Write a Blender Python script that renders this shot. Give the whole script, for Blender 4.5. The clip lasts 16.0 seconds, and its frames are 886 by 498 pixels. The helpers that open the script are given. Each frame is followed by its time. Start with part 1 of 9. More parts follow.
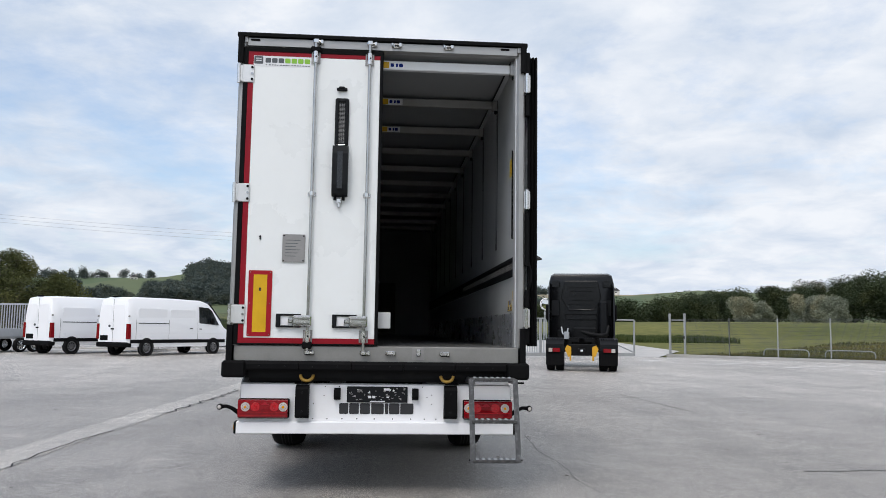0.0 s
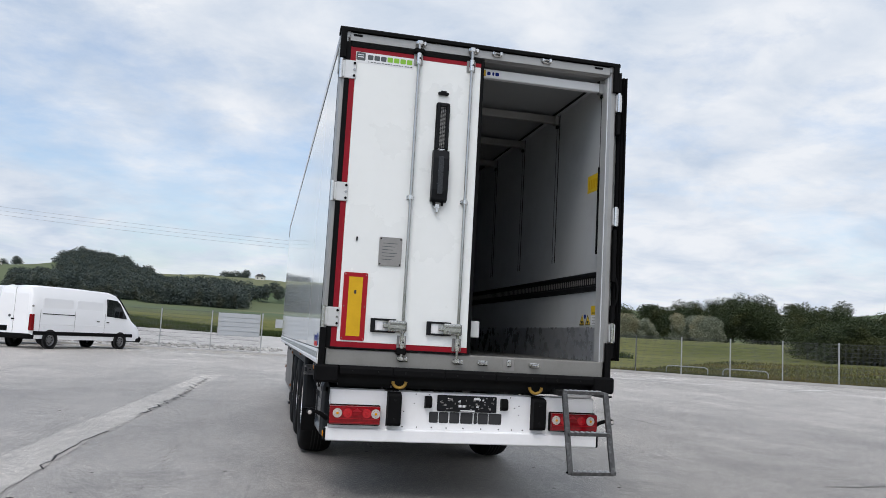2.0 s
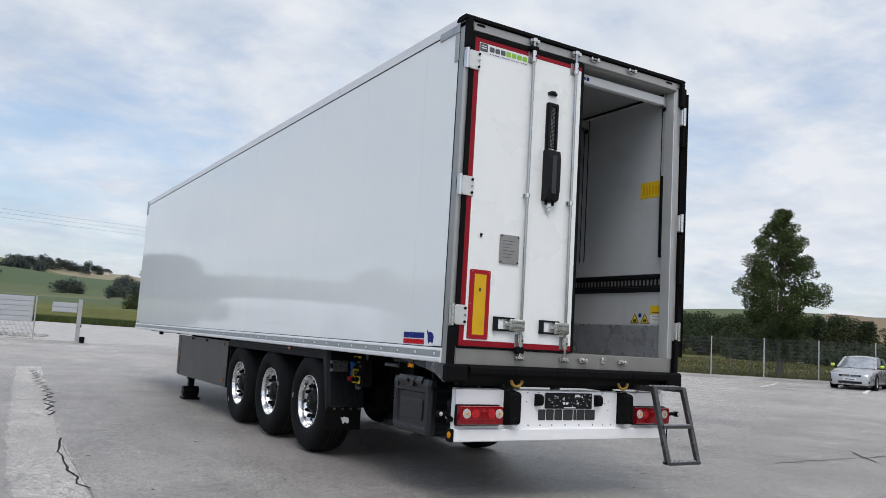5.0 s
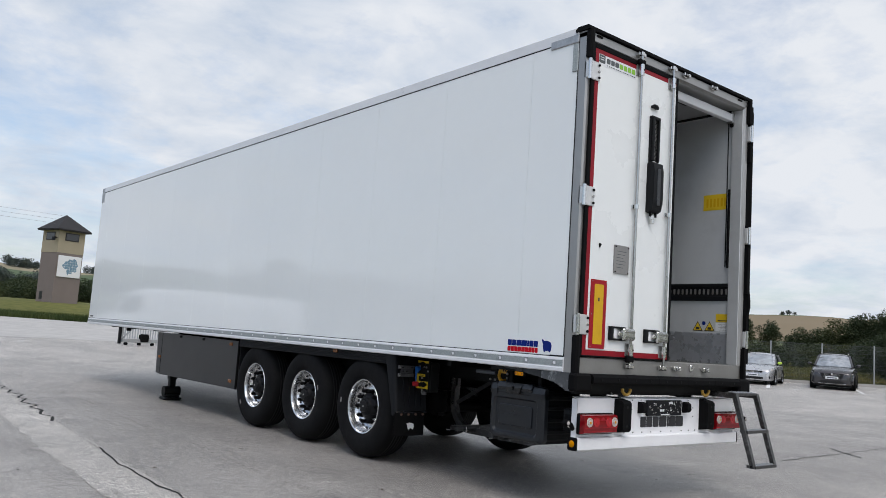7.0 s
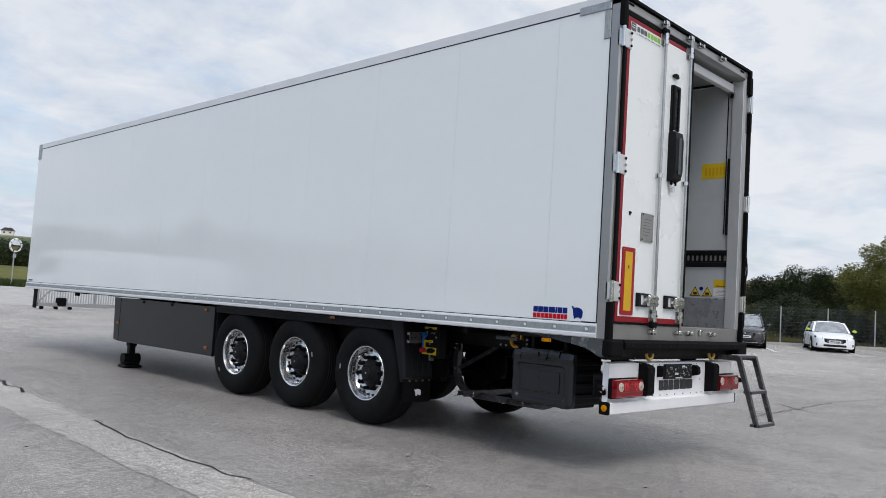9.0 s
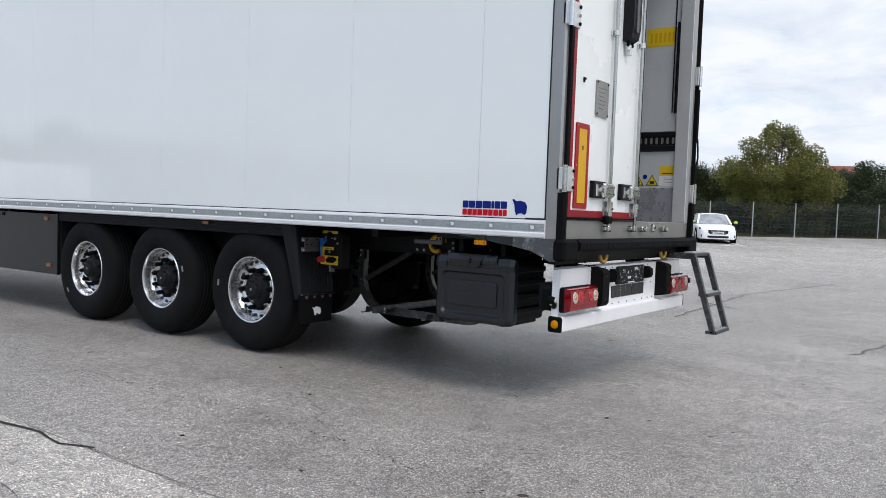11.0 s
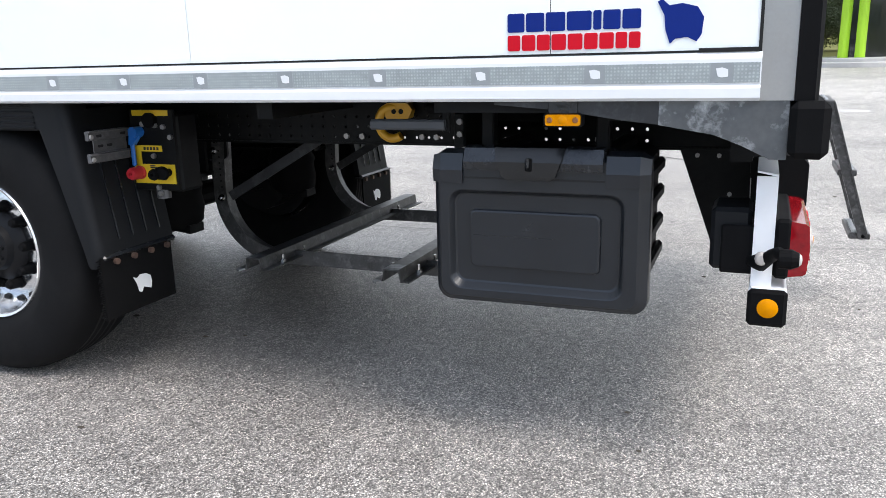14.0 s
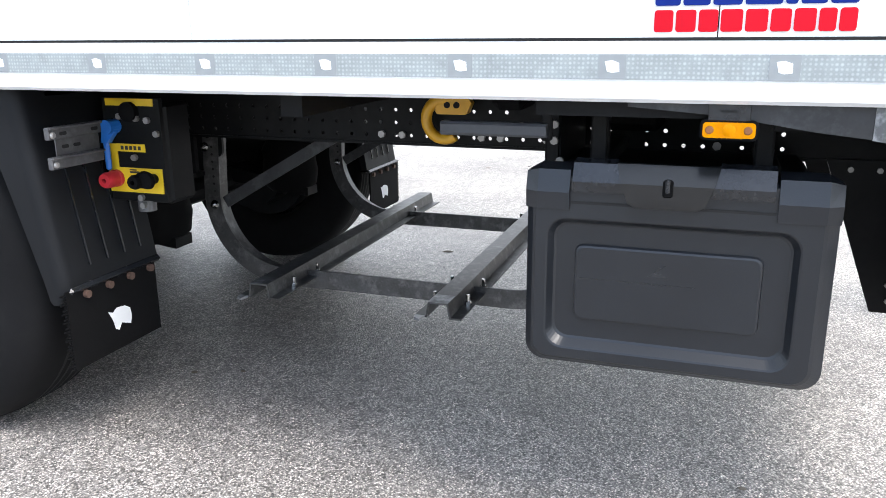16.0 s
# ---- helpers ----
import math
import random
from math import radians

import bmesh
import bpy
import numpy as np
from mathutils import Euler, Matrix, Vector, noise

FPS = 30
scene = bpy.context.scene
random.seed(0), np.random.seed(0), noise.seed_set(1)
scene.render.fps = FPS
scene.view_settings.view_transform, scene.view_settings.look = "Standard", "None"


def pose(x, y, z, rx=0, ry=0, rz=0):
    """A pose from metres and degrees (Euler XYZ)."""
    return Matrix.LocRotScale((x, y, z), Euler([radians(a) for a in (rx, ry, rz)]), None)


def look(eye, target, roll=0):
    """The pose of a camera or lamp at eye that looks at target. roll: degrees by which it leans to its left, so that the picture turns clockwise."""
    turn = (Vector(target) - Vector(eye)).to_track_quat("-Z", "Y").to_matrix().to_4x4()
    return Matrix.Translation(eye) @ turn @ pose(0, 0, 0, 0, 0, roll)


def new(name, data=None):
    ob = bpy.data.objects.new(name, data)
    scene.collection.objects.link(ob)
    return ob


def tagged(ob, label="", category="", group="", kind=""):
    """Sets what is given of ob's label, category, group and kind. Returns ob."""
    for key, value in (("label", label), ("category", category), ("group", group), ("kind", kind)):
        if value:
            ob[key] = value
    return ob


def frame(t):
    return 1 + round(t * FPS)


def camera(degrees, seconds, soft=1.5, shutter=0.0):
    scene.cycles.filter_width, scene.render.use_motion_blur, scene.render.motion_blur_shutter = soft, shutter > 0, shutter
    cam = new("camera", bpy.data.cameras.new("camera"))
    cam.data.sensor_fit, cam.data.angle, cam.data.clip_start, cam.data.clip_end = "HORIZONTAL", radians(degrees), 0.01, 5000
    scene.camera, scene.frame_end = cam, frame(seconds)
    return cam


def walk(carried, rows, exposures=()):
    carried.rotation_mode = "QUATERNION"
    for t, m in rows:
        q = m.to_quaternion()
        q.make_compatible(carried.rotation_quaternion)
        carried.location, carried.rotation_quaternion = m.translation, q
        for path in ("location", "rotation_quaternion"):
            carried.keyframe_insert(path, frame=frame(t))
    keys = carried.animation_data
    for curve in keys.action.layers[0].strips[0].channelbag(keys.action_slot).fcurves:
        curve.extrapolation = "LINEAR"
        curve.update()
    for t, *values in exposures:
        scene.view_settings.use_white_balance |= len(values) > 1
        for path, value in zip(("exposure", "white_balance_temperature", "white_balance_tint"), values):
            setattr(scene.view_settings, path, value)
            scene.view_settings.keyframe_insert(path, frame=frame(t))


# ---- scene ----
cam = camera(58.4, 16.0, 0.55)
PATH = [
    (0, (0.032, -7.046, 1.439), (0.181, -5.062, 1.641), 0.8),
    (0.5, (-0.352, -7.008, 1.426), (-0.163, -5.028, 1.64), 1.4),
    (1, (-0.78, -6.871, 1.393), (-0.523, -4.9, 1.617), 1.9),
    (1.5, (-1.278, -6.779, 1.393), (-0.936, -4.821, 1.619), 2.6),
    (2, (-1.779, -6.747, 1.413), (-1.351, -4.806, 1.638), 3.2),
    (2.5, (-2.292, -6.603, 1.386), (-1.757, -4.69, 1.615), 3.7),
    (3, (-2.842, -6.492, 1.368), (-2.195, -4.614, 1.597), 3.9),
    (3.5, (-3.322, -6.307, 1.349), (-2.573, -4.466, 1.575), 3.9),
    (4, (-3.808, -6.07, 1.35), (-2.96, -4.272, 1.574), 3.7),
    (6.5, (-5.885, -4.579, 1.361), (-4.672, -3.004, 1.583), 3.7),
    (7, (-6.266, -4.31, 1.365), (-5.006, -2.772, 1.586), 3.9),
    (7.5, (-6.538, -4.009, 1.332), (-5.233, -2.51, 1.553), 4.1),
    (8, (-6.818, -3.798, 1.331), (-5.47, -2.338, 1.553), 4.4),
    (8.2, (-6.925, -3.735, 1.368), (-5.563, -2.286, 1.582), 4.3),
    (9.2, (-6.97, -3.5, 1.345), (-5.515, -2.134, 1.465), 3.5),
    (10.3, (-6.438, -3.0, 1.317), (-4.879, -1.747, 1.334), 2.6),
    (10.5, (-6.328, -2.839, 1.304), (-4.747, -1.614, 1.283), 2.4),
    (11, (-5.956, -2.392, 1.303), (-4.327, -1.235, 1.209), 2.1),
    (11.5, (-5.526, -1.953, 1.308), (-3.861, -0.856, 1.142), 1.7),
    (12, (-5.129, -1.48, 1.313), (-3.431, -0.451, 1.074), 1.2),
    (12.5, (-4.684, -1.057, 1.271), (-2.954, -0.101, 0.965), 0.6),
    (13, (-4.278, -0.625, 1.262), (-2.522, 0.255, 0.884), -0.1),
    (13.5, (-3.857, -0.247, 1.267), (-2.077, 0.555, 0.831), -0.8),
    (14, (-3.492, 0.081, 1.28), (-1.69, 0.81, 0.807), -1.5),
    (14.5, (-3.221, 0.371, 1.299), (-1.405, 1.051, 0.812), -1.8),
    (15, (-3.06, 0.479, 1.307), (-1.235, 1.122, 0.799), -1.6),
    (15.5, (-3.003, 0.52, 1.305), (-1.176, 1.143, 0.782), -1.1),
    (16, (-2.985, 0.617, 1.297), (-1.165, 1.252, 0.763), -0.5),
]
walk(cam, [(t, look(eye, target, roll)) for t, eye, target, roll in PATH], exposures=[(0, -0.16), (2.5, -0.25), (6.5, -0.31), (8, -0.32), (10.5, -0.22), (11, -0.07), (12.5, 0.26), (13, 0.38), (14, 0.75), (15, 1.18), (16, 1.40)])

# ---- sky, sun, exposure ----
world = bpy.data.worlds.new("overcast_sky")
scene.world = world
world.use_nodes = True
wn, wl = world.node_tree.nodes, world.node_tree.links
wn.clear()
SUN_EL, SUN_AZ = radians(56), radians(206)


def wnode(kind, **values):
    n = wn.new(kind)
    for k, v in values.items():
        if k in n.inputs:
            n.inputs[k].default_value = v
    return n


sky = wnode("ShaderNodeTexSky")
sky.sky_type, sky.sun_disc, sky.sun_elevation, sky.sun_rotation = "NISHITA", False, SUN_EL, SUN_AZ
sky.air_density, sky.dust_density, sky.ozone_density = 1.0, 2.5, 1.2
wc = wnode("ShaderNodeTexCoord")
sep = wnode("ShaderNodeSeparateXYZ")
wl.new(wc.outputs["Generated"], sep.inputs[0])
den = wnode("ShaderNodeMath"); den.operation = "ADD"; den.inputs[1].default_value = 0.22
wl.new(sep.outputs["Z"], den.inputs[0])
den2 = wnode("ShaderNodeMath"); den2.operation = "MAXIMUM"; den2.inputs[1].default_value = 0.08
wl.new(den.outputs[0], den2.inputs[0])
flat = wnode("ShaderNodeVectorMath"); flat.operation = "DIVIDE"
cmb = wnode("ShaderNodeCombineXYZ")
for k in "XYZ":
    wl.new(den2.outputs[0], cmb.inputs[k])
wl.new(wc.outputs["Generated"], flat.inputs[0]); wl.new(cmb.outputs[0], flat.inputs[1])
cl1 = wnode("ShaderNodeTexNoise", Scale=0.95, Detail=9.0, Roughness=0.58, Distortion=0.25)
wl.new(flat.outputs[0], cl1.inputs["Vector"])
cl2 = wnode("ShaderNodeTexNoise", Scale=3.6, Detail=8.0, Roughness=0.55, Distortion=0.3)
wl.new(flat.outputs[0], cl2.inputs["Vector"])
mask = wnode("ShaderNodeValToRGB")
mask.color_ramp.elements[0].position, mask.color_ramp.elements[1].position = 0.47, 0.80
east = [wnode("ShaderNodeMath") for _ in range(2)]
for node, source, weight in zip(east, (cl1, cl2), (0.10, 0.12)):
    node.operation, node.inputs[1].default_value = "MULTIPLY_ADD", weight
    wl.new(sep.outputs["X"], node.inputs[0]); wl.new(source.outputs["Fac"], node.inputs[2])
puff = wnode("ShaderNodeMath"); puff.operation, puff.inputs[1].default_value = "MULTIPLY_ADD", 0.42
puffs = wnode("ShaderNodeTexNoise", Scale=6.5, Detail=6.0, Roughness=0.62, Distortion=0.15)
wl.new(flat.outputs[0], puffs.inputs["Vector"])
wl.new(puffs.outputs["Fac"], puff.inputs[0]); wl.new(east[0].outputs[0], puff.inputs[2])
wl.new(puff.outputs[0], mask.inputs[0])
tone = wnode("ShaderNodeValToRGB")
tone.color_ramp.elements[0].position, tone.color_ramp.elements[1].position = 0.33, 0.68
tone.color_ramp.elements[0].color = (0.62, 0.72, 0.87, 1)
tone.color_ramp.elements[1].color = (0.945, 0.98, 1.04, 1)
wl.new(east[1].outputs[0], tone.inputs[0])
# the thin cloud glows towards the veiled sun
sun_way = Vector((math.sin(SUN_AZ) * math.cos(SUN_EL), math.cos(SUN_AZ) * math.cos(SUN_EL), math.sin(SUN_EL)))
veil = wnode("ShaderNodeVectorMath"); veil.operation = "DOT_PRODUCT"; veil.inputs[1].default_value = sun_way
wl.new(wc.outputs["Generated"], veil.inputs[0])
glow = wnode("ShaderNodeMapRange"); glow.interpolation_type = "SMOOTHSTEP"
for key, value in (("From Min", 0.2), ("From Max", 1.0), ("To Min", 1.05), ("To Max", 1.25)):
    glow.inputs[key].default_value = value
wl.new(veil.outputs["Value"], glow.inputs["Value"])
bg_sky, bg_cloud = wnode("ShaderNodeBackground", Strength=0.23), wnode("ShaderNodeBackground")
wl.new(sky.outputs[0], bg_sky.inputs[0]); wl.new(tone.outputs[0], bg_cloud.inputs[0]); wl.new(glow.outputs[0], bg_cloud.inputs["Strength"])
wmix, wout = wnode("ShaderNodeMixShader"), wnode("ShaderNodeOutputWorld")
wl.new(mask.outputs[0], wmix.inputs[0]); wl.new(bg_sky.outputs[0], wmix.inputs[1]); wl.new(bg_cloud.outputs[0], wmix.inputs[2])
wl.new(wmix.outputs[0], wout.inputs[0])

sun_lamp = bpy.data.lights.new("sun", "SUN")
sun_lamp.energy, sun_lamp.angle, sun_lamp.color = 1.4, radians(25), (1.0, 0.98, 0.955)
sun_ob = new("sun", sun_lamp)
sun_ob.matrix_world = look(sun_way * 50, (0, 0, 0))


# ---- building helpers ----
class M:
    """Collects vertices and faces of one mesh."""

    def __init__(self):
        self.v, self.f = [], []

    def add(self, vs, fs):
        o = len(self.v)
        self.v += [tuple(p) for p in vs]
        self.f += [tuple(i + o for i in q) for q in fs]
        return self

    def box(self, x0, x1, y0, y1, z0, z1, c=0.0):
        """A box; c: width of the chamfer on all its edges."""
        x0, x1, y0, y1, z0, z1 = min(x0, x1), max(x0, x1), min(y0, y1), max(y0, y1), min(z0, z1), max(z0, z1)
        c = min(c, 0.49 * min(x1 - x0, y1 - y0, z1 - z0))
        if c <= 0:
            vs = [(x, y, z) for x in (x0, x1) for y in (y0, y1) for z in (z0, z1)]
            return self.add(vs, [(0, 1, 3, 2), (4, 6, 7, 5), (0, 4, 5, 1), (2, 3, 7, 6), (0, 2, 6, 4), (1, 5, 7, 3)])
        lo, hi = (x0, y0, z0), (x1, y1, z1)
        vs, ids = [], {}
        for sx in (0, 1):
            for sy in (0, 1):
                for sz in (0, 1):
                    s = (sx, sy, sz)
                    for a in range(3):
                        p = [hi[k] if s[k] else lo[k] for k in range(3)]
                        for k in range(3):
                            if k != a:
                                p[k] += -c if s[k] else c
                        ids[s, a] = len(vs)
                        vs.append(tuple(p))
        fs = []
        for a in range(3):
            b, d = (a + 1) % 3, (a + 2) % 3
            for sa in (0, 1):
                q = []
                for sb, sd in ((0, 0), (1, 0), (1, 1), (0, 1)):
                    s = [0, 0, 0]
                    s[a], s[b], s[d] = sa, sb, sd
                    q.append(ids[tuple(s), a])
                fs.append(tuple(q if sa else q[::-1]))
            for sb in (0, 1):
                for sd in (0, 1):
                    q = []
                    for sa in (0, 1):
                        s = [0, 0, 0]
                        s[a], s[b], s[d] = sa, sb, sd
                        q.append((ids[tuple(s), b], ids[tuple(s), d]))
                    r = (q[0][0], q[1][0], q[1][1], q[0][1])
                    fs.append(r if (sb + sd) % 2 else r[::-1])
        for sx in (0, 1):
            for sy in (0, 1):
                for sz in (0, 1):
                    r = (ids[(sx, sy, sz), 0], ids[(sx, sy, sz), 1], ids[(sx, sy, sz), 2])
                    fs.append(r if (sx + sy + sz) % 2 else r[::-1])
        return self.add(vs, fs)

    def cyl(self, a, b, r, n=12, r2=None, cap=True):
        a, b = Vector(a), Vector(b)
        r2 = r if r2 is None else r2
        d = (b - a).normalized()
        u = d.orthogonal().normalized()
        w = d.cross(u)
        vs = []
        for p, rr in ((a, r), (b, r2)):
            for i in range(n):
                t = 2 * math.pi * i / n
                vs.append(p + (u * math.cos(t) + w * math.sin(t)) * rr)
        fs = [(i, (i + 1) % n, n + (i + 1) % n, n + i) for i in range(n)]
        if cap:
            fs += [tuple(range(n))[::-1], tuple(range(n, 2 * n))]
        return self.add(vs, fs)

    def tube(self, pts, r, n=8, sx=1.0, cap=True):
        """A round tube along points; r may be a list."""
        pts = [Vector(p) for p in pts]
        k = len(pts)
        rs = r if isinstance(r, (list, tuple)) else [r] * k
        ref = None
        vs = []
        for i, p in enumerate(pts):
            d = (pts[min(i + 1, k - 1)] - pts[max(i - 1, 0)]).normalized()
            if ref is None:
                ref = d.orthogonal().normalized()
            u = (ref - d * ref.dot(d)).normalized()
            ref = u
            w = d.cross(u)
            for j in range(n):
                t = 2 * math.pi * j / n
                vs.append(p + (u * math.cos(t) * sx + w * math.sin(t)) * rs[i])
        fs = [(i * n + j, i * n + (j + 1) % n, (i + 1) * n + (j + 1) % n, (i + 1) * n + j) for i in range(k - 1) for j in range(n)]
        if cap:
            fs += [tuple(range(n))[::-1], tuple(range((k - 1) * n, k * n))]
        return self.add(vs, fs)

    def sweep(self, pts, w, h, side):
        """A flat bar along points: half width w along the vector side, half height h across it."""
        pts = [Vector(p) for p in pts]
        s = Vector(side).normalized()
        k, vs = len(pts), []
        for i, p in enumerate(pts):
            d = (pts[min(i + 1, k - 1)] - pts[max(i - 1, 0)]).normalized()
            u = d.cross(s).normalized()
            vs += [p + s * w + u * h, p - s * w + u * h, p - s * w - u * h, p + s * w - u * h]
        fs = [(i * 4 + j, i * 4 + (j + 1) % 4, i * 4 + 4 + (j + 1) % 4, i * 4 + 4 + j) for i in range(k - 1) for j in range(4)]
        fs += [(3, 2, 1, 0), tuple(range(4 * k - 4, 4 * k))]
        return self.add(vs, fs)

    def prism(self, poly, axis, a0, a1):
        """A polygon pushed along an axis. poly: 2D points in the two other axes, in the order x, y, z."""
        n = len(poly)

        def at(p, a):
            q = list(p)
            q.insert("xyz".index(axis), a)
            return q
        vs = [at(p, a0) for p in poly] + [at(p, a1) for p in poly]
        fs = [(i, (i + 1) % n, n + (i + 1) % n, n + i) for i in range(n)] + [tuple(range(n))[::-1], tuple(range(n, 2 * n))]
        return self.add(vs, fs)

    def lathe(self, prof, centre, axis="x", n=32, closed=False):
        """A profile of (radius, along) turned round an axis."""
        c, vs, k = centre, [], len(prof)
        for r, a in prof:
            for i in range(n):
                t = 2 * math.pi * i / n
                p, q = r * math.cos(t), r * math.sin(t)
                vs.append({"x": (c[0] + a, c[1] + p, c[2] + q), "y": (c[0] + p, c[1] + a, c[2] + q), "z": (c[0] + p, c[1] + q, c[2] + a)}[axis])
        fs = [(j * n + i, j * n + (i + 1) % n, (j + 1) % k * n + (i + 1) % n, (j + 1) % k * n + i) for j in range(k if closed else k - 1) for i in range(n)]
        return self.add(vs, fs)

    def moved(self, m):
        self.v = [tuple(m @ Vector(p)) for p in self.v]
        return self


def mesh_of(name, m, material, smooth=False, fix=True):
    me = bpy.data.meshes.new(name)
    me.from_pydata(m.v, [], m.f)
    if fix:
        bm = bmesh.new()
        bm.from_mesh(me)
        bmesh.ops.recalc_face_normals(bm, faces=bm.faces)
        bm.to_mesh(me)
        bm.free()
    me.materials.append(material)
    if smooth:
        me.polygons.foreach_set("use_smooth", [True] * len(me.polygons))
        me.set_sharp_from_angle(angle=radians(40))
    me.update()
    return me


def part(name, m, material, parent=None, label="", smooth=False, fix=True):
    """One mesh object under a thing or a part."""
    ob = new(name, m if isinstance(m, bpy.types.Mesh) else mesh_of(name, m, material, smooth, fix))
    ob.parent = parent
    return tagged(ob, label)


def thing(name, label, category, group="", at=None):
    ob = new(name)
    ob.empty_display_size = 0.2
    if at is not None:
        ob.matrix_world = at
    return tagged(ob, label, category, group)


def structure(name, m, material, label, category, smooth=False, fix=True):
    ob = part(name, m, material, None, "", smooth, fix)
    return tagged(ob, label, category, "", "structure")


def loft(rows, caps=True):
    """A skin through cross-sections with equal numbers of points."""
    s = M()
    n = len(rows[0])
    for r in rows:
        s.v += r
    s.f += [(j * n + i, j * n + (i + 1) % n, (j + 1) * n + (i + 1) % n, (j + 1) * n + i) for j in range(len(rows) - 1) for i in range(n)]
    if caps:
        s.f += [tuple(range(n))[::-1], tuple(range((len(rows) - 1) * n, len(rows) * n))]
    return s


def rounded(x0, x1, y0, y1, r, n=4):
    """Corner points of a rounded rectangle in the plane."""
    out = []
    for cx, cy, a in ((x1 - r, y1 - r, 0), (x0 + r, y1 - r, 90), (x0 + r, y0 + r, 180), (x1 - r, y0 + r, 270)):
        for i in range(n + 1):
            t = radians(a + 90 * i / n)
            out.append((cx + r * math.cos(t), cy + r * math.sin(t)))
    return out


def ground_z(x, y):
    """The height of the yard: nearly flat round the trailer, rising gently outwards and more to the east."""
    r = min(math.hypot(x, y - 2), 48)
    return (0.006 * (r - 5) ** 2 / (r + 10) if r > 5 else 0.0) + 0.00032 * max(min(x, 46) - 12, 0) ** 2


# ---- materials ----
def mat(name, color, rough=0.5, metal=0.0, var=0.12, scale=3.0, fine=60.0, bump=0.0, spec=0.5, dirt=None, dirt_amount=0.3, island=0.0, rand=0.0, rough_var=0.08, coat=0.0, glow=0.0):
    """A surface with a broad and a fine variation in colour, roughness and relief, at real size."""
    ma = bpy.data.materials.new(name)
    ma.use_nodes = True
    n, l = ma.node_tree.nodes, ma.node_tree.links
    b = n["Principled BSDF"]
    b.inputs["Metallic"].default_value = metal
    b.inputs["Specular IOR Level"].default_value = spec
    b.inputs["Coat Weight"].default_value = coat
    b.inputs["Coat Roughness"].default_value = 0.04
    tc = n.new("ShaderNodeTexCoord")
    broad, grain = n.new("ShaderNodeTexNoise"), n.new("ShaderNodeTexNoise")
    broad.inputs["Scale"].default_value, broad.inputs["Detail"].default_value, broad.inputs["Roughness"].default_value = scale, 6.0, 0.6
    grain.inputs["Scale"].default_value, grain.inputs["Detail"].default_value = fine, 3.0
    for k in (broad, grain):
        l.new(tc.outputs["Object"], k.inputs["Vector"])
    add = n.new("ShaderNodeMath"); add.operation = "MULTIPLY_ADD"
    l.new(grain.outputs["Fac"], add.inputs[0]); add.inputs[1].default_value = 0.35; l.new(broad.outputs["Fac"], add.inputs[2])
    rng = n.new("ShaderNodeMapRange")
    rng.inputs["From Min"].default_value, rng.inputs["From Max"].default_value = 0.4, 0.95
    rng.inputs["To Min"].default_value, rng.inputs["To Max"].default_value = 1 - var, 1 + var
    l.new(add.outputs[0], rng.inputs["Value"])
    last = rng.outputs[0]
    for amount, kind, sock in ((island, "ShaderNodeNewGeometry", "Random Per Island"), (rand, "ShaderNodeObjectInfo", "Random")):
        if amount:
            src = n.new(kind)
            r2 = n.new("ShaderNodeMapRange")
            r2.inputs["To Min"].default_value, r2.inputs["To Max"].default_value = 1 - amount, 1 + amount
            l.new(src.outputs[sock], r2.inputs["Value"])
            mu = n.new("ShaderNodeMath"); mu.operation = "MULTIPLY"
            l.new(last, mu.inputs[0]); l.new(r2.outputs[0], mu.inputs[1])
            last = mu.outputs[0]
    col = n.new("ShaderNodeVectorMath"); col.operation = "SCALE"
    col.inputs[0].default_value = color
    l.new(last, col.inputs["Scale"])
    out = col.outputs[0]
    if dirt:
        dn = n.new("ShaderNodeTexNoise")
        dn.inputs["Scale"].default_value, dn.inputs["Detail"].default_value, dn.inputs["Roughness"].default_value = scale * 1.7, 8.0, 0.68
        l.new(tc.outputs["Object"], dn.inputs["Vector"])
        dr = n.new("ShaderNodeMapRange")
        dr.inputs["From Min"].default_value, dr.inputs["From Max"].default_value = 0.5, 0.75
        dr.inputs["To Max"].default_value = dirt_amount
        l.new(dn.outputs["Fac"], dr.inputs["Value"])
        mx = n.new("ShaderNodeMix"); mx.data_type = "RGBA"
        l.new(dr.outputs[0], mx.inputs["Factor"]); l.new(out, mx.inputs["A"]); mx.inputs["B"].default_value = (*dirt, 1)
        out = mx.outputs["Result"]
    l.new(out, b.inputs["Base Color"])
    rr = n.new("ShaderNodeMapRange")
    rr.inputs["To Min"].default_value, rr.inputs["To Max"].default_value = max(rough - rough_var, 0.02), min(rough + rough_var, 1)
    l.new(broad.outputs["Fac"], rr.inputs["Value"]); l.new(rr.outputs[0], b.inputs["Roughness"])
    if bump:
        bp = n.new("ShaderNodeBump")
        bp.inputs["Strength"].default_value, bp.inputs["Distance"].default_value = bump, 0.01
        l.new(add.outputs[0], bp.inputs["Height"]); l.new(bp.outputs[0], b.inputs["Normal"])
    if glow:
        b.inputs["Emission Color"].default_value, b.inputs["Emission Strength"].default_value = (*color, 1), glow
    return ma


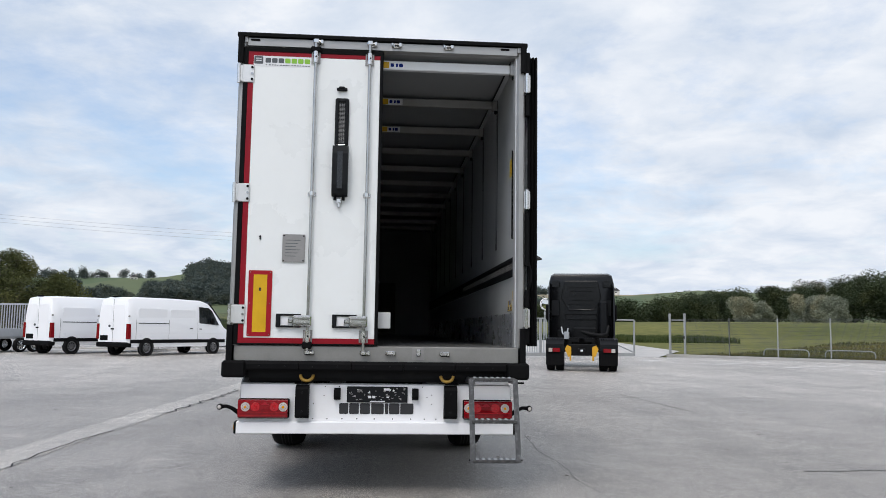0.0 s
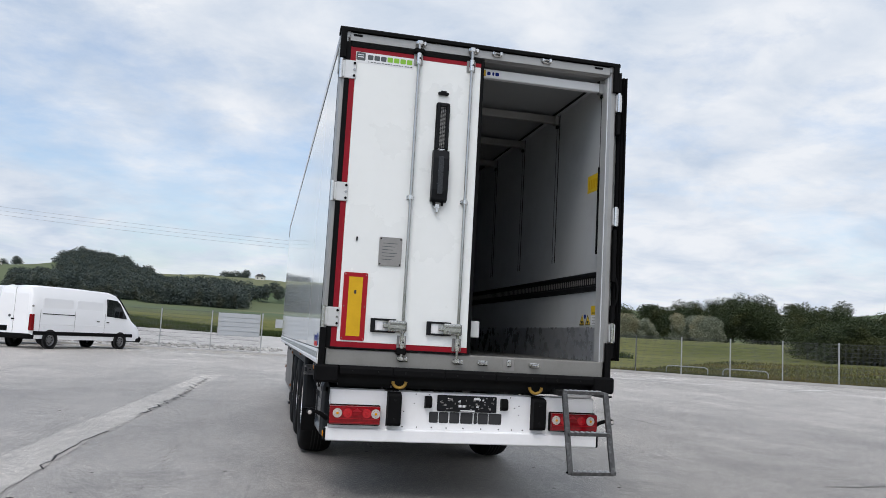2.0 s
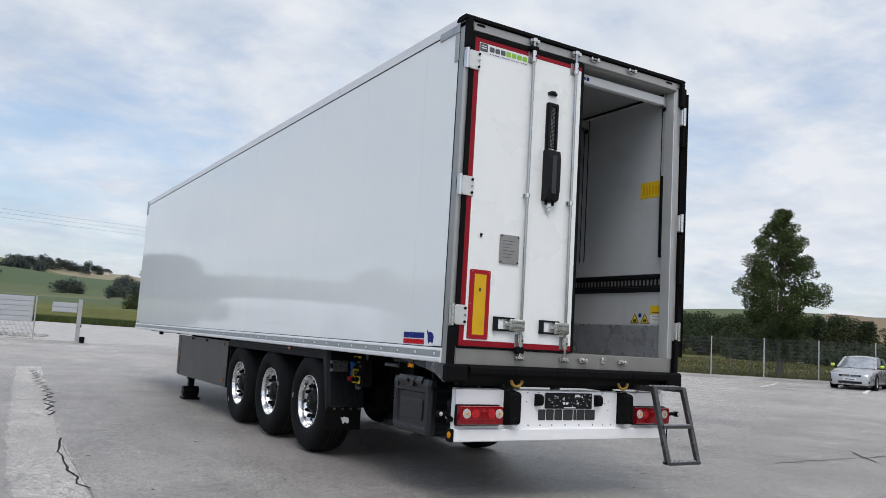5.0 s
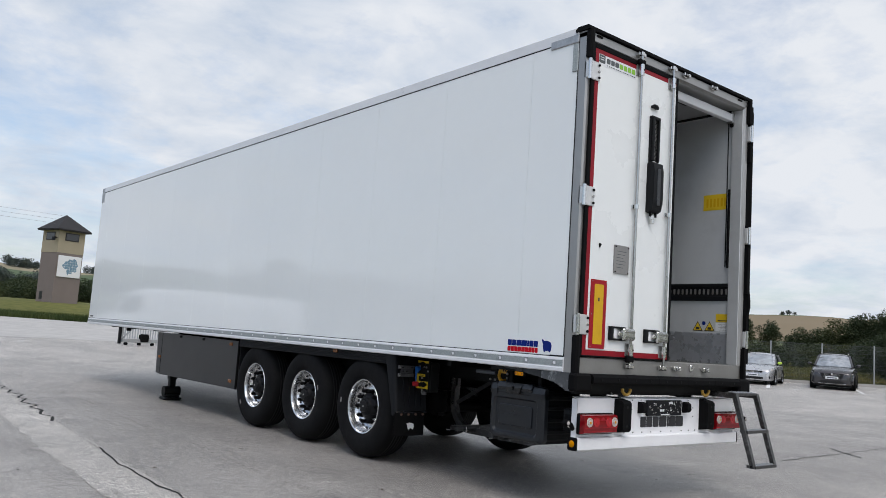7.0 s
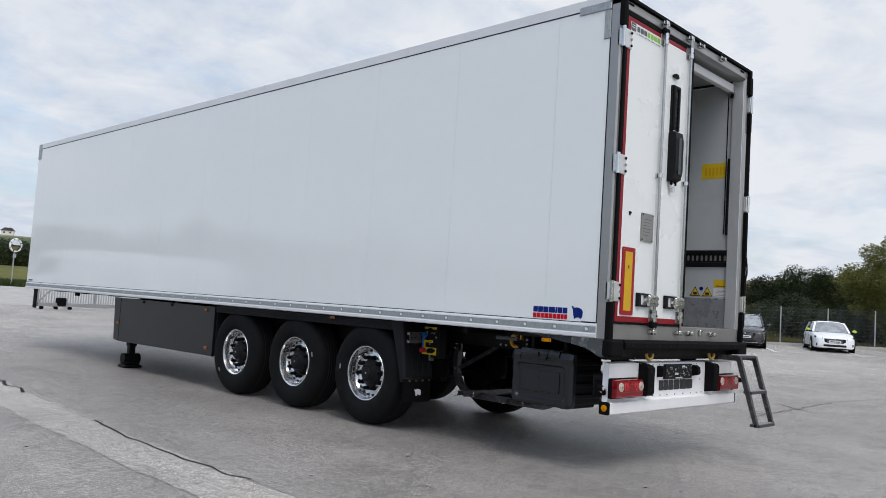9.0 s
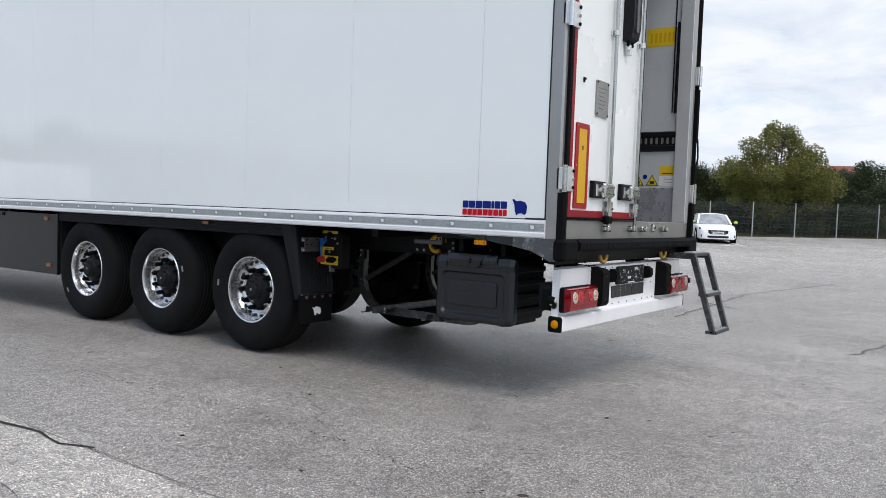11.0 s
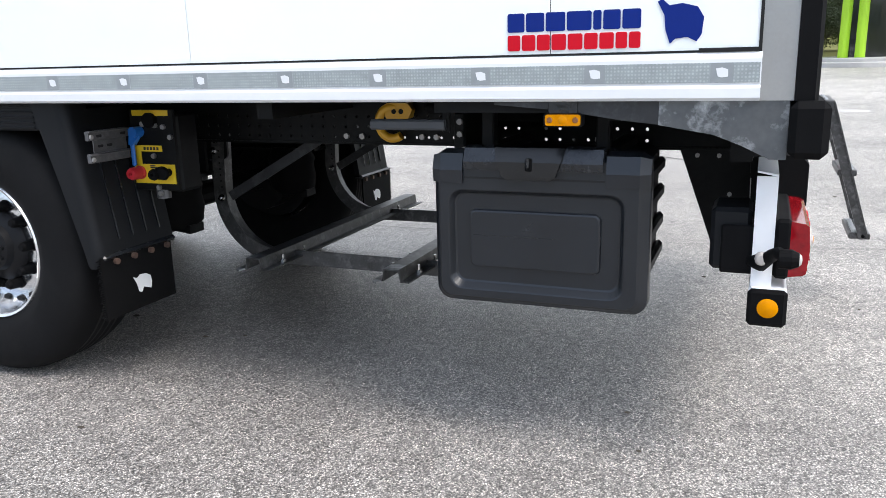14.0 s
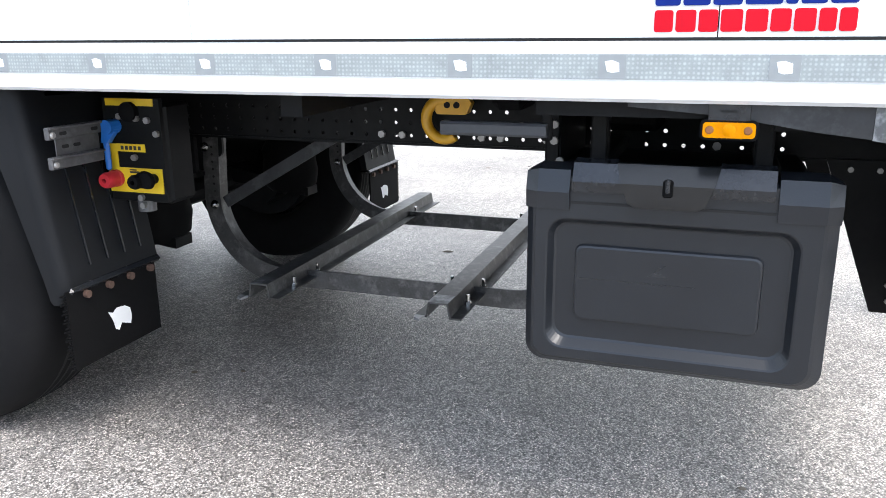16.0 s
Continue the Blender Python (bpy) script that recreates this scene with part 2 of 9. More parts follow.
WHITE_SIDE = mat("white_gelcoat", (0.84, 0.865, 0.855), 0.055, var=0.015, scale=0.8, fine=9, spec=0.5, rough_var=0.03)
WHITE_DOOR = mat("white_door_sheet", (0.80, 0.82, 0.81), 0.28, var=0.02, scale=1.2, fine=14, dirt=(0.5, 0.5, 0.48), dirt_amount=0.08)
WHITE_RAIL = mat("white_coated_rail", (0.72, 0.73, 0.74), 0.3, var=0.03, scale=2, dirt=(0.45, 0.45, 0.44), dirt_amount=0.15)
WHITE_STEEL = mat("white_powder_coat", (0.82, 0.82, 0.83), 0.32, var=0.02, scale=4, dirt=(0.5, 0.49, 0.46), dirt_amount=0.12)
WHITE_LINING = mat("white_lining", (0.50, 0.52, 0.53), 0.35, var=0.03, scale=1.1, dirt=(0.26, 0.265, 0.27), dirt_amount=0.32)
# ceiling, bulkhead, worn deck and board: deep interior shade put into their colours
SHADED_LINING = mat("shaded_lining", (0.30, 0.31, 0.315), 0.45, var=0.05, scale=1.1)
DECK_ALU = mat("worn_shaded_deck", (0.17, 0.17, 0.17), 0.42, 0.35, var=0.2, scale=2.5, fine=60, dirt=(0.09, 0.088, 0.085), dirt_amount=0.5)
BOARD_DARK = mat("shaded_plywood_board", (0.10, 0.098, 0.095), 0.6, var=0.2, scale=2, fine=20)
GREY_ALU = mat("grey_anodised_aluminium", (0.36, 0.355, 0.345), 0.38, 0.7, var=0.08, scale=3, fine=120, dirt=(0.2, 0.19, 0.18), dirt_amount=0.2)
JAMB = mat("brushed_jamb_aluminium", (0.62, 0.63, 0.63), 0.36, 0.35, var=0.06, scale=3, fine=120, dirt=(0.35, 0.35, 0.35), dirt_amount=0.2)
SILL_ALU = mat("weathered_sill_aluminium", (0.26, 0.255, 0.24), 0.42, 0.5, var=0.1, scale=4, fine=90, dirt=(0.16, 0.15, 0.14), dirt_amount=0.3)
KICK_ALU = mat("scuffed_kick_plate", (0.46, 0.48, 0.51), 0.28, 0.55, var=0.16, scale=5, fine=80, dirt=(0.17, 0.18, 0.19), dirt_amount=0.6, bump=0.03)
CHROME = mat("stainless_steel", (0.62, 0.62, 0.61), 0.2, 1.0, var=0.06, scale=14, fine=200, rough_var=0.1)
RUSTY = mat("rusty_bolt", (0.10, 0.06, 0.045), 0.7, 0.2, var=0.3, scale=40)
ROD = mat("galvanised_rod", (0.42, 0.42, 0.41), 0.2, 1.0, var=0.08, scale=10, fine=150)
HINGE = mat("cast_hinge_metal", (0.66, 0.66, 0.65), 0.35, 0.6, var=0.06, scale=12, fine=150)
GALV = mat("galvanised_steel", (0.40, 0.41, 0.42), 0.42, 0.7, var=0.2, scale=14, fine=70, dirt=(0.62, 0.64, 0.66), dirt_amount=0.35)
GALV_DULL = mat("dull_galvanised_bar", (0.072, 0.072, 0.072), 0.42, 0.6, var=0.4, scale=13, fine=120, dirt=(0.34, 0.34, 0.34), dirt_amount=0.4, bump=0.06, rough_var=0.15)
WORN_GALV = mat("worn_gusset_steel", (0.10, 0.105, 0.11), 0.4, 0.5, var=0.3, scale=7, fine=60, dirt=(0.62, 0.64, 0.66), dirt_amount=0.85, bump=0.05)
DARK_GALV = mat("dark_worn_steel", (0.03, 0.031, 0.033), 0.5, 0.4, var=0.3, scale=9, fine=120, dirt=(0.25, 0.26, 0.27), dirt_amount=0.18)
RAIL_GALV = mat("dark_zinc_rail", (0.10, 0.10, 0.105), 0.45, 0.6, var=0.25, scale=12, fine=90, dirt=(0.3, 0.3, 0.31), dirt_amount=0.3)
STEP_STEEL = mat("mottled_step_steel", (0.075, 0.074, 0.074), 0.4, 0.7, var=0.35, scale=16, fine=90, dirt=(0.4, 0.4, 0.4), dirt_amount=0.4)
RUBBER = mat("black_rubber", (0.0048, 0.0048, 0.0052), 0.7, var=0.3, scale=6, fine=90, bump=0.05, spec=0.08)
PLASTIC = mat("black_textured_plastic", (0.009, 0.0098, 0.0112), 0.5, var=0.2, scale=5, fine=260, bump=0.08, spec=0.14)
PLASTIC_SMOOTH = mat("smooth_black_plastic", (0.008, 0.0085, 0.009), 0.22, var=0.2, scale=8, fine=40, spec=0.45)
PLASTIC_GLOSS = mat("dark_smooth_plastic", (0.012, 0.0135, 0.016), 0.24, var=0.3, scale=16, fine=90, spec=0.5, rough_var=0.14, dirt=(0.03, 0.034, 0.04), dirt_amount=0.4)
PLASTIC_BOX = mat("black_moulded_plastic", (0.0092, 0.0110, 0.0142), 0.32, var=0.2, scale=5, fine=260, bump=0.06, spec=0.45)
CHASSIS = mat("black_chassis_paint", (0.0075, 0.0078, 0.0083), 0.45, var=0.25, scale=5, fine=70, dirt=(0.02, 0.019, 0.018), dirt_amount=0.4, spec=0.1)
SILVER = mat("silver_metallic_paint", (0.50, 0.50, 0.51), 0.28, 0.6, var=0.03, coat=0.5)
SKIRT = mat("dark_grey_skirt", (0.017, 0.018, 0.0195), 0.34, var=0.12, scale=2, fine=60, spec=0.4)
GREY_BAR = mat("grey_plastic_bar", (0.05, 0.053, 0.058), 0.45, var=0.15, scale=12, fine=90, spec=0.3)
TYRE = mat("tyre_rubber", (0.0065, 0.0065, 0.007), 0.75, var=0.3, scale=5, fine=50, bump=0.05, spec=0.12, dirt=(0.018, 0.018, 0.0175), dirt_amount=0.35)
RIM = mat("polished_aluminium_rim", (0.72, 0.73, 0.74), 0.23, 0.95, var=0.05, scale=9, fine=140, dirt=(0.35, 0.35, 0.35), dirt_amount=0.2)
HUB = mat("black_hub_paint", (0.007, 0.007, 0.008), 0.5, 0.0, var=0.2, scale=18, fine=90, spec=0.2)
RED_TAPE = mat("red_reflective_tape", (0.25, 0.005, 0.014), 0.35, var=0.12, scale=9, fine=160, dirt=(0.17, 0.006, 0.014), dirt_amount=0.4, spec=0.2)
RED_BOARD = mat("red_marker_board", (0.32, 0.008, 0.016), 0.4, var=0.08, scale=9, spec=0.2)
YELLOW_BOARD = mat("yellow_marker_board", (0.62, 0.36, 0.012), 0.4, var=0.08, scale=9, spec=0.25)
YELLOW = mat("yellow_sticker", (0.70, 0.48, 0.02), 0.4, var=0.08, scale=9)
YELLOW_HOOK = mat("yellow_lacquer", (0.60, 0.32, 0.015), 0.35, var=0.1, scale=12)
AMBER = mat("amber_lens", (0.62, 0.235, 0.0), 0.15, var=0.12, scale=40, spec=0.1)
RED_LENS = mat("red_lamp_lens", (0.20, 0.003, 0.007), 0.12, var=0.35, scale=26, spec=0.4)
RED_DARK = mat("deep_red_lens", (0.42, 0.006, 0.012), 0.1, var=0.25, scale=30, spec=0.6)
CLEAR_LENS = mat("clear_lamp_lens", (0.50, 0.46, 0.43), 0.12, var=0.2, scale=40, spec=0.7)
DULL_AMBER = mat("dull_amber_lens", (0.22, 0.085, 0.03), 0.25, var=0.15, scale=20)
DULL_YELLOW = mat("dull_yellow_ring", (0.36, 0.21, 0.03), 0.45, var=0.2, scale=12)
BLUE = mat("blue_plastic_lever", (0.015, 0.13, 0.45), 0.4, var=0.08, scale=20)
RED_KNOB = mat("red_knob", (0.45, 0.02, 0.03), 0.4, var=0.08, scale=20)
PRINT_BLACK = mat("black_print", (0.02, 0.02, 0.022), 0.5, var=0.1)
PRINT_BLUE = mat("blue_print", (0.003, 0.018, 0.17), 0.4, var=0.05, spec=0.15)
PRINT_RED = mat("red_print", (0.52, 0.004, 0.016), 0.4, var=0.05, spec=0.15)
PRINT_GREEN = mat("green_print", (0.22, 0.48, 0.03), 0.35, var=0.05)
PRINT_GREY = mat("dark_grey_print", (0.07, 0.08, 0.085), 0.4, var=0.05)
WHITE_PRINT = mat("white_print", (0.72, 0.73, 0.74), 0.4, var=0.04)
TAPE_GREY = mat("grey_reflective_tape", (0.35, 0.385, 0.385), 0.4, var=0.16, scale=30, fine=420, spec=0.5)
def honeycomb(ma):
    """Small round cells over a reflective tape."""
    n, l = ma.node_tree.nodes, ma.node_tree.links
    b = n["Principled BSDF"]
    src = b.inputs["Base Color"].links[0].from_socket
    tc, vo, rg = n.new("ShaderNodeTexCoord"), n.new("ShaderNodeTexVoronoi"), n.new("ShaderNodeMapRange")
    vo.inputs["Scale"].default_value, vo.inputs["Randomness"].default_value = 110, 0.15
    l.new(tc.outputs["Object"], vo.inputs["Vector"]); l.new(vo.outputs["Distance"], rg.inputs["Value"])
    for k, v in (("From Min", 0.25), ("From Max", 0.5), ("To Min", 1.18), ("To Max", 0.78)):
        rg.inputs[k].default_value = v
    sc = n.new("ShaderNodeVectorMath"); sc.operation = "SCALE"
    l.new(src, sc.inputs[0]); l.new(rg.outputs[0], sc.inputs["Scale"]); l.new(sc.outputs[0], b.inputs["Base Color"])


honeycomb(TAPE_GREY)
MARK_GREY = mat("plain_tape_field", (0.25, 0.27, 0.275), 0.45, var=0.06, scale=40)
PLATE_GREY = mat("brushed_plate", (0.30, 0.29, 0.28), 0.42, 0.6, var=0.12, scale=14, fine=240)
CREAM = mat("white_foam_edge", (0.62, 0.63, 0.62), 0.6, var=0.06)
MIRROR_FACE = mat("mirror_face", (0.75, 0.76, 0.77), 0.04, 1.0, var=0.02)
LINE = mat("black_joint", (0.012, 0.012, 0.012), 0.6, spec=0.25)
GLASS_DARK = mat("dark_car_glass", (0.015, 0.018, 0.02), 0.04, var=0.02, spec=0.8)
# pale mottled base colour paints reflected cloud onto the glass
GLASS_SKY = mat("painted_sky_glass", (0.40, 0.42, 0.44), 0.04, 0.55, var=0.45, scale=3.5, fine=9, spec=0.9)
VAN_WHITE = mat("white_van_paint", (0.90, 0.905, 0.92), 0.3, var=0.012, scale=1, coat=0.1)
CAR_GREY = mat("dark_metallic_paint", (0.055, 0.052, 0.055), 0.25, 0.4, var=0.04, coat=0.6)
CAR_WHITE = mat("white_car_paint", (0.88, 0.89, 0.90), 0.35, var=0.015, coat=0.15)
CAB_BLACK = mat("black_cab_paint", (0.005, 0.0055, 0.0065), 0.25, var=0.2, scale=2, spec=0.3)
LIME = mat("lime_paint", (0.36, 0.62, 0.02), 0.5, var=0.07, scale=1.5)
TEAL = mat("teal_cladding", (0.015, 0.20, 0.20), 0.4, var=0.1, scale=1.5)
LIME_TRIM = mat("lime_mirror_cap", (0.55, 0.75, 0.08), 0.4, var=0.05)
POST_GALV = mat("galvanised_post", (0.36, 0.37, 0.37), 0.5, 0.4, var=0.12, scale=2, fine=40)
WIRE = mat("galvanised_wire", (0.10, 0.105, 0.107), 0.5, 0.4, var=0.1, scale=3)
SIGN_GREY = mat("pale_slat_board", (0.38, 0.40, 0.42), 0.5, var=0.05)
TOWER_TAN = mat("tan_render", (0.36, 0.31, 0.22), 0.85, var=0.08, scale=0.6, fine=20, bump=0.1)
TOWER_BROWN = mat("brown_render", (0.20, 0.165, 0.15), 0.85, var=0.08, scale=0.6, fine=20, bump=0.1)
ROOF_DARK = mat("dark_roof_tiles", (0.020, 0.018, 0.019), 0.7, var=0.3, scale=1.2, fine=9)
ROOF_RED = mat("red_roof_tiles", (0.20, 0.07, 0.05), 0.75, var=0.25, scale=0.8, fine=8)
HOUSE_WHITE = mat("white_house_render", (0.7, 0.68, 0.63), 0.8, var=0.05, scale=0.5)
CONCRETE = mat("concrete", (0.44, 0.425, 0.405), 0.85, var=0.16, scale=0.7, fine=18, bump=0.15, dirt=(0.18, 0.175, 0.165), dirt_amount=0.4)
PAINT_LINE = mat("worn_road_paint", (0.78, 0.77, 0.75), 0.8, var=0.12, scale=1.5, fine=30, dirt=(0.45, 0.44, 0.42), dirt_amount=0.35)
STONE = mat("pale_boulders", (0.40, 0.39, 0.37), 0.85, var=0.2, scale=1.2, fine=10, bump=0.3, island=0.2)
MAP_BLUE = mat("printed_map_blue", (0.16, 0.27, 0.36), 0.5, var=0.2, scale=1.5)
VAN_RIM = mat("dark_steel_rim", (0.16, 0.16, 0.165), 0.4, 0.7, var=0.15, scale=6)
BARK = mat("tree_bark", (0.085, 0.07, 0.055), 0.9, var=0.3, scale=4, fine=24, bump=0.6)


def leaves(name, color, second, spread=0.35):
    """Leaf surface: two greens, mixed leaf by leaf and clump by clump."""
    ma = bpy.data.materials.new(name)
    ma.use_nodes = True
    n, l = ma.node_tree.nodes, ma.node_tree.links
    b = n["Principled BSDF"]
    b.inputs["Roughness"].default_value = 0.6
    b.inputs["Specular IOR Level"].default_value = 0.25
    tc, nz, ge = n.new("ShaderNodeTexCoord"), n.new("ShaderNodeTexNoise"), n.new("ShaderNodeNewGeometry")
    nz.inputs["Scale"].default_value, nz.inputs["Detail"].default_value = 0.12, 3
    l.new(tc.outputs["Object"], nz.inputs["Vector"])
    ma1 = n.new("ShaderNodeMath"); ma1.operation = "MULTIPLY_ADD"; ma1.inputs[1].default_value = spread
    l.new(ge.outputs["Random Per Island"], ma1.inputs[0]); l.new(nz.outputs["Fac"], ma1.inputs[2])
    rg = n.new("ShaderNodeMapRange"); rg.inputs["From Min"].default_value, rg.inputs["From Max"].default_value = 0.4, 0.9
    l.new(ma1.outputs[0], rg.inputs["Value"])
    mx = n.new("ShaderNodeMix"); mx.data_type = "RGBA"
    mx.inputs["A"].default_value, mx.inputs["B"].default_value = (*color, 1), (*second, 1)
    l.new(rg.outputs[0], mx.inputs["Factor"])
    pn, pr, olive = n.new("ShaderNodeTexNoise"), n.new("ShaderNodeMapRange"), n.new("ShaderNodeMix")
    pn.inputs["Scale"].default_value, pn.inputs["Detail"].default_value = 0.2, 1
    l.new(tc.outputs["Object"], pn.inputs["Vector"]); l.new(pn.outputs["Fac"], pr.inputs["Value"])
    pr.inputs["From Min"].default_value, pr.inputs["From Max"].default_value, pr.inputs["To Max"].default_value = 0.52, 0.66, 0.75
    olive.data_type = "RGBA"; olive.inputs["B"].default_value = (second[0] * 1.25, second[1] * 1.05, second[2] * 0.85, 1)
    l.new(pr.outputs[0], olive.inputs["Factor"]); l.new(mx.outputs["Result"], olive.inputs["A"]); l.new(olive.outputs["Result"], b.inputs["Base Color"])
    tr = n.new("ShaderNodeBsdfTranslucent"); l.new(olive.outputs["Result"], tr.inputs["Color"])
    ms = n.new("ShaderNodeMixShader"); ms.inputs[0].default_value = 0.22
    l.new(b.outputs[0], ms.inputs[1]); l.new(tr.outputs[0], ms.inputs[2])
    l.new(ms.outputs[0], n["Material Output"].inputs["Surface"])
    return ma


LEAF_TREE = leaves("ash_leaves", (0.036, 0.055, 0.018), (0.085, 0.115, 0.036))
LEAF_BUSH = leaves("maple_leaves", (0.085, 0.10, 0.022), (0.23, 0.225, 0.06))
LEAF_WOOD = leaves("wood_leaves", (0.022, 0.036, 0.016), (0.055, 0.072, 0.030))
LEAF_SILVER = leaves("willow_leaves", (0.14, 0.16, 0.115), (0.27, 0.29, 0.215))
# wood leaves paled and blued: distance haze mixed into the leaf colour
LEAF_HAZY = leaves("hazy_wood_leaves", (0.048, 0.064, 0.060), (0.078, 0.100, 0.088))
LEAF_WILLOW = leaves("olive_leaves", (0.042, 0.052, 0.018), (0.105, 0.115, 0.038))


def asphalt(name, tint):
    """Weathered light asphalt: pale stones in a darker binder, broad stains, wear along the lanes; brightness painted
    in with distance.
    """
    ma = bpy.data.materials.new(name)
    ma.use_nodes = True
    n, l = ma.node_tree.nodes, ma.node_tree.links
    b = n["Principled BSDF"]
    b.inputs["Roughness"].default_value = 0.52
    b.inputs["Specular IOR Level"].default_value = 0.75
    tc = n.new("ShaderNodeTexCoord")

    def noise_of(scale, detail=4.0, rough=0.6, stretch=None):
        t = n.new("ShaderNodeTexNoise")
        t.inputs["Scale"].default_value, t.inputs["Detail"].default_value, t.inputs["Roughness"].default_value = scale, detail, rough
        if stretch:
            mp = n.new("ShaderNodeMapping"); mp.inputs["Scale"].default_value = stretch
            l.new(tc.outputs["Object"], mp.inputs["Vector"]); l.new(mp.outputs[0], t.inputs["Vector"])
        else:
            l.new(tc.outputs["Object"], t.inputs["Vector"])
        return t.outputs["Fac"]

    def remap(src, a, c, lo, hi):
        r = n.new("ShaderNodeMapRange")
        for k, v in (("From Min", a), ("From Max", c), ("To Min", lo), ("To Max", hi)):
            r.inputs[k].default_value = v
        l.new(src, r.inputs["Value"])
        return r.outputs[0]

    def times(p, q):
        m = n.new("ShaderNodeMath"); m.operation = "MULTIPLY"
        l.new(p, m.inputs[0]); l.new(q, m.inputs[1])
        return m.outputs[0]
    vo = n.new("ShaderNodeTexVoronoi"); vo.inputs["Scale"].default_value = 172
    l.new(tc.outputs["Object"], vo.inputs["Vector"])
    sepc = n.new("ShaderNodeSeparateColor"); l.new(vo.outputs["Color"], sepc.inputs[0])
    stones = remap(sepc.outputs[0], 0.0, 1.0, 0.34, 1.68)
    rim = remap(vo.outputs["Distance"], 0.22, 0.6, 1.12, 0.38)
    tone1 = remap(noise_of(0.16, 6), 0.3, 0.7, 0.84, 1.12)
    tone2 = remap(noise_of(0.9, 8, 0.66), 0.3, 0.72, 0.80, 1.16)
    lane = remap(noise_of(0.5, 5, 0.6, (1.0, 0.12, 1.0)), 0.32, 0.68, 0.9, 1.08)
    spots = times(remap(noise_of(3.2, 7, 0.75), 0.54, 0.76, 1.0, 0.62), remap(noise_of(26, 5, 0.7), 0.34, 0.66, 0.74, 1.26))
    pits = times(remap(noise_of(58, 3, 0.6), 0.60, 0.70, 1.0, 0.62), remap(noise_of(0.55, 7, 0.72, (1.0, 0.45, 1.0)), 0.30, 0.66, 0.80, 1.12))
    pits = times(pits, remap(noise_of(88, 2, 0.6), 0.36, 0.64, 0.62, 1.38))
    pits = times(pits, remap(noise_of(9, 6, 0.7), 0.32, 0.68, 0.80, 1.18))
    craze = n.new("ShaderNodeTexVoronoi"); craze.feature = "DISTANCE_TO_EDGE"; craze.inputs["Scale"].default_value = 0.55
    wob = n.new("ShaderNodeTexNoise"); wob.inputs["Scale"].default_value, wob.inputs["Detail"].default_value = 1.6, 6
    l.new(tc.outputs["Object"], wob.inputs["Vector"])
    shift = n.new("ShaderNodeVectorMath"); shift.operation = "MULTIPLY_ADD"; shift.inputs[1].default_value = (0.9, 0.9, 0.9)
    l.new(wob.outputs["Color"], shift.inputs[0]); l.new(tc.outputs["Object"], shift.inputs[2]); l.new(shift.outputs[0], craze.inputs["Vector"])
    faint = remap(noise_of(0.35, 3), 0.50, 0.62, 0.0, 0.3)
    edge = remap(craze.outputs["Distance"], 0.0, 0.012, 1.0, 0.0)
    cut = n.new("ShaderNodeMath"); cut.operation = "SUBTRACT"; cut.inputs[0].default_value = 1.0; l.new(times(edge, faint), cut.inputs[1])
    # brighter light on the outer yard, painted into the colour by distance
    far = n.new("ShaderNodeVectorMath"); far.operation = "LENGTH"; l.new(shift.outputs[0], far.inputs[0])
    far_bright = remap(far.outputs["Value"], 9.0, 22.0, 0.97, 1.36)
    total = times(far_bright, times(times(times(stones, rim), times(tone1, tone2)), times(times(lane, times(spots, pits)), cut.outputs[0])))
    base = n.new("ShaderNodeVectorMath"); base.operation = "SCALE"
    base.inputs[0].default_value = tint
    l.new(total, base.inputs["Scale"]); l.new(base.outputs[0], b.inputs["Base Color"])
    bp = n.new("ShaderNodeBump"); bp.inputs["Strength"].default_value, bp.inputs["Distance"].default_value = 0.55, 0.004
    l.new(vo.outputs["Distance"], bp.inputs["Height"]); bp.invert = True
    l.new(bp.outputs[0], b.inputs["Normal"])
    return ma


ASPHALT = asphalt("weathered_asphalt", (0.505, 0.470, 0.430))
PATCH = asphalt("pale_repair_strip", (0.71, 0.665, 0.605))
CRUMB = mat("dry_scraps", (0.09, 0.075, 0.06), 0.9, var=0.3, island=0.8)
CRACK = mat("dark_crack", (0.02, 0.02, 0.02), 0.9, var=0.3)
SEAM = mat("dark_bitumen_seam", (0.13, 0.125, 0.12), 0.8, var=0.6, scale=1.5, fine=25)


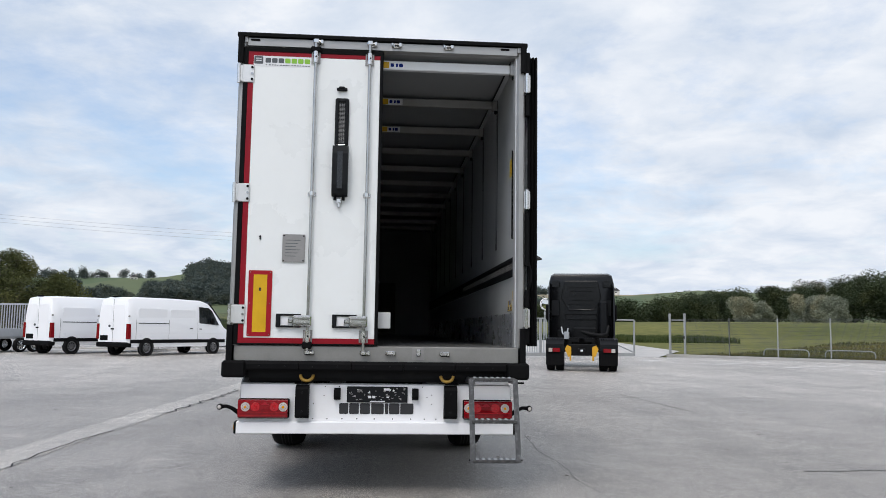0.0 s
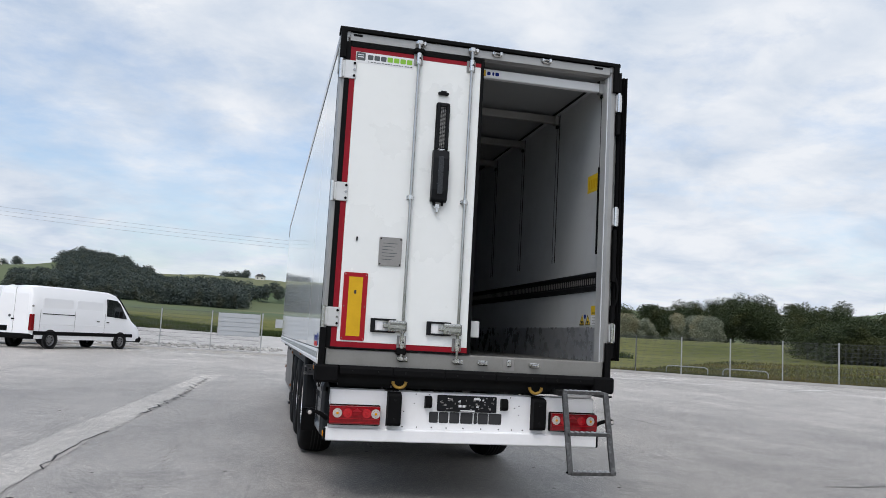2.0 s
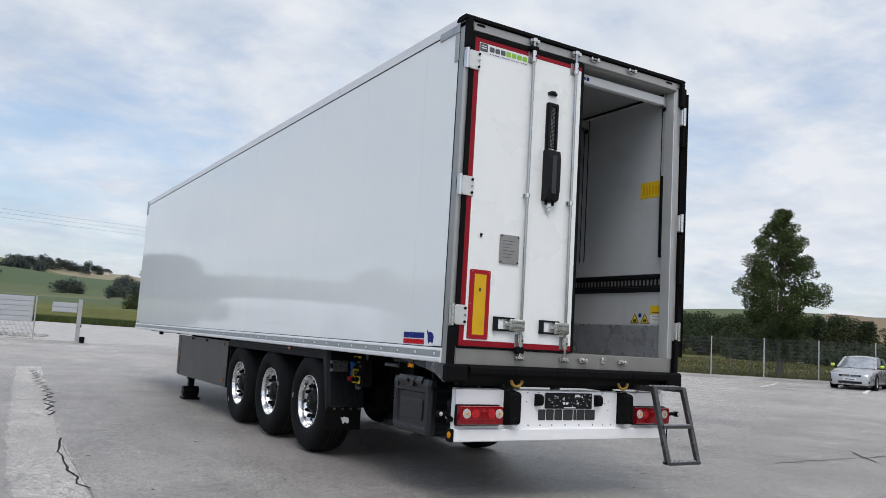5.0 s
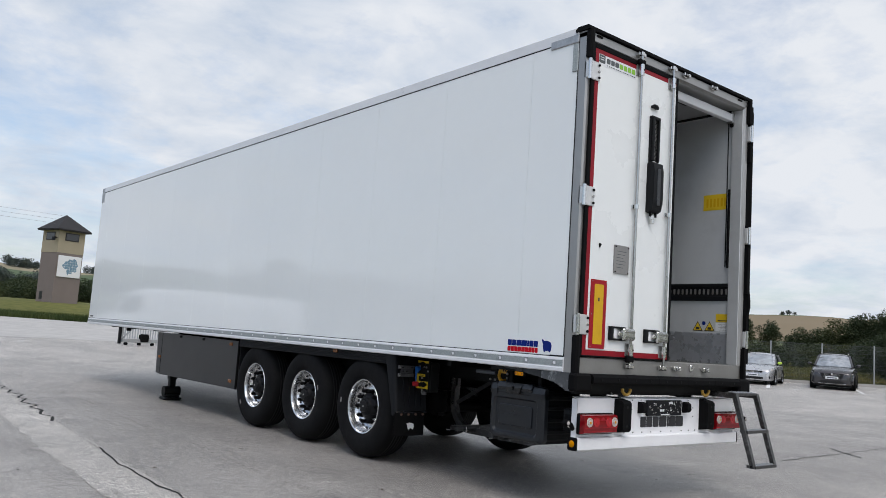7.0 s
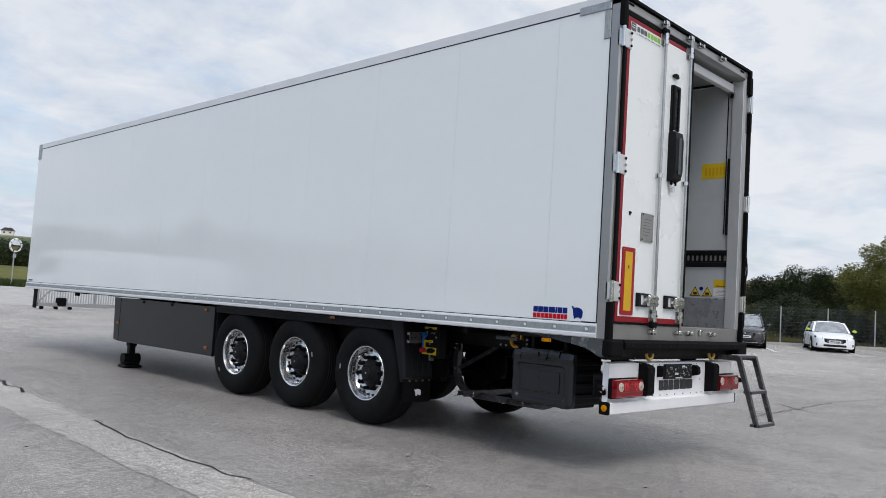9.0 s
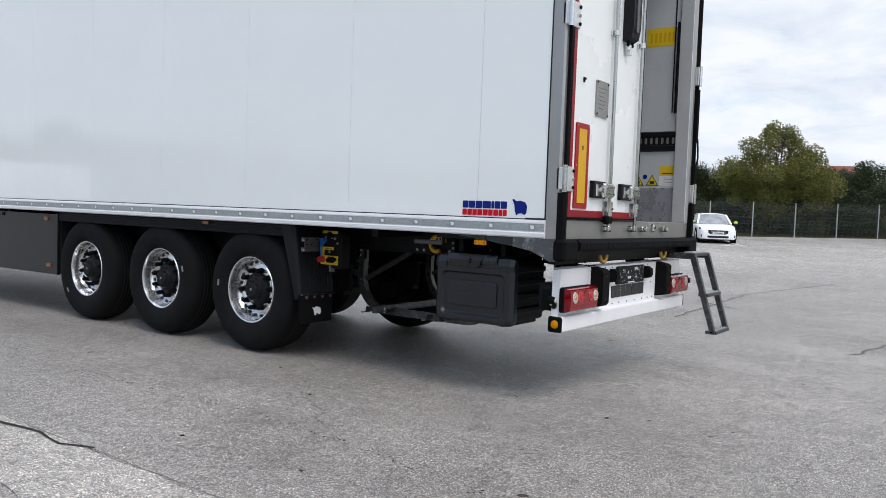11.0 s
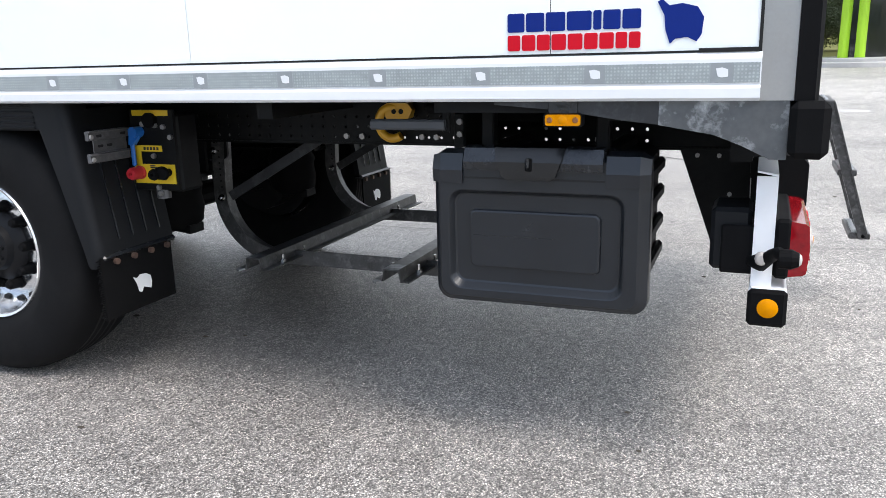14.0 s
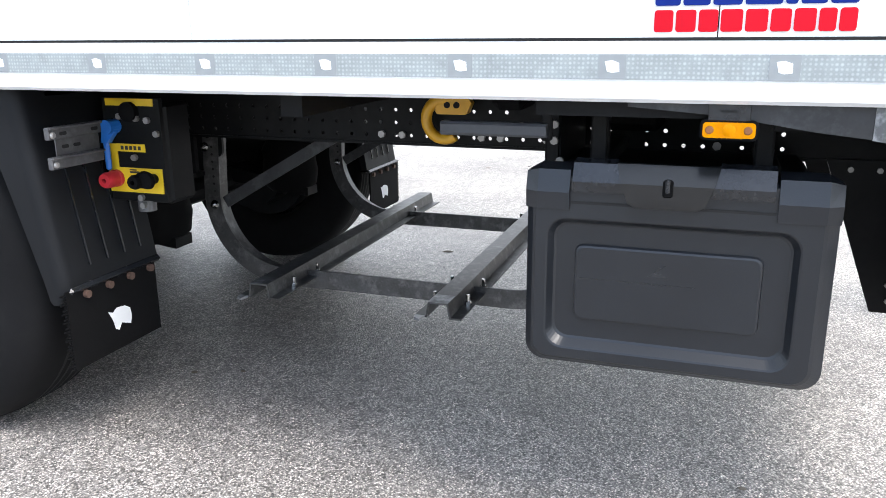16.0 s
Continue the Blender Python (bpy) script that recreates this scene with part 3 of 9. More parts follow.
def fields():
    """Meadow close by; farther off, fields in greens and straw, muted by painted haze."""
    ma = bpy.data.materials.new("meadow_and_fields")
    ma.use_nodes = True
    n, l = ma.node_tree.nodes, ma.node_tree.links
    b = n["Principled BSDF"]
    b.inputs["Roughness"].default_value = 0.95
    b.inputs["Specular IOR Level"].default_value = 0.1
    tc = n.new("ShaderNodeTexCoord")
    nz, nf, vo = n.new("ShaderNodeTexNoise"), n.new("ShaderNodeTexNoise"), n.new("ShaderNodeTexVoronoi")
    nz.inputs["Scale"].default_value, nz.inputs["Detail"].default_value = 0.05, 7
    nf.inputs["Scale"].default_value, nf.inputs["Detail"].default_value = 1.1, 6
    mp = n.new("ShaderNodeMapping"); mp.inputs["Scale"].default_value = (0.006, 0.010, 0.0)
    l.new(tc.outputs["Object"], mp.inputs["Vector"]); l.new(mp.outputs[0], vo.inputs["Vector"])
    vo.inputs["Scale"].default_value = 1.0
    for k in (nz, nf):
        l.new(tc.outputs["Object"], k.inputs["Vector"])
    near = n.new("ShaderNodeValToRGB")
    near.color_ramp.elements[0].position, near.color_ramp.elements[0].color = 0.35, (0.075, 0.088, 0.026, 1)
    near.color_ramp.elements[1].position, near.color_ramp.elements[1].color = 0.65, (0.17, 0.165, 0.055, 1)
    mixn = n.new("ShaderNodeMath"); mixn.operation = "MULTIPLY_ADD"; mixn.inputs[1].default_value = 0.4; mixn.inputs[2].default_value = 0.0
    ad = n.new("ShaderNodeMath"); ad.operation = "MULTIPLY_ADD"; ad.inputs[1].default_value = 0.6
    l.new(nf.outputs["Fac"], mixn.inputs[0]); l.new(nz.outputs["Fac"], ad.inputs[0]); l.new(mixn.outputs[0], ad.inputs[2])
    l.new(ad.outputs[0], near.inputs[0])
    far = n.new("ShaderNodeValToRGB"); far.color_ramp.interpolation = "CONSTANT"
    # greens and straw greyed in the colour itself, for distance haze
    cols = [(0.0, (0.115, 0.138, 0.075)), (0.3, (0.092, 0.125, 0.068)), (0.55, (0.145, 0.155, 0.085)), (0.75, (0.28, 0.245, 0.17)), (0.85, (0.10, 0.125, 0.07))]
    far.color_ramp.elements[0].color = (*cols[0][1], 1)
    far.color_ramp.elements[1].position, far.color_ramp.elements[1].color = cols[1][0], (*cols[1][1], 1)
    for p, c in cols[2:]:
        e = far.color_ramp.elements.new(p); e.color = (*c, 1)
    sc = n.new("ShaderNodeSeparateColor"); l.new(vo.outputs["Color"], sc.inputs[0]); l.new(sc.outputs[0], far.inputs[0])
    ln = n.new("ShaderNodeVectorMath"); ln.operation = "LENGTH"; l.new(tc.outputs["Object"], ln.inputs[0])
    rg = n.new("ShaderNodeMapRange"); rg.inputs["From Min"].default_value, rg.inputs["From Max"].default_value = 190, 240
    l.new(ln.outputs["Value"], rg.inputs["Value"])
    mx = n.new("ShaderNodeMix"); mx.data_type = "RGBA"
    l.new(rg.outputs[0], mx.inputs["Factor"]); l.new(near.outputs[0], mx.inputs["A"]); l.new(far.outputs[0], mx.inputs["B"])
    # a stubble field below the eastern crest
    sp, dv, cy, cr, both, st = n.new("ShaderNodeSeparateXYZ"), n.new("ShaderNodeMath"), n.new("ShaderNodeMath"), n.new("ShaderNodeMath"), n.new("ShaderNodeMath"), n.new("ShaderNodeMix")
    l.new(tc.outputs["Object"], sp.inputs[0])
    dv.operation, cy.operation, cr.operation, both.operation = "DIVIDE", "COMPARE", "COMPARE", "MULTIPLY"
    l.new(sp.outputs["Y"], dv.inputs[0]); l.new(sp.outputs["X"], dv.inputs[1])
    l.new(dv.outputs[0], cy.inputs[0]); cy.inputs[1].default_value, cy.inputs[2].default_value = 0.50, 0.15
    l.new(ln.outputs["Value"], cr.inputs[0]); cr.inputs[1].default_value, cr.inputs[2].default_value = 450, 125
    l.new(cy.outputs[0], both.inputs[0]); l.new(cr.outputs[0], both.inputs[1])
    st.data_type = "RGBA"; st.inputs["B"].default_value = (0.22, 0.175, 0.115, 1)
    l.new(both.outputs[0], st.inputs["Factor"]); l.new(mx.outputs["Result"], st.inputs["A"])
    l.new(st.outputs["Result"], b.inputs["Base Color"])
    return ma


FIELDS = fields()


# ---- ground, yard, road ----
FENCE_AT, FENCE_WAY = Vector((19.67, 31.42)), Vector((0.669, -0.743))


CREST = ((-180, 3.0), (-25, 3.0), (-17, 3.1), (-12, 3.85), (-7.4, 3.35), (-1, 3.5), (3, 3.2), (6.6, 2.85), (12.7, 2.6), (17, 2.65), (21, 2.9), (28, 2.8), (45, 3.0), (180, 3.0))


def crest(az):
    """Elevation of the skyline in degrees, by compass angle from ahead of the trailer."""
    return float(np.interp(az, [c[0] for c in CREST], [c[1] for c in CREST])) + 0.05 * math.sin(az * 0.9) + 0.03 * math.sin(az * 2.3)


def terrain_z(x, y):
    r = math.hypot(x, y - 2)
    if r < 48:
        return ground_z(x, y) - 0.06
    z = ground_z(x, y) - 0.06
    az = math.degrees(math.atan2(x, y))
    steps = ((48, 0.0), (78, 0.75), (90, 2.1), (110, 2.55), (180, 3.05), (260, 6.35), (650, 0), (1500, 0))
    top = 650 * math.tan(radians(crest(az))) - z
    vals = [(a, top if a >= 650 else b) for a, b in steps]
    for (a, za), (b, zb) in zip(vals, vals[1:]):
        if r <= b:
            t = (r - a) / (b - a)
            if a >= 180:
                t = t * t * (3 - 2 * t)
            if a == 650:
                return z + top * (1 - 0.5 * t)
            return z + za + (zb - za) * t
    return z + top * 0.5


m = M()
radii = [0, 10, 20, 30, 36, 42, 48, 54, 60, 66, 72, 78, 82, 86, 90, 96, 102, 110, 125, 140, 160, 180, 205, 230, 260, 300, 340, 380, 420, 460, 500, 540, 580, 620, 650, 700, 800, 1000, 1500, 2600]
SEGS = 240
m.v.append((0, 2, terrain_z(0, 2)))
for r in radii[1:]:
    for i in range(SEGS):
        a = 2 * math.pi * i / SEGS
        x, y = r * math.sin(a), 2 + r * math.cos(a)
        wob = 1.2 * noise.noise((x * 0.012, y * 0.012, 0)) * min(max(r - 230, 0) / 60, 2.5)
        m.v.append((x, y, terrain_z(x, y) + wob))
m.f += [(0, 1 + i, 1 + (i + 1) % SEGS) for i in range(SEGS)]
for j in range(len(radii) - 2):
    for i in range(SEGS):
        a, b = 1 + j * SEGS, 1 + (j + 1) * SEGS
        m.f.append((a + i, b + i, b + (i + 1) % SEGS, a + (i + 1) % SEGS))
structure("ground", m, FIELDS, "grass meadow running on into hilly fields", "ground", smooth=True)


def sheet(name, x0, x1, y0, y1, step, lift, planes, material, label, category, low=None):
    """A piece of paving that follows the ground, cut by vertical planes (a point and the way out)."""
    bm = bmesh.new()
    nx, ny = int((x1 - x0) / step), int((y1 - y0) / step)
    grid = [[bm.verts.new((x0 + (x1 - x0) * i / nx, y0 + (y1 - y0) * j / ny, 0)) for i in range(nx + 1)] for j in range(ny + 1)]
    for j in range(ny):
        for i in range(nx):
            bm.faces.new((grid[j][i], grid[j][i + 1], grid[j + 1][i + 1], grid[j + 1][i]))
    for p, w in planes:
        bmesh.ops.bisect_plane(bm, geom=bm.verts[:] + bm.edges[:] + bm.faces[:], plane_co=(*p, 0), plane_no=(*w, 0), clear_outer=True)
    for v in bm.verts:
        v.co.z = (low or ground_z)(v.co.x, v.co.y) + lift
    me = bpy.data.meshes.new(name)
    bm.to_mesh(me); bm.free()
    me.materials.append(material)
    me.polygons.foreach_set("use_smooth", [True] * len(me.polygons))
    return tagged(new(name, me), label, category, "", "structure")


OUT = Vector((0.743, 0.669))
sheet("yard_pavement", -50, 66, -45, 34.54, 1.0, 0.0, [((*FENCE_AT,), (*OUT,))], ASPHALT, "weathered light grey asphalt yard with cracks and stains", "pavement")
sheet("road", -75, 20, 34.55, 84, 2.0, 0.004, [((14, 33), (0.9, -0.44)), ((15.5, 64), (0.41, 0.912))], CONCRETE, "pale concrete road beyond the gate", "road", low=lambda x, y: terrain_z(x, y) + 0.06)


def strip(name, pts, width, lift, material, label, jitter=0.0, seed=1, rough=0.0):
    """A thin line laid on the yard along points, with an uneven edge."""
    rnd = random.Random(seed)
    fine = []
    for (xa, ya), (xb, yb) in zip(pts, pts[1:]):
        k = max(2, int(math.hypot(xb - xa, yb - ya) / (0.16 if jitter else 1.0)))
        for i in range(k):
            fine.append((xa + (xb - xa) * i / k, ya + (yb - ya) * i / k))
    fine.append(pts[-1])
    s = M()
    for i, (x, y) in enumerate(fine):
        xa, ya = fine[max(i - 1, 0)]
        xb, yb = fine[min(i + 1, len(fine) - 1)]
        d = math.hypot(xb - xa, yb - ya) or 1
        nx, ny = -(yb - ya) / d, (xb - xa) / d
        o = rnd.uniform(-jitter, jitter)
        ra = rough or 0.42
        wa, wb = width * (1 + rnd.uniform(-ra, ra)) if jitter else width, width * (1 + rnd.uniform(-ra, ra)) if jitter else width
        for w in (-wa / 2 + o, wb / 2 + o):
            px, py = x + nx * w, y + ny * w
            s.v.append((px, py, ground_z(px, py) + lift))
    s.f += [(2 * i, 2 * i + 1, 2 * i + 3, 2 * i + 2) for i in range(len(fine) - 1)]
    return structure(name, s, material, label, "ground marking")


strip("repair_strip", [(-4.3, -40), (-4.02, -9), (-3.98, 0), (-3.93, 2.2), (-3.89, 3.6), (-3.76, 6), (-3.6, 8.5), (-3.46, 11), (-3.08, 17)], 0.54, 0.004, PATCH, "pale repaired strip in the asphalt", 0.008, 4, rough=0.10)
strip("strip_joint", [(-3.74, -8), (-3.71, -1), (-3.69, 0.6), (-3.66, 2.6), (-3.62, 4.2), (-3.47, 6.5), (-3.2, 11)], 0.005, 0.007, SEAM, "thin dark joint beside the pale strip", 0.008, 8)
strip("crack_long", [(-3.66, 1.42), (-3.75, 1.62), (-3.70, 1.9), (-3.74, 2.25), (-3.73, 2.6), (-3.70, 2.95), (-3.72, 3.3), (-3.67, 3.6), (-3.63, 4.0), (-3.60, 4.3)], 0.022, 0.008, CRACK, "dark wandering crack along a paving joint", 0.010, 7)
rc = random.Random(31)
zig = [(float(np.interp(6.5 + 0.36 * i, (6.5, 9.8, 11.3, 15.6), (-3.50, -3.27, -3.22, -3.10))) + (0.085 if i % 2 else -0.085) * rc.uniform(0.4, 1.25), 6.5 + 0.36 * i + rc.uniform(-0.08, 0.08)) for i in range(26)]
strip("crack_zigzag", zig, 0.034, 0.008, CRACK, "dark zigzag crack along a paving joint", 0.008, 17)
strip("crack_branch", [(-8.0, 13.4), (-7.95, 14.6), (-8.1, 17.1), (-7.7, 18.2)], 0.022, 0.008, CRACK, "short dark crack", 0.04, 9)
strip("crack_thin", [(2.03, 4.0), (1.94, 2.6), (2.0, 1.4), (1.95, 0.7), (2.08, -0.5), (2.2, -1.3)], 0.008, 0.006, SEAM, "thin dark crack in the asphalt", 0.012, 12)
strip("crack_short", [(7.05, 1.70), (6.75, 1.42), (6.55, 1.20), (6.28, 0.90)], 0.028, 0.007, CRACK, "short dark crack in the asphalt", 0.02, 18)
strip("joint_crack", [(5.72, 7.0), (5.62, 8.8), (5.52, 11.1)], 0.022, 0.006, CRACK, "thin dark crack along a joint", 0.006, 13)
strip("joint_crack", [(5.2, 15.4), (5.1, 16.5)], 0.025, 0.006, CRACK, "thin dark crack along a joint", 0.006, 23)
strip("joint_crack", [(0.75, 19.3), (1.15, 19.26), (1.55, 19.25)], 0.05, 0.006, CRACK, "short dark joint in the asphalt", 0.004, 24)
strip("seam_cross", [(-3.2, 10.42), (-0.9, 10.35), (3, 10.3), (9, 10.1)], 0.024, 0.0045, SEAM, "dark joint across the yard", 0.008, 14)
strip("seam_cross", [(-20, 14.0), (-8, 13.5), (-3.5, 12.8)], 0.022, 0.0045, SEAM, "dark joint across the yard", 0.012, 19)
strip("seam_cross_near", [(3.0, -1.2), (7.0, -1.9), (12, -2.3), (20, -3.1)], 0.03, 0.0045, SEAM, "faint bitumen seam across the yard", 0.03, 15)
strip("seam_diagonal", [(4.5, 1.2), (9.0, 1.4), (13.5, 0.6)], 0.03, 0.005, SEAM, "faint bitumen seam across the yard", 0.03, 16)



def along(k, off):
    """A point k metres along the long fence and off metres in front of it."""
    p = FENCE_AT + FENCE_WAY * k - OUT * off
    return p.x, p.y


strip("bay_line", [along(-12, 7.25), along(0, 7.25), along(14, 7.25), along(30, 7.25)], 0.15, 0.02, PAINT_LINE, "worn white parking line")
for i, k in enumerate((-7.4, -3.8, -0.2, 3.3, 6.8, 10.2, 14.2, 18.0, 21.8, 25.6)):
    strip("bay_mark", [along(k, 7.8), along(k + 1.1, 3.4)], 0.15, 0.024, PAINT_LINE, "worn white parking bay mark")
strip("gate_line", [(-9, 31.4), (-2, 31.0), (1.5, 30.8)], 0.15, 0.02, PAINT_LINE, "worn white line before the gate")
strip("gate_line_far", [(-4, 30.2), (1, 29.6)], 0.15, 0.024, PAINT_LINE, "worn white line before the gate")

# kerbs under the fences
m = M()
pts = [along(k, -0.1) for k in range(-6, 48, 2)]
m.sweep([(x, y, ground_z(x, y) + 0.05) for x, y in pts], 0.08, 0.09, (0.743, 0.669, 0))
structure("kerb_long", m, CONCRETE, "low grey concrete kerb below the mesh fence", "kerb")
m = M()
m.sweep([(x, 34.38 - 0.158 * x, ground_z(x, 34.38 - 0.158 * x) + 0.03) for x in np.arange(-44, 0.5, 2)], 0.08, 0.06, (0.156, 0.988, 0))
structure("kerb_left", m, CONCRETE, "low grey concrete kerb below the mesh fence", "kerb")

# manhole cover and round drain
m = M().lathe([(0.0, 0.012), (0.30, 0.012), (0.33, 0.006), (0.36, 0.006), (0.38, 0.0)], (14.2, -1.5, ground_z(14.2, -1.5)), "z", 32)
structure("manhole_cover", m, CONCRETE, "round pale manhole cover flush in the asphalt", "manhole")


# ---- the semi-trailer ----
trailer = thing("semi_trailer", "white refrigerated semi-trailer with one rear door folded open", "trailer")
Y1, TOP = 13.34, 4.06
L = -1.30


def lower(m):
    """The roof falls slightly towards the front."""
    m.v = [(x, y, z + 0.050 - 0.0045 * y if z > 3.9 else z) for x, y, z in m.v]
    return m


def tp(name, mesh, material, label="", parent=None, smooth=False):
    return part(name, mesh, material, parent or trailer, label, smooth)


# body: left wall in sheets with fine joints
edges = [0.10] + [0.635 + 1.213 * i for i in range(11)] + [Y1]
for a, b in zip(edges, edges[1:]):
    tp("side_sheet", lower(M().box(L, L + 0.03, a + 0.0012, b - 0.0012, 1.275, 3.935)), WHITE_SIDE)
tp("side_core", M().box(L + 0.003, -1.245, 0.10, Y1, 1.16, 4.0), LINE)
tp("top_line", lower(M().box(L - 0.002, L + 0.02, 0.10, Y1, 3.935, 3.945)), LINE)
m = M().prism([(L - 0.006, 3.945), (L - 0.006, 4.035), (L + 0.03, 4.058), (L + 0.12, 4.064), (L + 0.12, 3.945)], "y", 0.10, Y1)
tp("roof_rail", lower(m), WHITE_RAIL, "white roof edge profile")
m = M().prism([(1.306, 3.945), (1.306, 4.035), (1.27, 4.058), (1.18, 4.064), (1.18, 3.945)], "y", 0.10, Y1)
tp("roof_rail", lower(m), WHITE_RAIL, "white roof edge profile")
tp("roof", lower(M().box(-1.19, 1.19, 0.10, Y1, 4.0, 4.062)), WHITE_RAIL)
tp("roof_corner", M().box(L - 0.012, L + 0.02, 0.095, 0.42, 3.955, 4.03, 0.006), GALV, "grey end plate of the roof rail")
tp("roof_corner", M().box(L - 0.010, L + 0.02, 0.095, 0.16, 3.70, 3.95, 0.006), TAPE_GREY, "grey corner cover")
tp("front_corner", M().box(L - 0.008, L + 0.03, Y1 - 0.16, Y1 + 0.02, 3.72, 4.03, 0.01), GALV, "grey front corner plate")
tp("front_mark", M().box(L - 0.003, L + 0.01, Y1 - 0.3, Y1 - 0.1, 1.30, 1.33), PRINT_GREY)
tp("wall_right", M().box(1.245, 1.30, 0.10, Y1, 1.16, 4.0), WHITE_SIDE)
tp("front_wall", M().box(-1.245, 1.245, Y1 - 0.06, Y1 + 0.005, 1.16, 4.0), WHITE_SIDE)
# bottom rail of the left wall with reflective tape
m = M().prism([(L - 0.004, 1.272), (L - 0.012, 1.255), (L - 0.012, 1.190), (L - 0.020, 1.182), (L - 0.020, 1.158), (L - 0.010, 1.150), (L + 0.05, 1.150), (L + 0.05, 1.272)], "y", 0.092, Y1)
tp("bottom_rail", m, WHITE_RAIL, "white lower edge profile")
m = M().prism([(1.304, 1.272), (1.312, 1.255), (1.312, 1.190), (1.32, 1.182), (1.32, 1.158), (1.25, 1.150), (1.25, 1.272)], "y", 0.092, Y1)
tp("bottom_rail", m, WHITE_RAIL, "white lower edge profile")
tp("bottom_line", M().box(L - 0.0055, L + 0.01, 0.10, Y1, 1.272, 1.278), LINE)
tp("bottom_line_end", M().box(L - 0.007, L + 0.01, 0.10, 0.245, 1.272, 1.283), LINE)
tape = tp("reflective_strip", M().box(L - 0.0145, L - 0.008, 0.095, Y1 - 0.02, 1.196, 1.246), TAPE_GREY, "grey honeycomb reflective tape")
mark_frame = mesh_of("mark_field", M().prism(rounded(-0.028, 0.028, -0.0245, 0.0245, 0.003, 2), "x", 0, -0.0008), MARK_GREY)
mark_shape = mesh_of("mark_shape", M().prism([(0.015, 0.011), (0.0, 0.013), (-0.014, 0.008), (-0.015, -0.010), (0.0, -0.012), (0.010, -0.009)], "x", 0, -0.0016), WHITE_PRINT)
i, y = 0, 0.185
while y < Y1 - 0.1:
    ob = part("mark_field", mark_frame, None, tape)
    ob.location = (L - 0.0146, y, 1.221)
    ob = part("mark_shape", mark_shape, None, tape, "small white printed mark")
    ob.location = (L - 0.0146, y, 1.221)
    y += 0.324

# printed names and emblem on the left wall, as plain shapes in their colours
def print_bars(y0, y1, z0, z1, mat_, name, widths):
    """A printed word as a row of plain upright blocks."""
    k = (y0 - y1) / sum(widths)
    a = y0
    for w in widths:
        tp(name, M().prism(rounded(a - w * k + 0.005, a, z0, z1, 0.005, 2), "x", L - 0.003, L - 0.0005), mat_)
        a -= w * k


print_bars(0.756, 0.388, 1.338, 1.388, PRINT_BLUE, "blue_print_block", (1, 1.05, 1.1, 1.35, 0.5, 0.95, 1))
print_bars(0.756, 0.388, 1.288, 1.330, PRINT_RED, "red_print_block", (1, 1.05, 1, 1.1, 1.1, 1, 1.05, 0.85, 0.85))
emblem = [(0.352, 1.402), (0.340, 1.408), (0.322, 1.392), (0.290, 1.396), (0.252, 1.386), (0.236, 1.360), (0.240, 1.318), (0.252, 1.300), (0.275, 1.312), (0.305, 1.308), (0.318, 1.296), (0.330, 1.330), (0.334, 1.368)]
tp("blue_emblem", M().prism(emblem, "x", L - 0.003, L - 0.0005), PRINT_BLUE, "blue printed emblem shape")

# inside
IX = 1.235
tp("inner_wall", M().box(IX, IX + 0.012, 0.12, Y1 - 0.06, 1.28, 3.95), WHITE_LINING, "white lining with greyer patches")
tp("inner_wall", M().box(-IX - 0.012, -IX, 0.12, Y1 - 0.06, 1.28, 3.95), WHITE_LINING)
tp("bulkhead", M().box(-IX, IX, Y1 - 0.09, Y1 - 0.06, 1.28, 3.95), SHADED_LINING)
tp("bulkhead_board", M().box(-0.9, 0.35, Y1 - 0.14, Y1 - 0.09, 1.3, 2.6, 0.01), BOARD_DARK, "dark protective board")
tp("ceiling_panel", M().box(-IX, IX, 0.12, Y1 - 0.06, 3.95, 3.99), SHADED_LINING)
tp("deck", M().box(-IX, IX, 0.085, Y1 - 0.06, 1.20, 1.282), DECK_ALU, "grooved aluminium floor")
groove = mesh_of("floor_groove", M().box(-0.004, 0.004, 0.1, Y1 - 0.1, 1.2815, 1.284), SILL_ALU)
for i in range(24):
    part("floor_groove", groove, None, trailer).location = (-1.15 + i * 0.1, 0, 0)
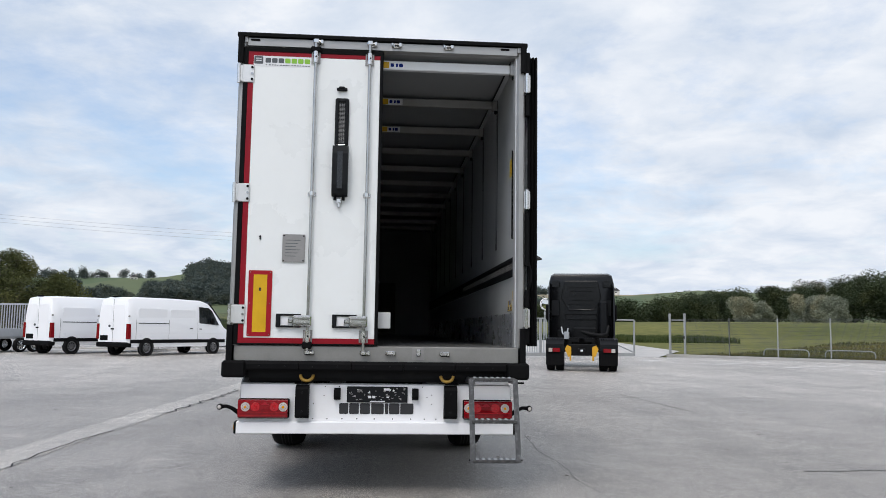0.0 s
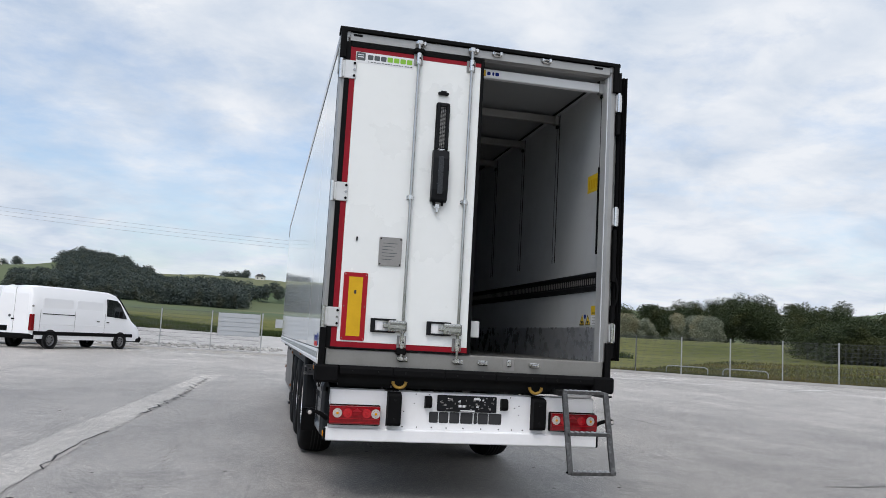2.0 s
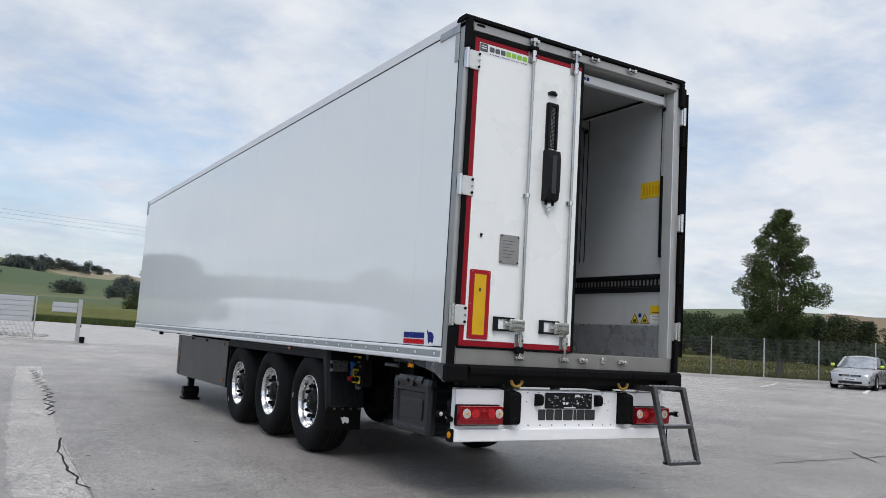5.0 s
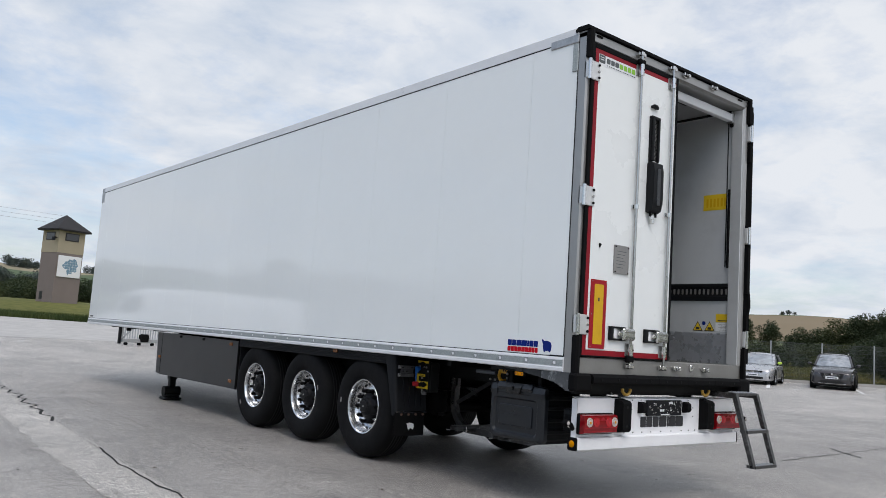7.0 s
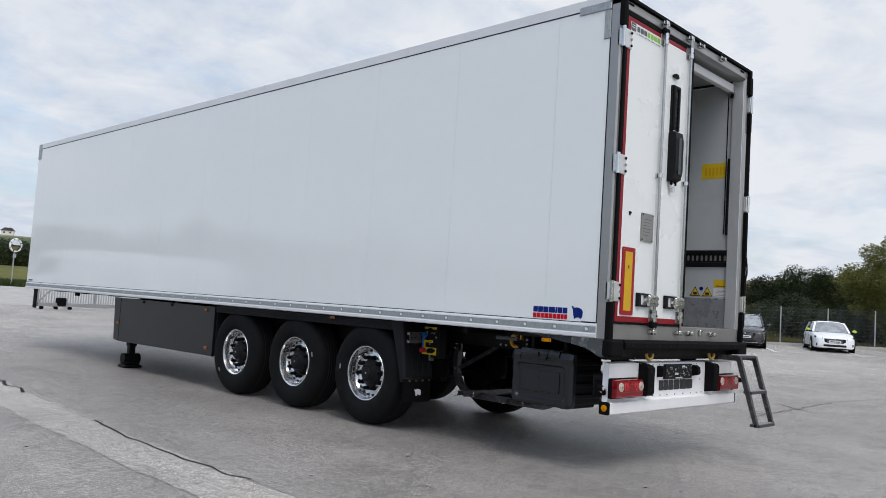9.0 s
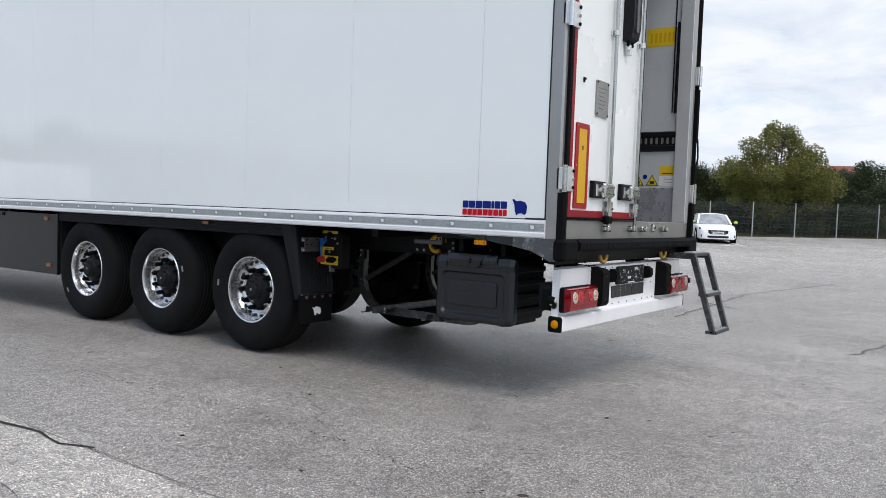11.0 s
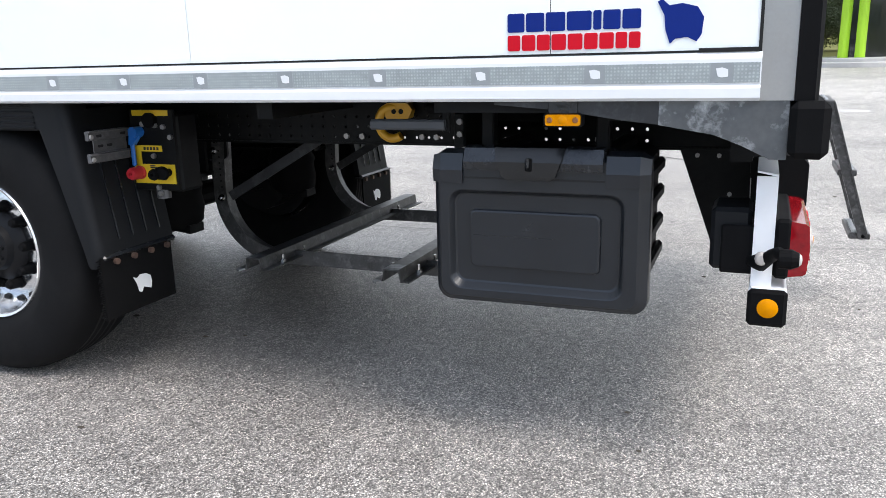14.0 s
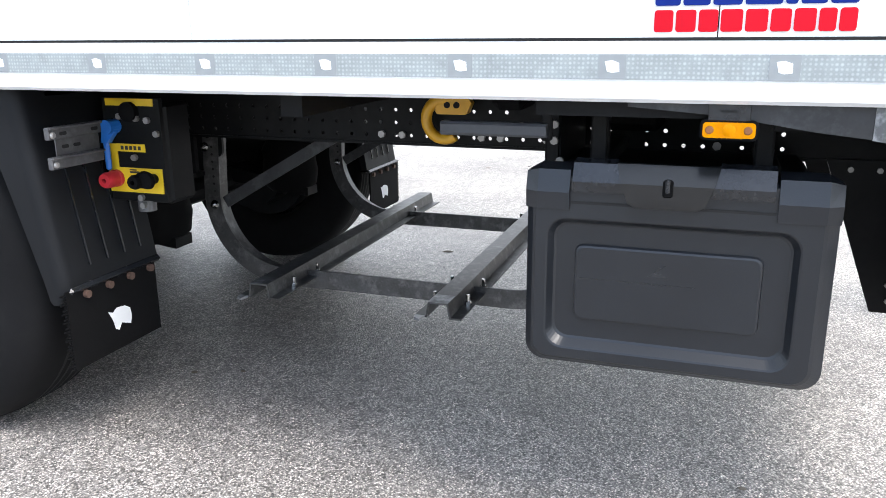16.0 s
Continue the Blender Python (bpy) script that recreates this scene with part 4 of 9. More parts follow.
for s in (1, -1):
    kick = tp("kick_plate", M().box(s * (IX - 0.006), s * IX, 0.12, Y1 - 0.1, 1.283, 1.60, 0.002), KICK_ALU, "scuffed aluminium kick plate")
    rail = tp("load_rail", M().prism([(s * IX, 1.935), (s * (IX - 0.016), 1.945), (s * (IX - 0.016), 1.985), (s * (IX - 0.006), 1.99), (s * (IX - 0.006), 2.075), (s * (IX - 0.016), 2.08), (s * (IX - 0.016), 2.112), (s * IX, 2.12)], "y", 0.12, Y1 - 0.1), PLASTIC, "black slotted load rail")
    slot = mesh_of("rail_slot", M().prism(rounded(-0.012, 0.012, -0.030, 0.030, 0.010, 2), "x", 0, -s * 0.002), PLATE_GREY)
    for i in range(90):
        part("rail_slot", slot, None, rail).location = (s * (IX - 0.006), 0.16 + i * 0.052, 2.033)
    track = mesh_of("lashing_track", M().box(s * IX, s * (IX - 0.004), -0.042, -0.030, 2.29, 3.95).box(s * IX, s * (IX - 0.004), 0.030, 0.042, 2.29, 3.95), PLASTIC)
    plate = mesh_of("track_face", M().box(s * IX, s * (IX - 0.003), -0.030, 0.030, 2.36, 3.95), WHITE_LINING)
    for i in range(10):
        y = 0.15 + 1.19 * i
        ob = part("lashing_track", track, None, trailer)
        ob.location = (0, y, 0)
        part("track_face", plate, None, ob)
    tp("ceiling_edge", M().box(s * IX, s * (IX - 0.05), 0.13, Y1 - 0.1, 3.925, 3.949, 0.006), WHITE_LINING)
    tp("ceiling_joint", M().box(s * (IX - 0.05), s * (IX - 0.056), 0.13, Y1 - 0.1, 3.925, 3.948), LINE)
for i in range(11):
    y = 0.14 + 1.19 * i
    beam = tp("load_beam", M().box(-IX + 0.05, IX - 0.06, y - 0.025, y + 0.035, 3.83, 3.915, 0.006), GREY_ALU if i else WHITE_RAIL, "aluminium load beam under the ceiling")
    for s in (1, -1):
        part("beam_end", M().box(s * (IX - 0.062), s * (IX - 0.004), y - 0.03, y + 0.04, 3.815, 3.92, 0.008), GREY_ALU, beam)
        part("beam_lock", M().box(s * (IX - 0.035), s * (IX - 0.006), y - 0.02, y + 0.02, 3.78, 3.816, 0.006), RUBBER, beam)
    if i in (0, 1, 2):
        part("beam_sticker", M().box(-0.02, 0.20, y - 0.0262, y - 0.0245, 3.838, 3.905), WHITE_PRINT, beam, "white sticker with dark marks")
        for x, w in ((0.075, 0.032), (0.118, 0.02), (0.155, 0.036)):
            part("sticker_mark", M().prism(rounded(x - w / 2, x + w / 2, 3.855, 3.889, 0.008, 2), "y", y - 0.0268, y - 0.026), PRINT_BLUE, beam)
        part("sticker_field", M().box(-0.018, 0.045, y - 0.0268, y - 0.026, 3.842, 3.901), YELLOW_BOARD, beam, "pale yellow sticker field")
    if i < 10:
        tp("ceiling_lamp_slot", M().box(-0.3, 0.75, y + 0.22, y + 0.26, 3.944, 3.951), LINE)
tp("white_pad", M().box(-0.03, 0.105, 0.115, 0.15, 1.44, 1.585, 0.006), CREAM, "white insulation pad behind the closed door")
stick = tp("yellow_notice", M().box(IX - 0.002, IX, 0.165, 0.46, 2.905, 3.075), YELLOW, "yellow notice with dark lines")
for k in range(6):
    part("notice_bar", M().box(IX - 0.0026, IX - 0.0015, 0.19 + k * 0.042, 0.215 + k * 0.042, 2.94, 3.03), YELLOW_BOARD, stick)
stick = tp("yellow_notice", M().box(IX - 0.002, IX, 0.13, 0.275, 1.715, 1.80), YELLOW, "yellow notice with dark lines")
part("notice_bar", M().box(IX - 0.0026, IX - 0.0015, 0.15, 0.25, 1.728, 1.736), PRINT_BLACK, stick)
stick = tp("white_notice", M().box(IX - 0.002, IX, 0.13, 0.275, 1.62, 1.708), WHITE_PRINT, "white notice")
for k in range(5):
    part("notice_line", M().box(IX - 0.0026, IX - 0.0015, 0.15, 0.245 - 0.02 * (k % 2), 1.632 + k * 0.014, 1.636 + k * 0.014), PLATE_GREY, stick)
for y in (0.345, 0.485):
    tri = tp("warning_triangle", M().prism([(y - 0.062, 1.618), (y + 0.062, 1.618), (y, 1.722)], "x", IX - 0.002, IX), YELLOW, "yellow warning triangle")
    part("triangle_edge", M().prism([(y - 0.062, 1.618), (y + 0.062, 1.618), (y + 0.05, 1.627), (y - 0.05, 1.627)], "x", IX - 0.0026, IX - 0.0015), PRINT_BLACK, tri)
    for s in (1, -1):
        part("triangle_edge", M().prism([(y + s * 0.062, 1.618), (y + s * 0.050, 1.625), (y, 1.708), (y, 1.722)], "x", IX - 0.0026, IX - 0.0015), PRINT_BLACK, tri)
    part("triangle_sign", M().box(IX - 0.0026, IX - 0.0015, y - 0.022, y + 0.022, 1.634, 1.66), PRINT_BLACK, tri)
tp("round_sticker", M().lathe([(0.0, -0.002), (0.022, -0.002), (0.022, 0)], (IX, 0.415, 1.70), "x", 16), PRINT_BLUE)

tp("door_buffer", M().box(1.203, 1.2245, 0.137, 0.160, 2.28, 3.11, 0.004), RUBBER, "black rubber buffer strip on the jamb")

# rear frame
for s in (1, -1):
    m = M().prism([(s * 1.30, 0.012), (s * 1.30, 0.095), (s * 1.225, 0.12), (s * 1.225, 0.02), (s * 1.245, 0.0), (s * 1.285, 0.0)], "z", 1.15, 4.03)
    tp("rear_post", m, GREY_ALU, "grey metal corner post")
    tp("door_jamb", M().box(s * 1.214, s * 1.2245, 0.016, 0.135, 1.285, 3.948, 0.002), JAMB, "bright aluminium door jamb")
    tp("post_joint", M().box(s * 1.292, s * 1.303, 0.094, 0.102, 1.16, 4.03), LINE)
    tp("corner_rubber", M().prism([(s * 1.308, 0.010), (s * 1.308, -0.035), (s * 1.285, -0.045), (s * 1.258, -0.040), (s * 1.258, 0.012)], "z", 1.15, 1.455), RUBBER, "black corner strip")
    tp("corner_rubber", M().prism([(s * 1.308, 0.010), (s * 1.308, -0.035), (s * 1.285, -0.045), (s * 1.258, -0.040), (s * 1.258, 0.012)], "z", 3.80, 4.045), RUBBER, "black corner strip")
m = M().prism([(-0.005, 3.965), (-0.005, 4.035), (0.02, 4.05), (0.12, 4.05), (0.12, 3.95), (0.03, 3.95)], "x", -1.225, 1.225)
tp("rear_header", m, GREY_ALU, "grey metal door header")
tp("rear_header_end", M().box(-1.30, -1.225, -0.006, 0.11, 3.99, 4.05, 0.004), GREY_ALU)
tp("rear_header_end", M().box(1.225, 1.30, -0.006, 0.11, 3.99, 4.05, 0.004), GREY_ALU)
tp("roof_cap", M().prism([(-0.03, 4.045), (-0.03, 4.07), (-0.01, 4.085), (0.10, 4.085), (0.13, 4.065), (0.13, 4.045)], "x", -1.318, 1.318), RUBBER, "black roof edge strip")
for x in (-1.16, 1.11):
    tp("header_slot", M().prism(rounded(x - 0.042, x + 0.042, 4.008, 4.026, 0.008, 3), "y", -0.010, 0.0), RUBBER)
m = M().prism([(-0.004, 1.15), (-0.004, 1.275), (0.004, 1.283), (0.12, 1.283), (0.12, 1.15)], "x", -1.225, 1.225)
tp("rear_sill", m, SILL_ALU, "worn grey door sill")
tp("sill_end", M().box(-1.262, -1.225, 0.0, 0.10, 1.15, 1.283), SILL_ALU)
tp("sill_end", M().box(1.225, 1.262, 0.0, 0.10, 1.15, 1.283), SILL_ALU)
tp("sill_patch", M().box(0.30, 0.41, -0.006, 0.0, 1.165, 1.275, 0.002), PLATE_GREY)
# lower galvanised corner and rubber buffers
for s in (1, -1):
    m = M().prism([(0.02, 1.15), (0.02, 1.0), (0.06, 1.0), (0.13, 1.035), (0.20, 1.062), (0.34, 1.086), (0.34, 1.15)], "x", s * 1.295, s * 1.24)
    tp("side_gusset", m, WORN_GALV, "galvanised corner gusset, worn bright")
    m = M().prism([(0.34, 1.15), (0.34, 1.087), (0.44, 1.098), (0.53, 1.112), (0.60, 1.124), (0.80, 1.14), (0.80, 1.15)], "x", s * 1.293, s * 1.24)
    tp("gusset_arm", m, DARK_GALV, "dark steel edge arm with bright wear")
    tp("corner_buffer", M().box(s * 1.335, s * 1.13, -0.075, 0.02, 1.005, 1.15, 0.018), RUBBER, "black rubber corner buffer")
for i in range(5):
    a = -1.128 + i * 0.4515
    tp("buffer_strip", M().prism([(-0.075, 1.07), (-0.085, 1.085), (-0.085, 1.125), (-0.06, 1.148), (0.03, 1.148), (0.03, 1.07)], "x", a + 0.002, a + 0.4495), RUBBER, "black rubber dock buffer")
    for k in range(2):
        tp("buffer_bolt", M().cyl((a + 0.11 + 0.22 * k, -0.09, 1.105), (a + 0.11 + 0.22 * k, -0.08, 1.105), 0.009, 8), CHASSIS)
tp("sill_beam", M().box(-1.24, 1.24, 0.03, 0.13, 1.0, 1.15), CHASSIS)


# locking gear
def cam(x, z, up, parent):
    """A forged lock keeper on the frame."""
    s = 1 if up else -1
    o = part("lock_keeper", M().box(x - 0.034, x + 0.034, -0.026, -0.003, z - 0.022, z + 0.022, 0.007).box(x + 0.018, x + 0.046, -0.05, -0.004, z - 0.02, z + 0.018, 0.006).box(x - 0.046, x - 0.03, -0.042, -0.004, z - 0.012, z + 0.02, 0.005), CHROME, parent, "bright forged lock keeper")
    part("keeper_pin", M().cyl((x - 0.02, -0.04, z), (x + 0.03, -0.04, z), 0.010, 8), ROD, o)


for x in (-0.598, -0.113, 0.11, 0.585):
    cam(x, 1.222, False, trailer)
    cam(x + 0.0, 4.012, True, trailer)
tp("sill_latch", M().box(0.335, 0.378, -0.03, -0.003, 1.20, 1.262, 0.008).cyl((0.356, -0.045, 1.24), (0.356, -0.02, 1.24), 0.012, 10), CHROME, "small bright latch")

# closed left door
DY = -0.016
door = tp("rear_door", M().box(-1.168, -0.035, DY, 0.10, 1.345, 3.868, 0.003), WHITE_DOOR, "closed white insulated rear door")
part("door_core", M().box(-1.245, -0.012, DY + 0.006, 0.11, 1.29, 3.948), RUBBER, door)
for a in (M().box(-1.215, -1.168, DY - 0.001, 0.02, 1.30, 3.905), M().box(-1.168, -0.035, DY - 0.001, 0.02, 1.30, 1.345), M().box(-1.168, -0.035, DY - 0.001, 0.02, 3.868, 3.905)):
    part("red_edge", a, RED_TAPE, door, "red reflective edge tape")
for a in (M().box(-1.258, -1.215, DY - 0.006, 0.03, 1.29, 3.948, 0.004), M().box(-0.035, -0.006, DY - 0.006, 0.03, 1.29, 3.948, 0.004), M().box(-1.215, -0.035, DY - 0.006, 0.03, 3.905, 3.948, 0.004), M().box(-1.215, -0.035, DY - 0.006, 0.03, 1.288, 1.30, 0.002)):
    part("gasket", a, RUBBER, door, "black door gasket")
for x, offs in ((-0.615, 0), (-0.13, 1)):
    rod = part("locking_rod", M().cyl((x, -0.05, 1.235), (x, -0.05, 4.01), 0.0135, 12), ROD, door, "bright vertical locking rod", True)
    for z in (2.618,):
        part("rod_guide", M().box(x - 0.034, x + 0.034, -0.03, DY - 0.001, z - 0.02, z + 0.02, 0.005).cyl((x, -0.05, z - 0.018), (x, -0.05, z + 0.018), 0.022, 12), CHROME, rod)
        for s in (1, -1):
            part("guide_bolt", M().cyl((x + s * 0.028, -0.036, z), (x + s * 0.028, -0.028, z), 0.007, 8), ROD, rod)
    for z in (3.862, 1.365):
        part("rod_bracket", M().box(x - 0.04, x + 0.04, -0.024, DY - 0.001, z - 0.055, z + 0.055, 0.005), PLATE_GREY, rod)
        part("rod_clamp", M().cyl((x, -0.05, z - 0.05), (x, -0.05, z + 0.05), 0.024, 12).box(x - 0.02, x + 0.028, -0.055, -0.02, z - 0.018, z + 0.018, 0.005), CHROME, rod, smooth=True)
        part("clamp_bolt", M().cyl((x + 0.006, -0.078, z), (x + 0.006, -0.05, z), 0.008, 8), CHASSIS, rod)
    for z in (4.012, 1.225):
        part("rod_cam", M().box(x - 0.022, x + 0.026, -0.065, -0.02, z - 0.02, z + 0.02, 0.007), CHROME, rod)
    if offs == 0:
        part("rod_seal", M().box(x - 0.045, x + 0.042, -0.066, DY - 0.004, 1.255, 1.318, 0.012), RUBBER, rod, "black rod seal")
        part("rod_seal", M().box(x - 0.045, x + 0.048, -0.066, DY - 0.004, 3.912, 3.962, 0.012), RUBBER, rod, "black rod seal")
    # folding handle in its black keeper
    keeper = part("handle_keeper", M().box(x - 0.275, x - 0.06, -0.045, DY - 0.001, 1.540, 1.556, 0.004).box(x - 0.275, x - 0.06, -0.045, DY - 0.001, 1.438, 1.454, 0.004).box(x - 0.275, x - 0.238, -0.055, DY - 0.001, 1.438, 1.556, 0.006), PLASTIC, door, "black handle keeper")
    part("handle_arm", M().box(x - 0.13, x + 0.032, -0.075, -0.03, 1.445, 1.545, 0.012).box(x - 0.17, x - 0.12, -0.06, -0.035, 1.478, 1.515, 0.006), CHROME, keeper, "bright folding handle")
    part("handle_rib", M().box(x - 0.115, x + 0.02, -0.082, -0.07, 1.508, 1.525, 0.004).box(x - 0.115, x + 0.02, -0.082, -0.07, 1.462, 1.479, 0.004), ROD, keeper)
    part("handle_inner", M().box(x - 0.236, x - 0.172, -0.03, DY - 0.0012, 1.456, 1.538), WHITE_STEEL, keeper)
for z in (3.698, 2.618, 1.548):
    hinge = part("hinge", M().box(-1.262, -1.158, -0.030, DY - 0.0005, z - 0.082, z + 0.082, 0.005).box(-1.30, -1.255, -0.034, 0.03, z - 0.075, z + 0.075, 0.006), HINGE, door, "light metal door hinge")
    part("hinge_pin", M().cyl((-1.292, -0.03, z - 0.088), (-1.292, -0.03, z + 0.088), 0.017, 12), CHROME, hinge, "", True)
    for k in (-0.055, 0, 0.055):
        part("hinge_bolt", M().cyl((-1.176, -0.040, z + k), (-1.176, -0.028, z + k), 0.0115, 6), RUBBER if k else ROD, hinge)
# marker board, data plate, vent lamp
board = part("marker_board", M().prism(rounded(-1.140, -0.936, 1.358, 1.932, 0.012), "y", DY - 0.008, DY), RED_BOARD, door, "red and yellow rear marker board")
part("board_field", M().box(-1.095, -0.978, DY - 0.0095, DY - 0.007, 1.395, 1.895), YELLOW_BOARD, board)
part("board_mark", M().box(-1.046, -1.028, DY - 0.0105, DY - 0.009, 1.752, 1.782), PRINT_BLACK, board)
for x in (-1.126, -0.95):
    for z in (1.375, 1.645, 1.915):
        part("rivet", M().cyl((x, DY - 0.011, z), (x, DY - 0.008, z), 0.005, 8), CHROME, board)
plate = part("data_plate", M().prism(rounded(-0.858, -0.660, 2.008, 2.255, 0.010), "y", DY - 0.012, DY), PLATE_GREY, door, "grey brushed data plate")
for x in (-0.845, -0.673):
    for z in (2.022, 2.241):
        part("plate_screw", M().cyl((x, DY - 0.016, z), (x, DY - 0.012, z), 0.007, 8), RUBBER, plate)
for k in range(6):
    part("plate_line", M().box(-0.83, -0.70 - 0.02 * (k % 3), DY - 0.0126, DY - 0.0115, 2.20 - k * 0.028, 2.205 - k * 0.028), PRINT_GREY, plate)
part("door_button", M().cyl((-1.053, DY - 0.02, 2.228), (-1.053, DY, 2.228), 0.008, 10).box(-1.058, -1.048, DY - 0.012, DY, 2.205, 2.24), CHASSIS, door)
vent = part("door_vent", M().prism(rounded(-0.428, -0.306, 3.06, 3.495, 0.018), "y", DY - 0.022, DY), PLASTIC, door, "black ventilation flap, folded down")
part("vent_grille", M().box(-0.395, -0.338, DY - 0.0235, DY - 0.02, 3.09, 3.455), PLATE_GREY, vent, "grey insect mesh")
for k in range(30):
    part("grille_bar", M().box(-0.395, -0.338, DY - 0.025, DY - 0.023, 3.094 + k * 0.012, 3.099 + k * 0.012), CHASSIS, vent)
for k in range(4):
    part("grille_post", M().box(-0.392 + k * 0.0165, -0.389 + k * 0.0165, DY - 0.0262, DY - 0.0246, 3.09, 3.455), CHASSIS, vent)
part("vent_frame", M().box(-0.42, -0.395, DY - 0.045, DY - 0.02, 3.07, 3.485, 0.006).box(-0.338, -0.314, DY - 0.045, DY - 0.02, 3.07, 3.485, 0.006).box(-0.395, -0.338, DY - 0.045, DY - 0.02, 3.455, 3.485, 0.005), PLASTIC, vent)
part("vent_flap", M().prism([(-0.05, 2.60), (-0.085, 2.62), (-0.10, 2.70), (-0.10, 2.98), (-0.085, 3.05), (-0.03, 3.06), (-0.018, 3.04), (-0.018, 2.60)], "x", -0.440, -0.300), PLASTIC, vent, "black flap folded down")
part("flap_rib", M().box(-0.395, -0.345, -0.106, -0.095, 2.66, 3.0, 0.004), PLASTIC_GLOSS, vent)
part("vent_hinge", M().box(-0.395, -0.345, -0.05, DY - 0.02, 3.052, 3.075, 0.004).cyl((-0.41, -0.045, 3.066), (-0.33, -0.045, 3.066), 0.008, 8), CHROME, vent)
part("vent_clip", M().box(-0.42, -0.325, -0.045, DY - 0.001, 3.565, 3.592, 0.006).box(-0.40, -0.345, -0.052, DY - 0.001, 3.578, 3.602, 0.006), PLASTIC, door, "black flap catch")
part("flap_catch", M().box(-0.40, -0.352, -0.055, DY - 0.001, 2.535, 2.585, 0.006).box(-0.388, -0.362, -0.065, DY - 0.001, 2.50, 2.545, 0.005), CHROME, door, "bright flap catch")
for x in (-0.41, -0.335):
    part("catch_foot", M().cyl((x, -0.05, 2.60), (x, -0.05, 2.565), 0.012, 8), RUBBER, door)
# lender's print as plain shapes
lab = part("white_label", M().box(-1.170, -0.655, DY - 0.001, DY, 3.77, 3.868), WHITE_PRINT, door, "printed label, dark and green shapes")
part("label_block", M().prism(rounded(-1.165, -1.085, 3.793, 3.865, 0.012), "y", DY - 0.0018, DY), PRINT_GREY, lab)
part("label_gap", M().box(-1.15, -1.10, DY - 0.0024, DY, 3.82, 3.828).box(-1.15, -1.10, DY - 0.0024, DY, 3.840, 3.846), WHITE_PRINT, lab)
for k in range(7):
    x = -1.065 + k * 0.058
    part("label_shape", M().prism(rounded(x, x + 0.049, 3.806, 3.850, 0.008, 2), "y", DY - 0.0018, DY), PRINT_GREY if k < 3 else PRINT_GREEN, lab)
for k in range(16):
    x = -1.06 + k * 0.025
    part("label_dash", M().box(x, x + (0.018 if k % 4 else 0.010), DY - 0.0018, DY, 3.782, 3.790), PRINT_GREY, lab)

# right door, swung right round against the wall
rd = tp("open_door", M().box(1.335, 1.42, 0.06, 1.275, 1.32, 3.93, 0.006), WHITE_DOOR, "white rear door folded back against the wall")
for x in (1.345, 1.375, 1.405):
    part("door_gasket", M().prism([(x - 0.012, 0.058), (x - 0.012, 0.02), (x, 0.0), (x + 0.012, 0.02), (x + 0.012, 0.058)], "z", 1.30, 3.96), RUBBER, rd, "black ribbed door gasket")
part("door_face", M().box(1.41, 1.425, 0.05, 1.285, 1.30, 3.95, 0.004), RUBBER, rd)
for z in (3.698, 2.618, 1.548):
    h = part("hinge", M().box(1.29, 1.345, -0.03, 0.04, z - 0.082, z + 0.082, 0.006), HINGE, rd, "light metal door hinge")
    part("hinge_pin", M().cyl((1.312, -0.034, z - 0.09), (1.312, -0.034, z + 0.09), 0.017, 12), CHROME, h, "", True)
for a, b in ((1.32, 1.455), (1.645, 1.80), (2.02, 2.50), (3.40, 3.60), (3.80, 3.99)):
    part("hinge_cover", M().prism([(1.305, -0.028), (1.305, 0.03), (1.335, 0.03), (1.345, -0.005), (1.33, -0.036)], "z", a, b), RUBBER, rd, "black cover strip")
part("door_cable", M().tube([(1.33, -0.03, 1.80), (1.352, -0.035, 1.88), (1.356, -0.03, 1.96), (1.335, -0.03, 2.05)], 0.008, 6), RUBBER, rd)


# ---- chassis and running gear ----
HZ, TR = 0.553, 0.548
HUBS = (3.035, 4.345, 5.655)
OPEN_LOW, OPEN_HIGH, OPEN_TOP = (0, 2, 4, 5, 6, 7, 9, 10, 13, 14), (0, 1, 2, 6, 7, 9, 10, 12), (10, 12)


def beam_web(xa, xb):
    """Upright web of the beam, with round holes punched through it on a regular grid."""
    m = M().box(xa, xb, 0.16, 0.4258, 0.952, 1.13).box(xa, xb, 2.3828, 9.3, 0.952, 1.13).box(xa, xb, 9.3, 12.6, 1.118, 1.13)
    m.box(xa, xb, 0.4258, 2.3828, 1.075, 1.13).box(xa, xb, 0.4258, 2.3828, 0.952, 0.955)
    for k in range(38):
        for z, opened in ((0.975, OPEN_LOW), (1.015, OPEN_HIGH), (1.055, OPEN_TOP)):
            y, h, w, r = 0.4515 + k * 0.0515, 0.02575, 0.02, 0.0062
            if k < 15 and k not in opened:
                m.box(xa, xb, y - h, y + h, z - w, z + w)
                continue
            ring = [(1, 0), (1, 1), (0, 1), (-1, 1), (-1, 0), (-1, -1), (0, -1), (1, -1)]
            vs = []
            for x in (xa, xb):
                vs += [(x, y + a * h, z + b * w) for a, b in ring]
                vs += [(x, y + r * math.cos(i * math.pi / 4), z + r * math.sin(i * math.pi / 4)) for i in range(8)]
            fs = []
            for i in range(8):
                j = (i + 1) % 8
                fs += [(i, j, 8 + j, 8 + i), (16 + i, 24 + i, 24 + j, 16 + j), (8 + i, 8 + j, 24 + j, 24 + i)]
            m.add(vs, fs)
    return m


